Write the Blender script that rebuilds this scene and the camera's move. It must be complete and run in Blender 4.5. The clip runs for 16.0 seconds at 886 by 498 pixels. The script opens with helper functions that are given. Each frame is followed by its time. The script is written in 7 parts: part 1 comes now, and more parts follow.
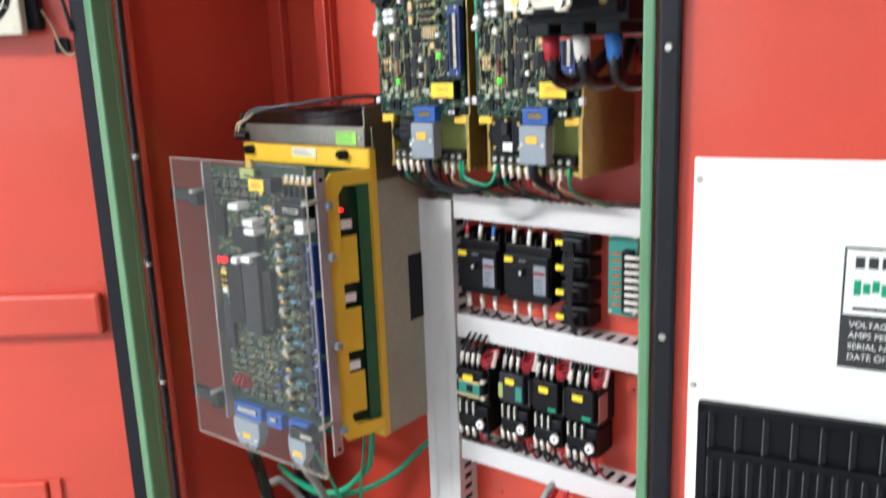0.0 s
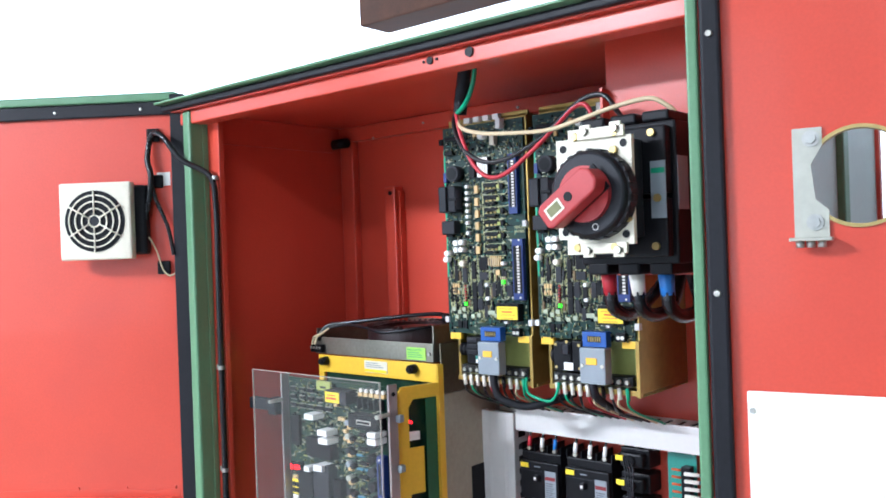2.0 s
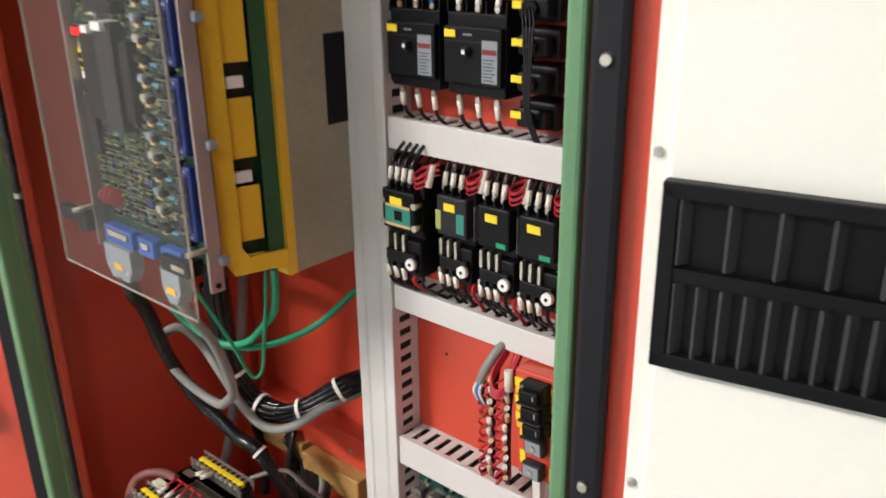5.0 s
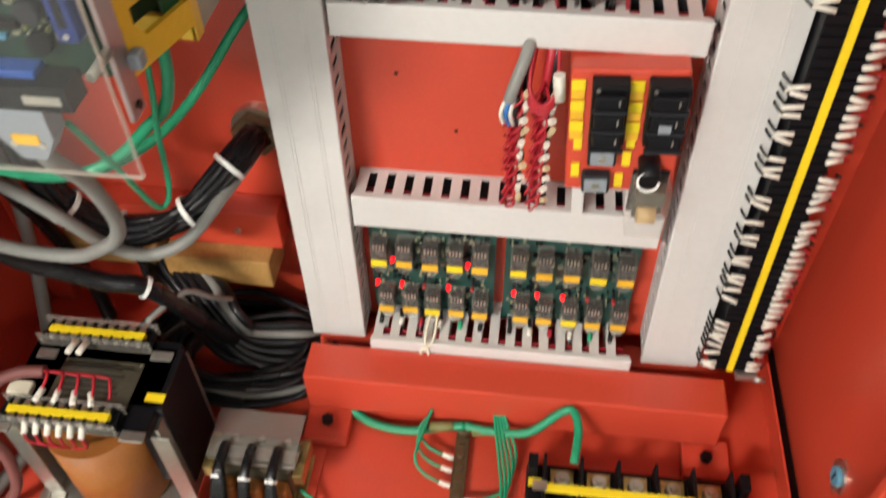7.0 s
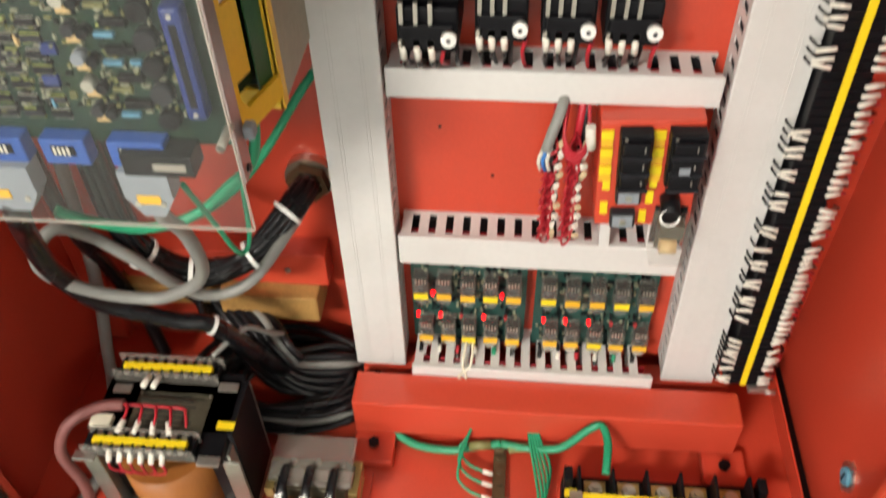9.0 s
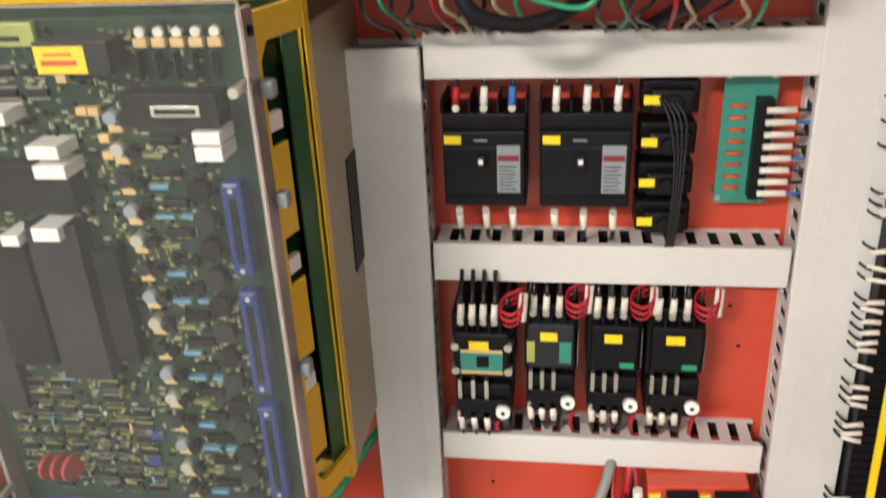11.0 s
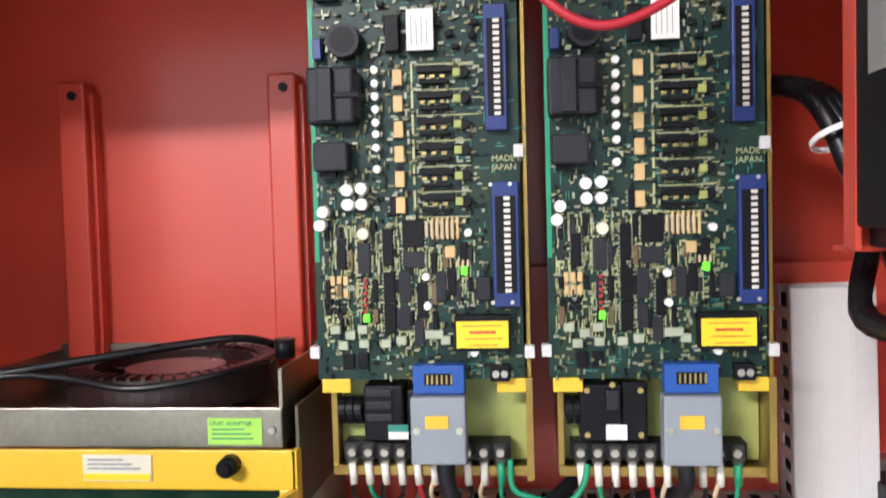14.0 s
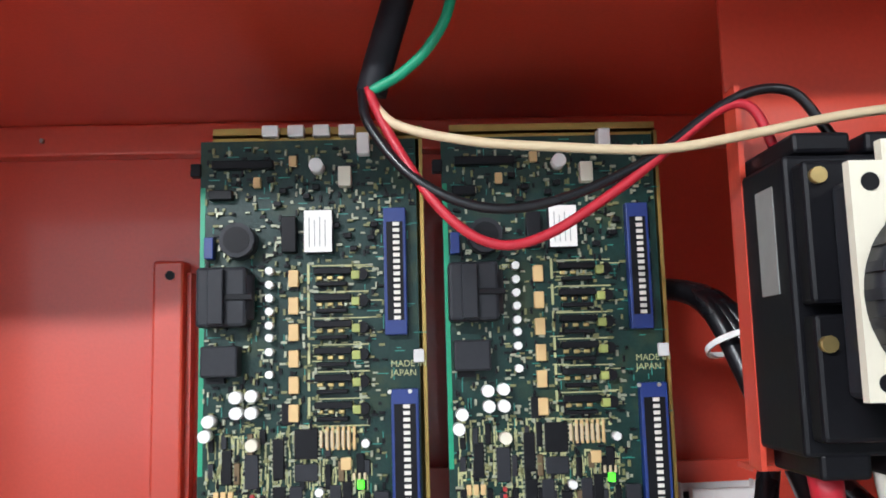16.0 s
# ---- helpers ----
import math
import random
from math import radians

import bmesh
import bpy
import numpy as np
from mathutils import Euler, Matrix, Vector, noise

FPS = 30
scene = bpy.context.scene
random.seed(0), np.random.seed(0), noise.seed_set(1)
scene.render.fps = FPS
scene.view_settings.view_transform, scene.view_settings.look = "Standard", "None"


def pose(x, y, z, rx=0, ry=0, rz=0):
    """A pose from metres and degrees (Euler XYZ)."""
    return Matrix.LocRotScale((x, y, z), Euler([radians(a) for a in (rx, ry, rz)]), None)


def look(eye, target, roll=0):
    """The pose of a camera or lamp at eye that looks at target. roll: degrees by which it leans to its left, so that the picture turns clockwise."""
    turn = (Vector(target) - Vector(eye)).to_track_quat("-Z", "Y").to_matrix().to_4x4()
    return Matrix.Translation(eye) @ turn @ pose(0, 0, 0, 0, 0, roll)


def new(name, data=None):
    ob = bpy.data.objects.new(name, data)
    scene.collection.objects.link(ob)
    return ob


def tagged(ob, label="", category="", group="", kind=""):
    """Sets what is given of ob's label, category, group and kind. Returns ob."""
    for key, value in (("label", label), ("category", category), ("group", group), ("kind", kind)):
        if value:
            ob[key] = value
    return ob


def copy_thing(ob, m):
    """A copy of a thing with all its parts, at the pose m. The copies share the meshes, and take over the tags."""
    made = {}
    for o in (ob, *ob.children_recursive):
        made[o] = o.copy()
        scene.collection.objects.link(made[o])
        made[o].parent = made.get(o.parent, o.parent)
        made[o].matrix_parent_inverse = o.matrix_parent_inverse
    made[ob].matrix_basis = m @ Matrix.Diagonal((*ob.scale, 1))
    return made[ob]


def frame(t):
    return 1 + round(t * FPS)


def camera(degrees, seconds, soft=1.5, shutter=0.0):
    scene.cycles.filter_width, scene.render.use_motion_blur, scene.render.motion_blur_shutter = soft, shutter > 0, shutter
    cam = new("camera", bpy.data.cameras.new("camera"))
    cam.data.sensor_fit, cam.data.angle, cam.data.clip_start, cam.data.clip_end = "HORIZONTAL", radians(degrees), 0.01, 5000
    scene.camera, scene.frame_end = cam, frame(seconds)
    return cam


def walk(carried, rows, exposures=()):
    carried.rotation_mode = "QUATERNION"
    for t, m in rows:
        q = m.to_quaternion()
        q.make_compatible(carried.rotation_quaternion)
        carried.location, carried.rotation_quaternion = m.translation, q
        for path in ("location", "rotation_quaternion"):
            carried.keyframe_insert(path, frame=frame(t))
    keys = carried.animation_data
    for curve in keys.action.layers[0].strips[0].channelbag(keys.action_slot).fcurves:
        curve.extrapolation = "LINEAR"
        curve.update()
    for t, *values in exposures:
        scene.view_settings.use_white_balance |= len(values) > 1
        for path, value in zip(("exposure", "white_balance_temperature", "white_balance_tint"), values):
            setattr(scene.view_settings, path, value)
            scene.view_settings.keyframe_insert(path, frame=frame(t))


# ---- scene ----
cam = camera(55.3, 16.0, soft=1.7, shutter=0.5)
PATH = [
    (0, (-0.017, -0.005, 1.578), (-1.216, 1.529, 1.122), -2.2),
    (0.5, (-0.023, -0.033, 1.612), (-1.191, 1.57, 1.357), -1.8),
    (1, (0.01, -0.087, 1.632), (-1.195, 1.507, 1.544), -2.1),
    (1.5, (0.025, -0.108, 1.641), (-1.244, 1.438, 1.625), -2.2),
    (2, (0.024, -0.109, 1.636), (-1.279, 1.408, 1.632), -2.0),
    (2.5, (0.015, -0.105, 1.621), (-1.287, 1.412, 1.574), -1.8),
    (3, (0.006, -0.084, 1.575), (-1.277, 1.439, 1.398), -1.2),
    (3.5, (-0.003, -0.059, 1.521), (-1.242, 1.474, 1.18), -0.6),
    (4, (-0.004, 0.052, 1.454), (-1.258, 1.53, 0.958), -0.0),
    (4.2, (0.001, 0.128, 1.429), (-1.285, 1.55, 0.859), 0.0),
    (6.3, (-0.557, 0.549, 1.28), (-1.288, 1.993, 0.106), -0.3),
    (6.5, (-0.625, 0.539, 1.291), (-1.185, 1.947, -0.014), -1.1),
    (7, (-0.743, 0.493, 1.287), (-0.92, 1.827, -0.193), -1.0),
    (7.5, (-0.827, 0.462, 1.298), (-0.938, 1.657, -0.302), 0.2),
    (8, (-0.81, 0.432, 1.325), (-0.946, 1.602, -0.292), -1.4),
    (8.5, (-0.805, 0.42, 1.348), (-0.956, 1.651, -0.221), -2.0),
    (9, (-0.806, 0.414, 1.375), (-0.956, 1.802, -0.057), -1.7),
    (9.5, (-0.806, 0.41, 1.407), (-0.979, 1.939, 0.131), -1.6),
    (10, (-0.812, 0.399, 1.436), (-1.015, 2.025, 0.289), -1.7),
    (10.2, (-0.813, 0.396, 1.447), (-1.033, 2.058, 0.357), -1.8),
    (12.3, (-0.821, 0.372, 1.571), (-1.13, 2.274, 1.037), -3.1),
    (12.5, (-0.819, 0.373, 1.584), (-1.126, 2.288, 1.097), -3.0),
    (13, (-0.819, 0.376, 1.596), (-1.093, 2.328, 1.255), -2.5),
    (13.5, (-0.822, 0.372, 1.611), (-1.058, 2.348, 1.411), -1.9),
    (14, (-0.825, 0.376, 1.622), (-1.034, 2.364, 1.534), -1.5),
    (14.5, (-0.826, 0.381, 1.638), (-0.983, 2.375, 1.644), -1.3),
    (15, (-0.829, 0.385, 1.655), (-0.918, 2.379, 1.782), -1.2),
    (15.5, (-0.823, 0.388, 1.666), (-0.838, 2.375, 1.893), -1.4),
    (16, (-0.833, 0.401, 1.668), (-0.775, 2.382, 1.931), -1.5),
]
EXPOSURES = [(0, 0.35, 5900, 9), (1, 0.42, 5500, 10), (2, 0.45, 5450, 10), (2.5, 0.4, 5450, 10), (3.5, 0.0, 6000, 10), (4.2, -0.02, 6350, 10), (6.5, 0.12, 6900, 9), (7.5, 0.05, 7000, 8), (8, 0.12, 7050, 7), (9, 0.17, 7100, 8), (10, 0.17, 7100, 9), (12.5, -0.05, 6950, 14), (13.5, 0.25, 6600, 16), (14.5, 0.32, 5950, 12), (16, 0.2, 5900, 10)]
walk(cam, [(t, look(eye, target, roll)) for t, eye, target, roll in PATH], EXPOSURES)

# ---- world and light ----
world = bpy.data.worlds.new("world")
scene.world = world
world.use_nodes = True
world.node_tree.nodes["Background"].inputs[0].default_value = (0.80, 0.9, 1.0, 1)
world.node_tree.nodes["Background"].inputs[1].default_value = 0.1


def area(name, x, y, z, sx, sy, watts, rx=0, ry=0, colour=(1, 0.97, 0.93)):
    lamp = bpy.data.lights.new(name, "AREA")
    lamp.shape, lamp.size, lamp.size_y, lamp.energy, lamp.color = "RECTANGLE", sx, sy, watts, colour
    ob = new(name, lamp)
    ob.matrix_world = pose(x, y, z, rx, ry, 0)
    return ob


# ---- materials ----
def paint(name, colour, rough=0.5, metal=0.0, vary=0.12, scale=6.0, fine=90.0, bump=0.0, dirt=None, dirt_amount=0.0,
          alpha=1.0, glow=0.0, coat=0.0, spec=0.5):
    """A surface with stains at a broad scale and grain at a fine one; dirt is a second colour that sits in patches."""
    m = bpy.data.materials.new(name)
    m.use_nodes = True
    n, l = m.node_tree.nodes, m.node_tree.links
    b = n["Principled BSDF"]
    c = n.new("ShaderNodeTexCoord")
    big, small = n.new("ShaderNodeTexNoise"), n.new("ShaderNodeTexNoise")
    big.inputs["Scale"].default_value, small.inputs["Scale"].default_value = scale, fine
    big.inputs["Detail"].default_value = 6
    small.inputs["Detail"].default_value = 3
    for t in (big, small):
        l.new(c.outputs["Object"], t.inputs["Vector"])
    both = n.new("ShaderNodeMix")
    both.inputs[0].default_value = 0.35
    l.new(big.outputs["Fac"], both.inputs[2])
    l.new(small.outputs["Fac"], both.inputs[3])
    ramp = n.new("ShaderNodeMapRange")
    ramp.inputs["From Min"].default_value, ramp.inputs["From Max"].default_value = 0.3, 0.7
    ramp.inputs["To Min"].default_value, ramp.inputs["To Max"].default_value = 1 - vary, 1 + vary * 0.6
    l.new(both.outputs[0], ramp.inputs["Value"])
    mul = n.new("ShaderNodeVectorMath")
    mul.operation = "SCALE"
    mul.inputs[0].default_value = colour
    l.new(ramp.outputs[0], mul.inputs["Scale"])
    out = mul.outputs[0]
    if dirt:
        spots = n.new("ShaderNodeMapRange")
        spots.inputs["From Min"].default_value, spots.inputs["From Max"].default_value = 0.52, 0.74
        spots.inputs["To Max"].default_value = dirt_amount
        l.new(big.outputs["Fac"], spots.inputs["Value"])
        mix = n.new("ShaderNodeMix")
        mix.data_type = "RGBA"
        l.new(spots.outputs[0], mix.inputs[0])
        l.new(out, mix.inputs[6])
        mix.inputs[7].default_value = (*dirt, 1)
        out = mix.outputs[2]
    l.new(out, b.inputs["Base Color"])
    rr = n.new("ShaderNodeMapRange")
    rr.inputs["To Min"].default_value, rr.inputs["To Max"].default_value = max(rough - 0.1, 0.03), min(rough + 0.1, 1)
    l.new(big.outputs["Fac"], rr.inputs["Value"])
    l.new(rr.outputs[0], b.inputs["Roughness"])
    b.inputs["Metallic"].default_value = metal
    b.inputs["Coat Weight"].default_value = coat
    b.inputs["Specular IOR Level"].default_value = spec
    if alpha < 1:
        b.inputs["Alpha"].default_value = alpha
    if glow:
        b.inputs["Emission Color"].default_value = (*colour, 1)
        b.inputs["Emission Strength"].default_value = glow
    if bump:
        bp = n.new("ShaderNodeBump")
        bp.inputs["Strength"].default_value, bp.inputs["Distance"].default_value = bump, 0.001
        l.new(small.outputs["Fac"], bp.inputs["Height"])
        l.new(bp.outputs[0], b.inputs["Normal"])
    return m


RED = paint("orange_red_enamel", (0.62, 0.068, 0.036), 0.34, vary=0.12, scale=3.5, fine=260, bump=0.10,
            dirt=(0.42, 0.043, 0.030), dirt_amount=0.4, coat=0.18)
GREEN = paint("sage_green_enamel", (0.13, 0.27, 0.14), 0.4, vary=0.15, scale=5, fine=200, bump=0.1, dirt=(0.05, 0.09, 0.05), dirt_amount=0.5)
RUBBER = paint("black_rubber", (0.012, 0.012, 0.016), 0.55, vary=0.3, fine=160, bump=0.2, spec=0.25)
BLACK = paint("black_moulding", (0.007, 0.007, 0.009), 0.42, vary=0.3, fine=200, bump=0.08, spec=0.18)
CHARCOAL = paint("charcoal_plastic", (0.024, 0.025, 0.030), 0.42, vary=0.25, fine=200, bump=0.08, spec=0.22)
DUCT = paint("light_grey_duct", (0.66, 0.645, 0.63), 0.5, vary=0.07, scale=5, fine=120, dirt=(0.45, 0.43, 0.41), dirt_amount=0.35)
WHITE = paint("white_plastic", (0.84, 0.83, 0.80), 0.42, vary=0.05, fine=120)
CREAM = paint("cream_plastic", (0.74, 0.69, 0.55), 0.42, vary=0.06, fine=90)
YELLOW = paint("yellow_enamel", (0.84, 0.53, 0.035), 0.40, vary=0.12, scale=8, fine=160, dirt=(0.55, 0.33, 0.02), dirt_amount=0.4)
GOLD = paint("yellow_passivated_steel", (0.40, 0.27, 0.075), 0.36, metal=0.7, vary=0.25, scale=10, fine=80)
ZINC = paint("zinc_plated_steel", (0.60, 0.59, 0.55), 0.36, metal=0.9, vary=0.2, scale=12, fine=120, dirt=(0.35, 0.33, 0.28), dirt_amount=0.4)
BRUSHED = paint("brushed_stainless_steel", (0.66, 0.63, 0.55), 0.32, metal=0.95, vary=0.15, scale=14, fine=200)
ALU = paint("dull_aluminium", (0.55, 0.54, 0.46), 0.42, metal=0.7, vary=0.15, scale=8, fine=120)
PCB = paint("green_circuit_board", (0.008, 0.036, 0.022), 0.35, vary=0.5, scale=30, fine=420, bump=0.25, dirt=(0.032, 0.050, 0.016), dirt_amount=0.8, spec=0.3)
PCB_PALE = paint("pale_green_circuit_board", (0.36, 0.40, 0.11), 0.4, vary=0.15, scale=20, fine=300)
PCB_LIGHT = paint("teal_green_circuit_board", (0.007, 0.034, 0.027), 0.35, vary=0.45, scale=26, fine=420, bump=0.25, dirt=(0.040, 0.052, 0.018), dirt_amount=0.9, spec=0.3)
SILK = paint("pale_yellow_silkscreen", (0.50, 0.50, 0.24), 0.5, vary=0.3, scale=30, fine=300)
DARKSTEEL = paint("dark_olive_steel", (0.15, 0.14, 0.10), 0.42, metal=0.6, vary=0.3, scale=8, fine=120)
OLIVE = paint("olive_component", (0.20, 0.20, 0.075), 0.5, vary=0.3)
SOLDER = paint("pale_solder", (0.36, 0.37, 0.26), 0.4, metal=0.3, vary=0.3)
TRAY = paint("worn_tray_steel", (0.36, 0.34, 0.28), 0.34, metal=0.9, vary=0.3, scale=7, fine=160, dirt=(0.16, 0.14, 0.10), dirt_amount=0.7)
IVORY = paint("ivory_white_enamel", (0.90, 0.88, 0.81), 0.4, vary=0.04, scale=3, fine=150)
SLAT = paint("dark_grey_louvre", (0.055, 0.055, 0.060), 0.35, vary=0.2, fine=150)
JUMPER = paint("pale_green_jumper", (0.42, 0.46, 0.33), 0.5, vary=0.25)
PLUGBLUE = paint("bright_blue_plug", (0.015, 0.085, 0.36), 0.4, vary=0.15, fine=160)
DARKRED = paint("dark_red_print", (0.20, 0.02, 0.025), 0.6, vary=0.1)
BODYGREY = paint("stained_grey_beige_panel", (0.38, 0.36, 0.275), 0.5, metal=0.15, vary=0.22, scale=6, fine=120, dirt=(0.20, 0.18, 0.12), dirt_amount=0.5)
LEAFBOARD = paint("leaf_green_circuit_board", (0.012, 0.105, 0.045), 0.38, vary=0.3, scale=24, fine=300)
DARKTEAL = paint("dark_teal_circuit_board", (0.016, 0.070, 0.060), 0.4, vary=0.35, scale=26, fine=300, dirt=(0.03, 0.05, 0.04), dirt_amount=0.8)
TEAL = paint("teal_circuit_board", (0.03, 0.24, 0.19), 0.4, vary=0.2, scale=20, fine=300)
BLUE = paint("blue_plastic", (0.010, 0.030, 0.17), 0.4, vary=0.2, fine=160)
SKYBLUE = paint("light_blue_plastic", (0.10, 0.29, 0.42), 0.4, vary=0.2, fine=160)
GREYHOOD = paint("blue_grey_connector_hood", (0.25, 0.28, 0.31), 0.5, vary=0.08, fine=120)
LABEL = paint("yellow_label", (0.88, 0.66, 0.02), 0.55, vary=0.06, fine=160)
AMBER = paint("amber_label", (0.85, 0.47, 0.03), 0.5, vary=0.1, fine=160)
LIME = paint("lime_label", (0.38, 0.70, 0.10), 0.5, vary=0.06, fine=160)
PAPER = paint("white_label", (0.82, 0.80, 0.76), 0.6, vary=0.06, fine=160)
INK = paint("printed_ink", (0.03, 0.03, 0.03), 0.7, vary=0.1)
RUST = paint("printed_red_ink", (0.62, 0.10, 0.03), 0.7, vary=0.1)
CABLE = paint("black_cable_sheath", (0.009, 0.009, 0.011), 0.28, vary=0.3, fine=120, bump=0.05, spec=0.45)
GREYCABLE = paint("grey_cable_sheath", (0.25, 0.25, 0.235), 0.5, vary=0.15, fine=120)
EARTH = paint("green_wire", (0.012, 0.30, 0.15), 0.4, vary=0.15, fine=120)
REDWIRE = paint("red_wire", (0.46, 0.016, 0.030), 0.42, vary=0.15, fine=120)
WHITEWIRE = paint("off_white_wire", (0.63, 0.50, 0.31), 0.5, vary=0.12, fine=120)
BLUEWIRE = paint("blue_wire", (0.03, 0.18, 0.55), 0.42, vary=0.15, fine=120)
FERRULE = paint("white_wire_marker", (0.76, 0.72, 0.64), 0.5, vary=0.15, fine=200)
COPPER = paint("lacquered_copper_winding", (0.36, 0.125, 0.03), 0.4, vary=0.25, scale=10, fine=240, bump=0.2)
BRASS = paint("tarnished_brass", (0.55, 0.42, 0.17), 0.36, metal=0.85, vary=0.25, scale=20, fine=120)
BRONZE = paint("dark_bronze_bar", (0.16, 0.11, 0.06), 0.5, metal=0.6, vary=0.25, scale=16, fine=120)
WOOD = paint("rough_pine_block", (0.42, 0.23, 0.07), 0.7, vary=0.35, scale=30, fine=200, bump=0.4)
LACQUER = paint("dark_fan_plastic", (0.025, 0.012, 0.012), 0.3, vary=0.2)
TAN = paint("tan_component", (0.66, 0.45, 0.20), 0.5, vary=0.15)
PINKSTEEL = paint("pale_anodised_rail", (0.40, 0.34, 0.33), 0.38, metal=0.7, vary=0.12)
HANDLE_RED = paint("red_handle_plastic", (0.42, 0.035, 0.035), 0.38, vary=0.1, fine=160)
LED_RED = paint("lit_red_led", (1.0, 0.004, 0.008), 0.4, vary=0, glow=4.5)
LED_GREEN = paint("lit_green_led", (0.10, 0.9, 0.02), 0.4, vary=0, glow=1.3)
HALLWALL = paint("pale_hall_wall", (0.46, 0.48, 0.48), 0.8, vary=0.05, scale=1.5, fine=30)
CONCRETE = paint("grey_concrete", (0.28, 0.28, 0.27), 0.7, vary=0.2, scale=1.5, fine=40, bump=0.2)
LAMP = paint("lit_diffuser", (1.0, 0.97, 0.93), 0.5, vary=0, glow=6)
# Glow of the panels added round the hall; no glazing is known there.
PANEL_GLOW = paint("added_panel_glow", (0.93, 0.97, 1.0), 0.5, vary=0, glow=1.5)
FILL_GLOW = paint("added_fill_glow", (0.93, 0.97, 1.0), 0.5, vary=0, glow=0.8)


def clear_sheet(name, tint, alpha, rough):
    m = bpy.data.materials.new(name)
    m.use_nodes = True
    n, l = m.node_tree.nodes, m.node_tree.links
    b = n["Principled BSDF"]
    b.inputs["Base Color"].default_value = (*tint, 1)
    b.inputs["Roughness"].default_value = rough
    noise_node, rng = n.new("ShaderNodeTexNoise"), n.new("ShaderNodeMapRange")
    noise_node.inputs["Scale"].default_value = 7
    rng.inputs["To Min"].default_value, rng.inputs["To Max"].default_value = alpha * 0.6, alpha * 1.4
    l.new(noise_node.outputs["Fac"], rng.inputs["Value"])
    l.new(rng.outputs[0], b.inputs["Alpha"])
    return m


CLEAR = clear_sheet("clear_acrylic", (0.46, 0.47, 0.44), 0.05, 0.06)
FROSTED = clear_sheet("pale_milky_acrylic", (0.72, 0.66, 0.58), 0.42, 0.45)
GLASSY = clear_sheet("clear_relay_case", (0.50, 0.46, 0.41), 0.17, 0.10)
SMOKE = clear_sheet("clear_relay_cover", (0.20, 0.19, 0.17), 0.14, 0.12)


# ---- building helpers ----
class Shape:
    """Collects primitives in world metres into one bmesh."""

    def __init__(self):
        self.bm = bmesh.new()

    def box(self, x0, x1, y0, y1, z0, z1, bevel=0.0, m=None):
        v = [self.bm.verts.new((x, y, z)) for x in (x0, x1) for y in (y0, y1) for z in (z0, z1)]
        faces = [self.bm.faces.new([v[i] for i in f]) for f in
                 ((0, 1, 3, 2), (4, 6, 7, 5), (0, 4, 5, 1), (2, 3, 7, 6), (0, 2, 6, 4), (1, 5, 7, 3))]
        if bevel:
            edges = {e for f in faces for e in f.edges}
            out = bmesh.ops.bevel(self.bm, geom=list(edges), offset=bevel, segments=2, profile=0.5, affect="EDGES")
            v = list({w for f in out["faces"] for w in f.verts} | {w for w in v if w.is_valid})
        if m is not None:
            bmesh.ops.transform(self.bm, matrix=m, verts=[w for w in v if w.is_valid])
        return self

    def cyl(self, p0, p1, r0, r1=None, seg=16, caps=True):
        p0, p1 = Vector(p0), Vector(p1)
        r1 = r0 if r1 is None else r1
        axis = (p1 - p0).normalized()
        side = axis.orthogonal().normalized()
        up = axis.cross(side)
        rings = []
        for p, r in ((p0, r0), (p1, r1)):
            rings.append([self.bm.verts.new(p + (side * math.cos(a) + up * math.sin(a)) * r)
                          for a in (2 * math.pi * i / seg for i in range(seg))])
        for i in range(seg):
            f = self.bm.faces.new((rings[0][i], rings[0][(i + 1) % seg], rings[1][(i + 1) % seg], rings[1][i]))
            f.smooth = True
        if caps:
            self.bm.faces.new(rings[0][::-1])
            self.bm.faces.new(rings[1])
        return self

    def tube(self, points, r, seg=8, steps=6):
        """A round tube along a smooth line through the points."""
        pts = [Vector(p) for p in points]
        line = []
        for i in range(len(pts) - 1):
            a, b, c, d = pts[max(i - 1, 0)], pts[i], pts[i + 1], pts[min(i + 2, len(pts) - 1)]
            for k in range(steps):
                t = k / steps
                line.append(0.5 * (2 * b + (c - a) * t + (2 * a - 5 * b + 4 * c - d) * t * t + (3 * b - a - 3 * c + d) * t ** 3))
        line.append(pts[-1])
        side, last = None, None
        for i, p in enumerate(line):
            way = (line[min(i + 1, len(line) - 1)] - line[max(i - 1, 0)]).normalized()
            side = way.orthogonal().normalized() if side is None else (side - way * side.dot(way)).normalized()
            up = way.cross(side)
            ring = [self.bm.verts.new(p + (side * math.cos(a) + up * math.sin(a)) * r) for a in (2 * math.pi * j / seg for j in range(seg))]
            if last:
                for j in range(seg):
                    f = self.bm.faces.new((last[j], last[(j + 1) % seg], ring[(j + 1) % seg], ring[j]))
                    f.smooth = True
            else:
                self.bm.faces.new(ring[::-1])
            last = ring
        self.bm.faces.new(last)
        return self

    def ring(self, centre, axis, r0, r1, depth, seg=40):
        """A flat washer or tyre: outer radius r0, hole r1."""
        c, axis = Vector(centre), Vector(axis).normalized()
        side = axis.orthogonal().normalized()
        up = axis.cross(side)
        loops = []
        for r, d in ((r0, 0), (r0, depth), (r1, depth), (r1, 0)):
            loops.append([self.bm.verts.new(c + axis * d + (side * math.cos(a) + up * math.sin(a)) * r)
                          for a in (2 * math.pi * i / seg for i in range(seg))])
        for k in range(4):
            for i in range(seg):
                self.bm.faces.new((loops[k][i], loops[k][(i + 1) % seg], loops[(k + 1) % 4][(i + 1) % seg], loops[(k + 1) % 4][i]))
        return self

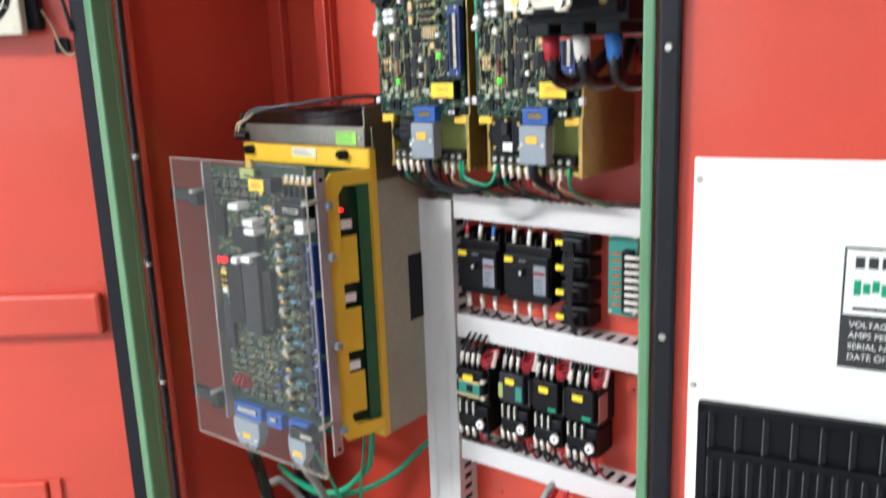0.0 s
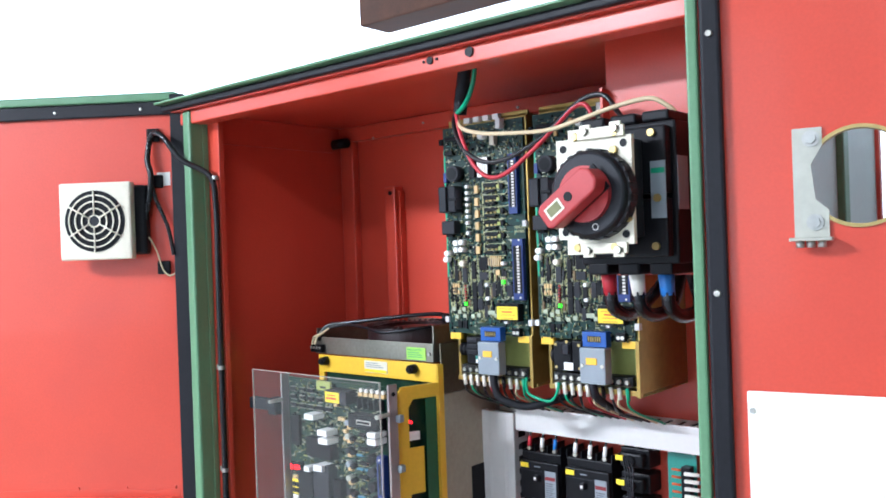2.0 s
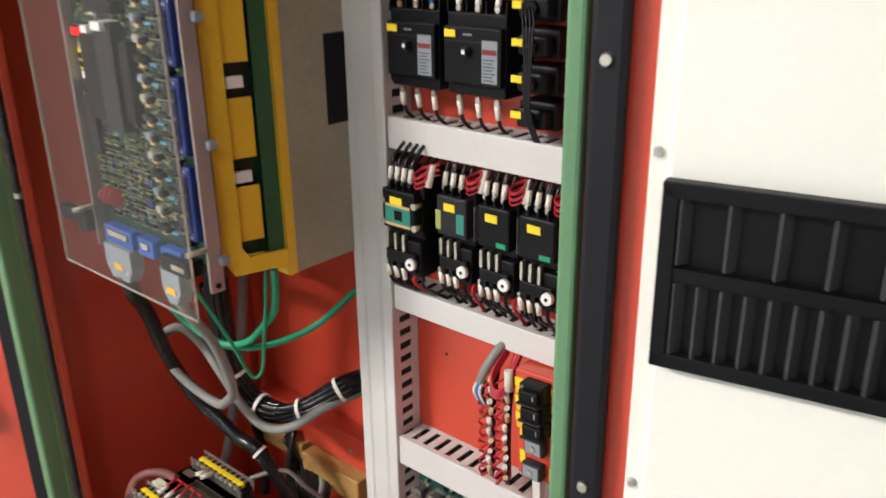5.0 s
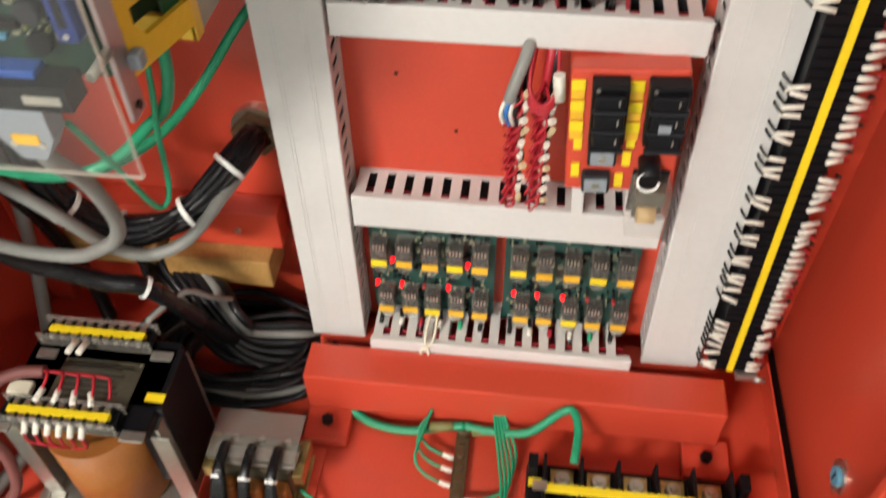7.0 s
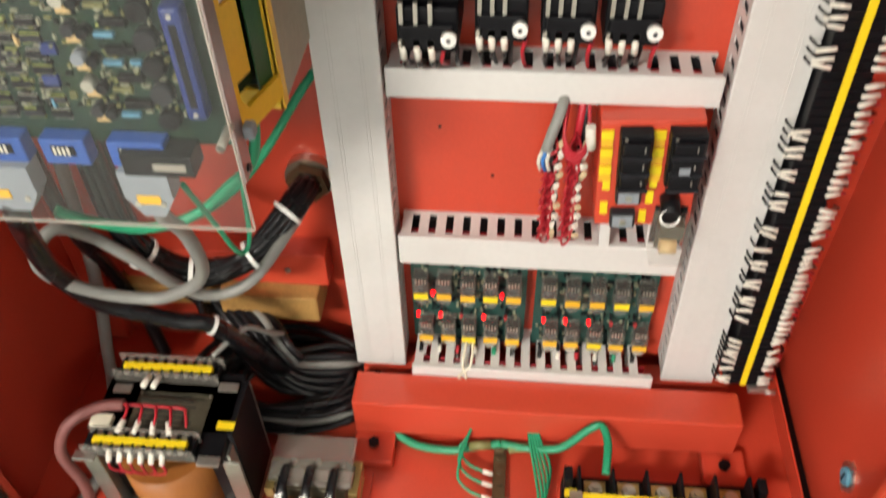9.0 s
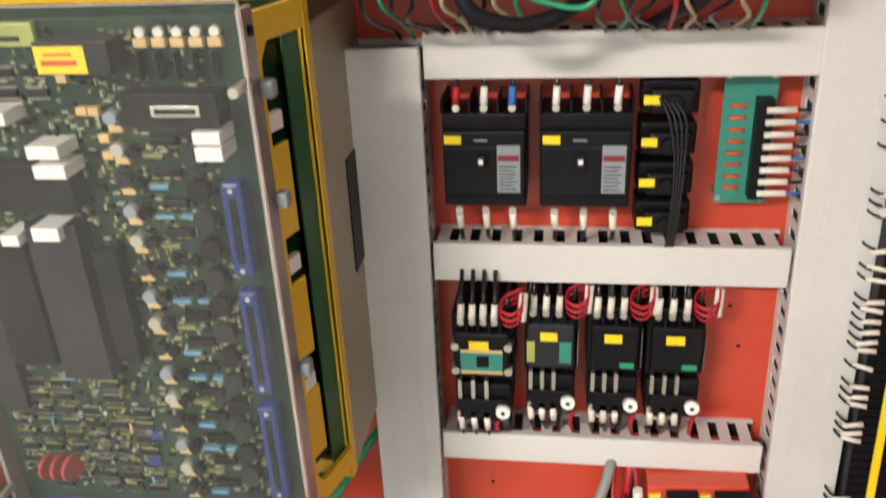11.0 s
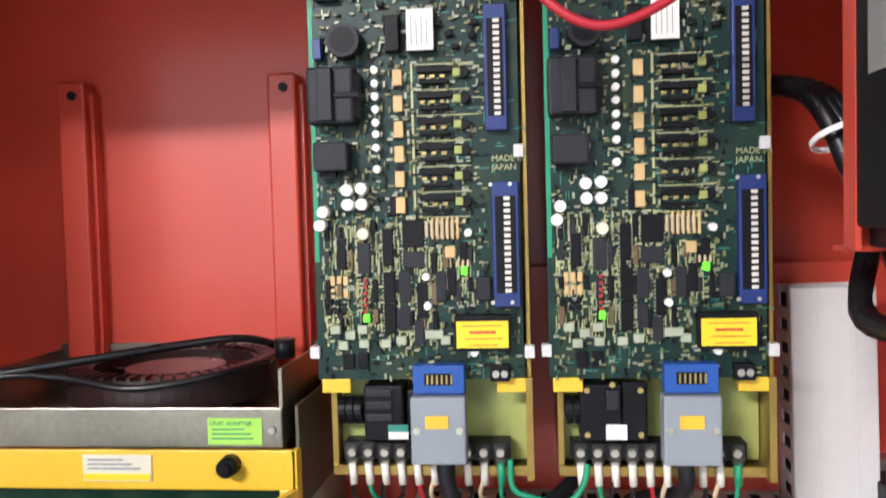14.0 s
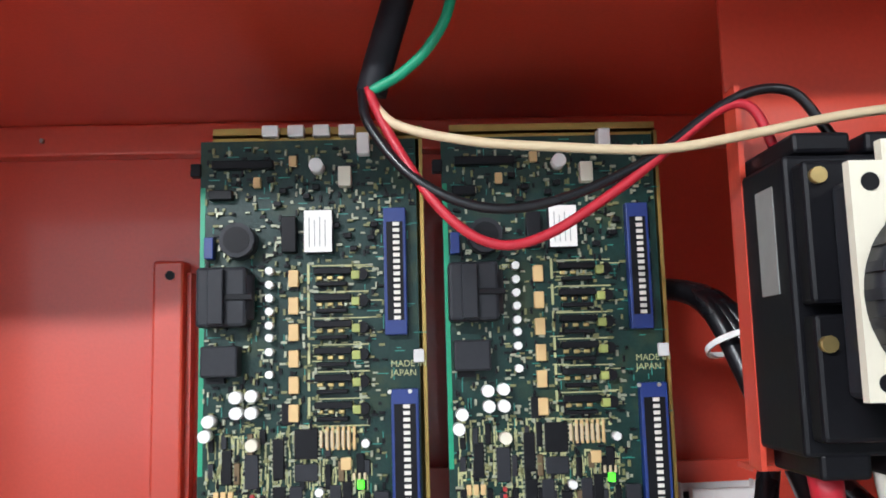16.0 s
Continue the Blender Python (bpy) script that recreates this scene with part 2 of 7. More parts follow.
    def slab(self, outline, y0, y1, m=None):
        """A plate with an outline in x and z, from y0 to y1."""
        a = [self.bm.verts.new((x, y0, z)) for x, z in outline]
        b = [self.bm.verts.new((x, y1, z)) for x, z in outline]
        self.bm.faces.new(a)
        self.bm.faces.new(b[::-1])
        for i in range(len(a)):
            j = (i + 1) % len(a)
            self.bm.faces.new((a[j], a[i], b[i], b[j]))
        if m is not None:
            bmesh.ops.transform(self.bm, matrix=m, verts=a + b)
        return self


def thing(name, x, y, z, label, category, group="", kind=""):
    ob = new(name)
    ob.location = (x, y, z)
    ob.empty_display_size = 0.02
    return tagged(ob, label, category, group, kind)


def part(name, shape, material, parent=None, label="", m=None):
    bm = shape.bm
    if m is not None:
        bmesh.ops.transform(bm, matrix=m, verts=bm.verts)
    bmesh.ops.recalc_face_normals(bm, faces=bm.faces)
    mesh = bpy.data.meshes.new(name)
    bm.to_mesh(mesh)
    bm.free()
    mesh.materials.append(material)
    ob = new(name, mesh)
    if parent is not None:
        ob.parent = parent
        if parent.type == "EMPTY":
            ob.matrix_parent_inverse = Matrix.Translation(parent.location).inverted()
    if label:
        tagged(ob, label)
    return ob


def solid(name, shape, material, label, category, group="", kind=""):
    """A thing that is one plain mesh."""
    return tagged(part(name, shape, material), label, category, group, kind)


def shift(ob, dx=0, dy=0, dz=0):
    """A copy of a thing, moved."""
    return copy_thing(ob, Matrix.Translation((dx, dy, dz)) @ ob.matrix_basis)


def screw(x, y, z, r=0.004, axis=(0, -1, 0), h=0.003):
    """A cross-head screw, head towards the axis."""
    a = Vector(axis)
    s = Shape().cyl((x, y, z), Vector((x, y, z)) + a * h, r, r * 0.75, seg=12)
    return s


# ---- the hall ----
hall = thing("factory_hall", 0, 0, 0, "bright pale factory hall round the cabinet", "hall", kind="structure")
solid("floor", Shape().box(-9, 7, -7, 8, -0.1, 0.0), CONCRETE, "grey concrete hall floor", "floor", kind="structure")
part("wall", Shape().box(-9, 7, 8.0, 8.2, 0, 6.2), HALLWALL, hall)
part("wall", Shape().box(-9, 7, -7.2, -7.0, 0, 6.2), HALLWALL, hall)
part("wall", Shape().box(-9.2, -9.0, -7, 8, 0, 6.2), HALLWALL, hall)
part("wall", Shape().box(7.0, 7.2, -7, 8, 0, 6.2), HALLWALL, hall)
solid("ceiling", Shape().box(-9.2, 7.2, -7.2, 8.2, 6.2, 6.4), HALLWALL, "pale hall ceiling", "ceiling", kind="structure")
# Glowing panels added to whiten the backdrop and light the hall.
solid("glow_panel_1", Shape().box(-8.92, 6.5, 7.94, 7.99, 1.0, 5.9), PANEL_GLOW, "added glowing panel along the hall wall, for a white backdrop", "window", kind="structure")
solid("glow_panel_2", Shape().box(-8.99, -8.94, -6, 7.93, 1.0, 5.9), PANEL_GLOW, "added glowing panel in the end wall, for a white backdrop", "window", kind="structure")
# Unseen glowing panel, added as frontal fill for the cabinet's inside.
solid("fill_panel", Shape().box(-8.5, 0.5, -6.99, -6.94, 0.9, 3.6), FILL_GLOW, "added unseen glowing panel in the facing hall wall", "window", kind="structure")
for lx, ly, watts in ((-2.7, -2.7, 400), (1.4, -2.2, 50), (-4.6, 0.6, 18)):
    lamp_thing = thing("hall_lamp", lx, ly, 3.4, "white fluorescent batten lamp under the hall roof", "lamp", group="hall lamps")
    part("housing", Shape().box(lx - 0.75, lx + 0.75, ly - 0.10, ly + 0.10, 3.42, 3.50, 0.01), WHITE, lamp_thing)
    part("diffuser", Shape().box(lx - 0.73, lx + 0.73, ly - 0.08, ly + 0.08, 3.395, 3.42, 0.008), LAMP, lamp_thing)
    part("hanger", Shape().cyl((lx, ly, 3.5), (lx, ly, 6.2), 0.006), ZINC, lamp_thing)
    area("hall_lamp_light", lx, ly, 3.385, 1.4, 0.5, watts)

# ---- the cabinet ----
X0, X1, YF, YB, ZF, ZC = -1.522, -0.345, 0.885, 1.335, 0.175, 1.935
cab = thing("control_cabinet", -0.92, 1.1, 0.0, "tall open electrical control cabinet, orange-red inside with green rims", "cabinet")
part("back_panel", Shape().box(X0 - 0.06, X1 + 0.03, YB, YB + 0.012, 0.0, ZC + 0.02), RED, cab)
side = Shape().box(X0 - 0.03, X0, YF, YB, 0.0, ZC)
side.box(X0, X0 + 0.045, YB - 0.022, YB, ZF, ZC, 0.004)
side.box(X0, X0 + 0.006, YF + 0.04, YB - 0.05, 1.875, ZC, 0.002)
part("side_wall", side, RED, cab)
part("side_wall", Shape().box(X1 + 0.015, X1 + 0.02, YF + 0.0125, YB, ZF + 0.001, ZC), RED, cab)
part("pan_upstand", Shape().box(X1 - 0.010, X1 - 0.006, YF + 0.014, YB - 0.02, ZF, ZF + 0.040, 0.001), RED, cab)
part("side_skin", Shape().box(X1 + 0.0205, X1 + 0.024, YF + 0.02, YB, 0.0, ZC), paint("pale_green_grey_skin", (0.58, 0.66, 0.62), 0.5, vary=0.06), cab, "pale outer side panel")
part("side_strip", Shape().box(X1 + 0.0205, X1 + 0.034, 1.13, 1.155, 0.0, ZC, 0.003), GREEN, cab)
part("side_seal", Shape().box(X1 + 0.0205, X1 + 0.030, 0.965, 1.0, 0.0, ZC, 0.003), RUBBER, cab)
part("top_panel", Shape().box(X0 - 0.03, X1 + 0.02, YF - 0.02, YB + 0.012, ZC, ZC + 0.012), RED, cab)
part("floor_pan", Shape().box(X0 - 0.06, X1 + 0.02, YF, YB, ZF - 0.02, ZF), RED, cab)
part("plinth", Shape().box(X0 - 0.06, X1 + 0.05, YF - 0.03, YB, 0.0, ZF - 0.02), GREEN, cab)
beam = Shape().box(X0 - 0.02, X1, YF - 0.008, YF + 0.03, 1.908, ZC, 0.003)
part("top_beam", beam, RED, cab)
part("top_rim", Shape().box(X0 - 0.05, X1 + 0.06, YF - 0.03, YF - 0.010, ZC + 0.003, ZC + 0.016, 0.003), RUBBER, cab, "black rubber seal along the top edge")
part("gutter", Shape().box(X0 - 0.05, X1 + 0.06, YF - 0.045, YF + 0.06, ZC + 0.017, ZC + 0.022, 0.002), GREEN, cab)
for hx, hr in ((-0.757, 0.0075), (-0.835, 0.006), (-0.821, 0.002), (-0.848, 0.002)):
    part("hole", Shape().cyl((hx, YF - 0.0085, 1.925), (hx, YF - 0.011, 1.925), hr, seg=20), BLACK, cab)
# front posts with rolled green rims
YL = 0.915
part("post", Shape().box(X0 - 0.02, -1.454, YL, YL + 0.012, ZF, 1.91, 0.002), RED, cab)
rim = Shape().box(X0 + 0.004, X0 + 0.030, 0.872, YL - 0.001, 0.20, ZC, 0.005)
rim.box(X0 + 0.030, X0 + 0.033, 0.902, YL - 0.001, 0.20, ZC, 0.001)
part("rim", rim, GREEN, cab)
rim = Shape().box(-0.395, -0.380, 0.846, YF - 0.001, 0.20, ZC, 0.004)
part("rim", rim, GREEN, cab)
part("post", Shape().box(-0.40, X1 + 0.02, YF, YF + 0.012, ZF, ZC, 0.002), RED, cab)
sill = Shape().box(X0 - 0.06, X1 + 0.05, 0.850, 0.890, ZF - 0.02, ZF + 0.022, 0.004)
sill.box(X0 - 0.06, X1 + 0.05, 0.79, 0.851, ZF - 0.03, ZF + 0.004, 0.006)
part("sill", sill, GREEN, cab)
part("sill_bracket", Shape().box(-1.50, -1.36, 0.80, 0.848, ZF + 0.004, ZF + 0.022, 0.004), GREEN, cab)
# two folded strips on the back panel
for bx in (-1.347, -1.098):
    s = Shape().box(bx - 0.019, bx + 0.014, 1.306, YB, 0.95, 1.782, 0.003)
    s.box(bx + 0.014, bx + 0.019, 1.318, YB, 0.95, 1.77)
    part("back_strip", s, RED, cab)
    part("hole", Shape().cyl((bx, 1.3055, 1.766), (bx, 1.303, 1.766), 0.005, seg=14), BLACK, cab)
part("back_ledge", Shape().box(X0, X1, 1.31, YB, 1.90, ZC, 0.003), RED, cab)
for sx, sz in ((-1.24, 1.917), (-0.98, 1.917), (-1.40, 1.90)):
    part("screw", screw(sx, 1.31, sz, 0.003), ZINC, cab)
part("bolt", Shape().cyl((-1.522, 0.95, 1.893), (-1.506, 0.95, 1.893), 0.008, seg=12), ZINC, cab)
part("bolt", Shape().cyl((-1.522, 1.29, 1.895), (-1.470, 1.29, 1.895), 0.012, seg=12), BLACK, cab)
# lock seen in the right wall
part("lock_plate", Shape().ring((X1 + 0.0148, 1.035, 0.33), (-1, 0, 0), 0.021, 0.012, 0.003, 24).box(X1 + 0.0115, X1 + 0.0148, 1.028, 1.042, 0.350, 0.358).box(X1 + 0.0115, X1 + 0.0148, 1.028, 1.042, 0.302, 0.310), BRUSHED, cab)
part("lock", Shape().cyl((X1 + 0.015, 1.035, 0.33), (X1 + 0.007, 1.035, 0.33), 0.014, 0.012, seg=20), SKYBLUE, cab, "blue lock barrel")
part("key_slot", Shape().box(X1 + 0.0062, X1 + 0.007, 1.0335, 1.0365, 0.322, 0.338), BLACK, cab)
# Black strip paints the shade in the gap between upstand and wall.
part("gap_shade_strip", Shape().box(X1 - 0.0055, X1 + 0.0145, YF + 0.014, YB - 0.002, ZF, ZF + 0.012, 0.002), RUBBER, cab, "black strip painting the dark gap along the wall")
# bolts through the floor with black caps
for gx, gy in ((-1.421, 0.926), (-0.914, 0.922), (-0.410, 0.918)):
    b = thing("floor_bolt", gx, gy, ZF, "black capped bolt in the cabinet floor", "bolt", group="floor bolts")
    part("washer", Shape().ring((gx, gy, ZF), (0, 0, 1), 0.026, 0.012, 0.003, 28), RED, b)
    part("head", Shape().cyl((gx, gy, ZF), (gx, gy, ZF + 0.014), 0.021, 0.017, seg=20).cyl((gx, gy, ZF + 0.014), (gx, gy, ZF + 0.026), 0.013, 0.012, seg=6), BLACK, b)

# ---- doors ----
ML = pose(-1.550, 0.880, 0, 0, 0, 37)
door_l = part("door", Shape().box(-0.66, -0.004, 0.0, 0.004, 0.24, 1.962, 0.001).box(-0.66, 0.0, 0.004, 0.030, 0.22, 1.978, 0.004), RED, cab, m=ML)
part("door_edge", Shape().box(-0.67, 0.004, -0.012, 0.032, 1.963, 1.981, 0.004).box(0.0, 0.012, -0.006, 0.03, 0.22, 1.962, 0.003), GREEN, door_l, "green painted door edge", m=ML)
s = Shape().box(-0.66, 0.0, -0.008, -0.0005, 1.934, 1.962, 0.003)
part("seal", s, RUBBER, door_l, "black rubber door seal", m=ML)
part("seal", Shape().box(-0.010, 0.022, -0.014, -0.0085, 0.26, 1.975, 0.002), RUBBER, door_l, "black rubber door seal", m=ML)
for lx in (-0.073, -0.258, -0.44):
    part("screw", screw(lx, -0.008, 1.947, 0.0035), ZINC, door_l, m=ML)
ridge = Shape()
ridge.slab([(-0.66, 1.038), (-0.02, 1.038), (-0.02, 1.148), (-0.66, 1.148)], -0.001, 0.0)
ridge.box(-0.66, -0.024, -0.022, 0.0, 1.046, 1.136, 0.010)
part("stiffener", ridge, RED, door_l, m=ML)
part("latch_recess", Shape().box(-0.42, -0.195, -0.012, 0.0, 0.42, 0.722, 0.005).box(-0.19, -0.165, -0.007, 0, 0.40, 0.728, 0.002), RED, door_l, m=ML)
lockk = part("door_lock", Shape().box(-0.100, -0.062, -0.016, 0.0, 0.50, 0.590, 0.004).cyl((-0.085, -0.016, 0.560), (-0.085, -0.028, 0.560), 0.010), BLACK, door_l, m=ML)
part("key", Shape().box(-0.087, -0.083, -0.045, -0.028, 0.545, 0.572, 0.001).box(-0.091, -0.083, -0.042, -0.040, 0.49, 0.545, 0.001), BRUSHED, lockk, m=ML)
for lx, lz in ((-0.24, 1.152), (-0.03, 1.152), (-0.135, 1.152)):
    part("rivet", screw(lx, 0.0, lz, 0.003), RED, door_l, m=ML)

MR = pose(-0.384, 0.830, 0, 0, 0, 12)
door_r = Shape()
HX, HZ, HR = 0.164, 1.697, 0.052
# the sheet has a round hole: built of sectors between the circle and the sheet's edge
W, ZB, ZT = 0.62, 0.24, 1.94
N = 48
corners = sorted([math.atan2(z - HZ, x - HX) for x in (0.0, W) for z in (ZB, ZT)])
angles = sorted([-math.pi + 2 * math.pi * i / N for i in range(N)] + corners)


def to_edge(a):
    c, s_ = math.cos(a), math.sin(a)
    tx = ((W - HX) / c if c > 1e-9 else (-HX / c if c < -1e-9 else 1e9))
    tz = ((ZT - HZ) / s_ if s_ > 1e-9 else ((ZB - HZ) / s_ if s_ < -1e-9 else 1e9))
    t = min(tx, tz)
    return HX + c * t, HZ + s_ * t


bm = door_r.bm
loops = []
for y in (0.0, 0.012):
    loops.append([bm.verts.new((HX + HR * math.cos(a), y, HZ + HR * math.sin(a))) for a in angles])
    loops.append([bm.verts.new((to_edge(a)[0], y, to_edge(a)[1])) for a in angles])
for i in range(len(angles)):
    j = (i + 1) % len(angles)
    for a, b in ((0, 1), (2, 3), (0, 2), (1, 3)):
        bm.faces.new((loops[a][i], loops[a][j], loops[b][j], loops[b][i]))
door_r = part("door", door_r, RED, cab, m=MR)
part("seal", Shape().box(0.004, 0.027, -0.012, -0.0005, 0.26, 1.96, 0.004), RUBBER, door_r, "black rubber door seal", m=MR)
part("door_edge", Shape().box(-0.012, 0.001, -0.010, 0.012, 0.24, 1.955, 0.003), GREEN, door_r, "green painted door edge", m=MR)
for lz in (1.868, 1.573, 1.268, 0.97, 0.67):
    part("screw", screw(0.015, -0.012, lz, 0.0045), BRUSHED, door_r, m=MR)
part("hole_trim", Shape().ring((HX, -0.003, HZ), (0, 1, 0), HR + 0.003, HR - 0.001, 0.014, 48), BRASS, door_r, "brass-coloured ring round the switch hole", m=MR)
bracket = Shape().slab([(0.098, 1.633), (0.133, 1.633), (0.133, 1.662), (0.120, 1.674), (0.116, 1.712), (0.128, 1.732), (0.128, 1.752), (0.098, 1.752)], -0.004, -0.0005)
bracket.box(0.094, 0.137, -0.026, -0.0005, 1.629, 1.633, 0.001)
bracket = part("switch_bracket", bracket, ALU, door_r, "bare steel bracket beside the hole", m=MR)
for lx, lz in ((0.117, 1.740), (0.119, 1.649)):
    part("bolt", Shape().cyl((lx, -0.004, lz), (lx, -0.006, lz), 0.009, seg=16).cyl((lx, -0.006, lz), (lx, -0.011, lz), 0.006, seg=6), ZINC, bracket, m=MR)
for lx in (0.104, 0.115, 0.126):
    part("bolt", Shape().cyl((lx, -0.015, 1.629), (lx, -0.015, 1.622), 0.0045, seg=8), ZINC, bracket, m=MR)
for lx, lz in ((HX + 0.058, 1.754), (HX + 0.058, 1.645)):
    part("bolt", Shape().cyl((lx, 0, lz), (lx, -0.002, lz), 0.0105, seg=20).cyl((lx, -0.002, lz), (lx, -0.008, lz), 0.006, seg=6), ALU, door_r, m=MR)

# cooling unit on the right door
ac = thing("cabinet_cooler", -0.2, 0.8, 0.9, "white door-mounted cabinet cooling unit with black louvres", "air conditioner")
part("flange", Shape().box(0.042, 0.60, -0.004, -0.0005, 0.62, 1.462, 0.002), IVORY, ac, m=MR)
part("body", Shape().box(0.056, 0.588, -0.0085, -0.004, 0.64, 1.450, 0.0015), IVORY, ac, m=MR)
for lz in (1.44, 1.215, 0.98):
    part("screw", screw(0.0475, -0.004, lz, 0.0035), ZINC, ac, m=MR)
vent = Shape()
vx0, vx1, vz0, vz1 = 0.060, 0.36, 1.085, 1.201
part("vent_well", Shape().box(vx0, vx1, -0.0135, -0.0125, vz0, vz1), BLACK, ac, m=MR)
vent.box(vx0 - 0.004, vx1 + 0.004, -0.0220, -0.0120, vz1 - 0.008, vz1 + 0.002, 0.001).box(vx0 - 0.004, vx1 + 0.004, -0.0220, -0.0120, vz0 - 0.002, vz0 + 0.008, 0.001)
vent.box(vx0 - 0.004, vx0 + 0.006, -0.0220, -0.0120, vz0, vz1, 0.001).box(vx1 - 0.006, vx1 + 0.004, -0.0220, -0.0120, vz0, vz1, 0.001)
vent.box(vx0, vx1, -0.0210, -0.0120, 1.141, 1.150)
vent = part("louvre_frame", vent, BLACK, ac, m=MR)
for n_, pitch, z0, z1 in ((11, 0.0275, 1.152, vz1 - 0.006), (22, 0.0137, vz0 + 0.006, 1.140)):
    for i in range(n_):
        lx = vx0 + 0.010 + i * pitch
        part("louvre", Shape().box(-0.0045, 0.0045, -0.0008, 0.0008, z0, z1, m=pose(lx, -0.0175, 0, 0, 0, 55)), SLAT, vent, m=MR)
plate_x0, plate_x1 = 0.187, 0.334
MP = MR @ Matrix.Translation((0, 0, -0.012))
plate = part("rating_plate", Shape().box(plate_x0, plate_x1, -0.0135, -0.0120, 1.270, 1.392, 0.0005), INK, ac, "black and white rating plate", m=MP)
part("plate_face", Shape().box(plate_x0 + 0.002, plate_x1 - 0.002, -0.0145, -0.0135, 1.325, 1.390), PAPER, plate, m=MP)


def lettering(text, x, z, size, material, parent, m, y=-0.0150, rot=0.0):
    c = bpy.data.curves.new("lettering", "FONT")
    c.body, c.size, c.extrude = text, size, 0.0001
    c.materials.append(material)
    ob = new("lettering", c)
    ob.parent = parent
    if parent.type == "EMPTY":
        ob.matrix_parent_inverse = Matrix.Translation(parent.location).inverted()
    ob.matrix_basis = m @ pose(x, y, z, 90, 0, 0) @ pose(0, 0, 0, 0, 0, rot)
    return ob


for text, lz in (("VOLTAGE", 1.312), ("AMPS PER PHASE", 1.301), ("SERIAL NO", 1.290), ("DATE OF MANU.", 1.279)):
    lettering(text, plate_x0 + 0.008, lz, 0.0085, PAPER, plate, MP, -0.0142)
    part("blank_field", Shape().box(plate_x0 + 0.085, plate_x1 - 0.006, -0.0142, -0.0135, lz - 0.001, lz + 0.007), PAPER, plate, m=MP)
for i, w in enumerate((0.008, 0.008, 0.008, 0.004, 0.010, 0.008)):
    part("maker_mark", Shape().box(plate_x0 + 0.010 + i * 0.0115 + (0.006 if i > 2 else 0), plate_x0 + 0.010 + i * 0.0115 + w + (0.006 if i > 2 else 0), -0.0152, -0.0145, 1.372, 1.383), INK, plate, m=MP)
for i in range(7):
    part("maker_mark", Shape().box(plate_x0 + 0.010 + i * 0.008, plate_x0 + 0.016 + i * 0.008, -0.0152, -0.0145, 1.345 + 0.002 * (i % 3), 1.360 - 0.003 * (i % 2)), EARTH, plate, m=MP)
part("fine_print", Shape().box(plate_x0 + 0.010, plate_x0 + 0.09, -0.0150, -0.0145, 1.330, 1.333), CHARCOAL, plate, m=MP)

# ---- fan on the left door ----
fan = thing("door_fan", -1.55, 0.70, 1.63, "small cream ventilation fan with a round spoked guard", "fan")
fx0, fx1, fz0, fz1 = -0.235, -0.084, 1.635, 1.794
fc = ((fx0 + fx1) / 2, (fz0 + fz1) / 2)
part("motor_body", Shape().box(fx0 + 0.02, fx1 + 0.022, -0.026, -0.001, fz0 + 0.008, fz1 - 0.006, 0.006), BLACK, fan, m=ML)
part("housing", Shape().box(fx0, fx1, -0.050, -0.026, fz0, fz1, 0.004), CREAM, fan, m=ML)
part("well", Shape().cyl((fc[0], -0.0502, fc[1]), (fc[0], -0.0515, fc[1]), 0.063, seg=48), BLACK, fan, m=ML)
for r in (0.0535, 0.0405, 0.0265, 0.0120):
    part("guard_ring", Shape().ring((fc[0], -0.0545, fc[1]), (0, 1, 0), r + 0.0014, r - 0.0014, 0.003, 40), CREAM, fan, m=ML)
for k in range(6):
    a = math.radians(30 + 60 * k)
    part("guard_spoke", Shape().cyl((fc[0] + 0.0125 * math.cos(a), -0.0545, fc[1] + 0.0125 * math.sin(a)), (fc[0] + 0.064 * math.cos(a), -0.0545, fc[1] + 0.064 * math.sin(a)), 0.0017, seg=8), CREAM, fan, m=ML)
part("hub", Shape().cyl((fc[0], -0.0530, fc[1]), (fc[0], -0.0516, fc[1]), 0.0100, seg=20), CHARCOAL, fan, m=ML)
for sx, sz in ((fx0 + 0.012, fz0 + 0.012), (fx1 - 0.012, fz0 + 0.012), (fx0 + 0.012, fz1 - 0.012), (fx1 - 0.012, fz1 - 0.012)):
    part("dimple", Shape().ring((sx, -0.0502, sz), (0, -1, 0), 0.0042, 0.0030, 0.0006, 14), CREAM, fan, m=ML)
tag = solid("blank_sticker", Shape().box(-0.046, -0.018, -0.0015, -0.0003, 1.786, 1.814), PAPER, "blank white square sticker on the red door", "sticker")
tag.matrix_world = ML
for lx, lz in ((-0.050, 1.892), (-0.046, 1.795), (-0.036, 1.614)):
    s = solid("cable_mount", Shape().box(lx - 0.014, lx + 0.014, -0.008, -0.0005, lz - 0.014, lz + 0.014, 0.003), BLACK, "black adhesive cable mount on the red door", "cable mount", "door cable mounts")
    s.matrix_world = ML


def cable(name, points, r, material, label, category="cable", m=None, seg=8, group=""):
    s = Shape().tube(points, r, seg)
    if m is not None:
        bmesh.ops.transform(s.bm, matrix=m, verts=s.bm.verts)
    return solid(name, s, material, label, category, group)


def l2w(x, y, z):
    return tuple(ML @ Vector((x, y, z)))


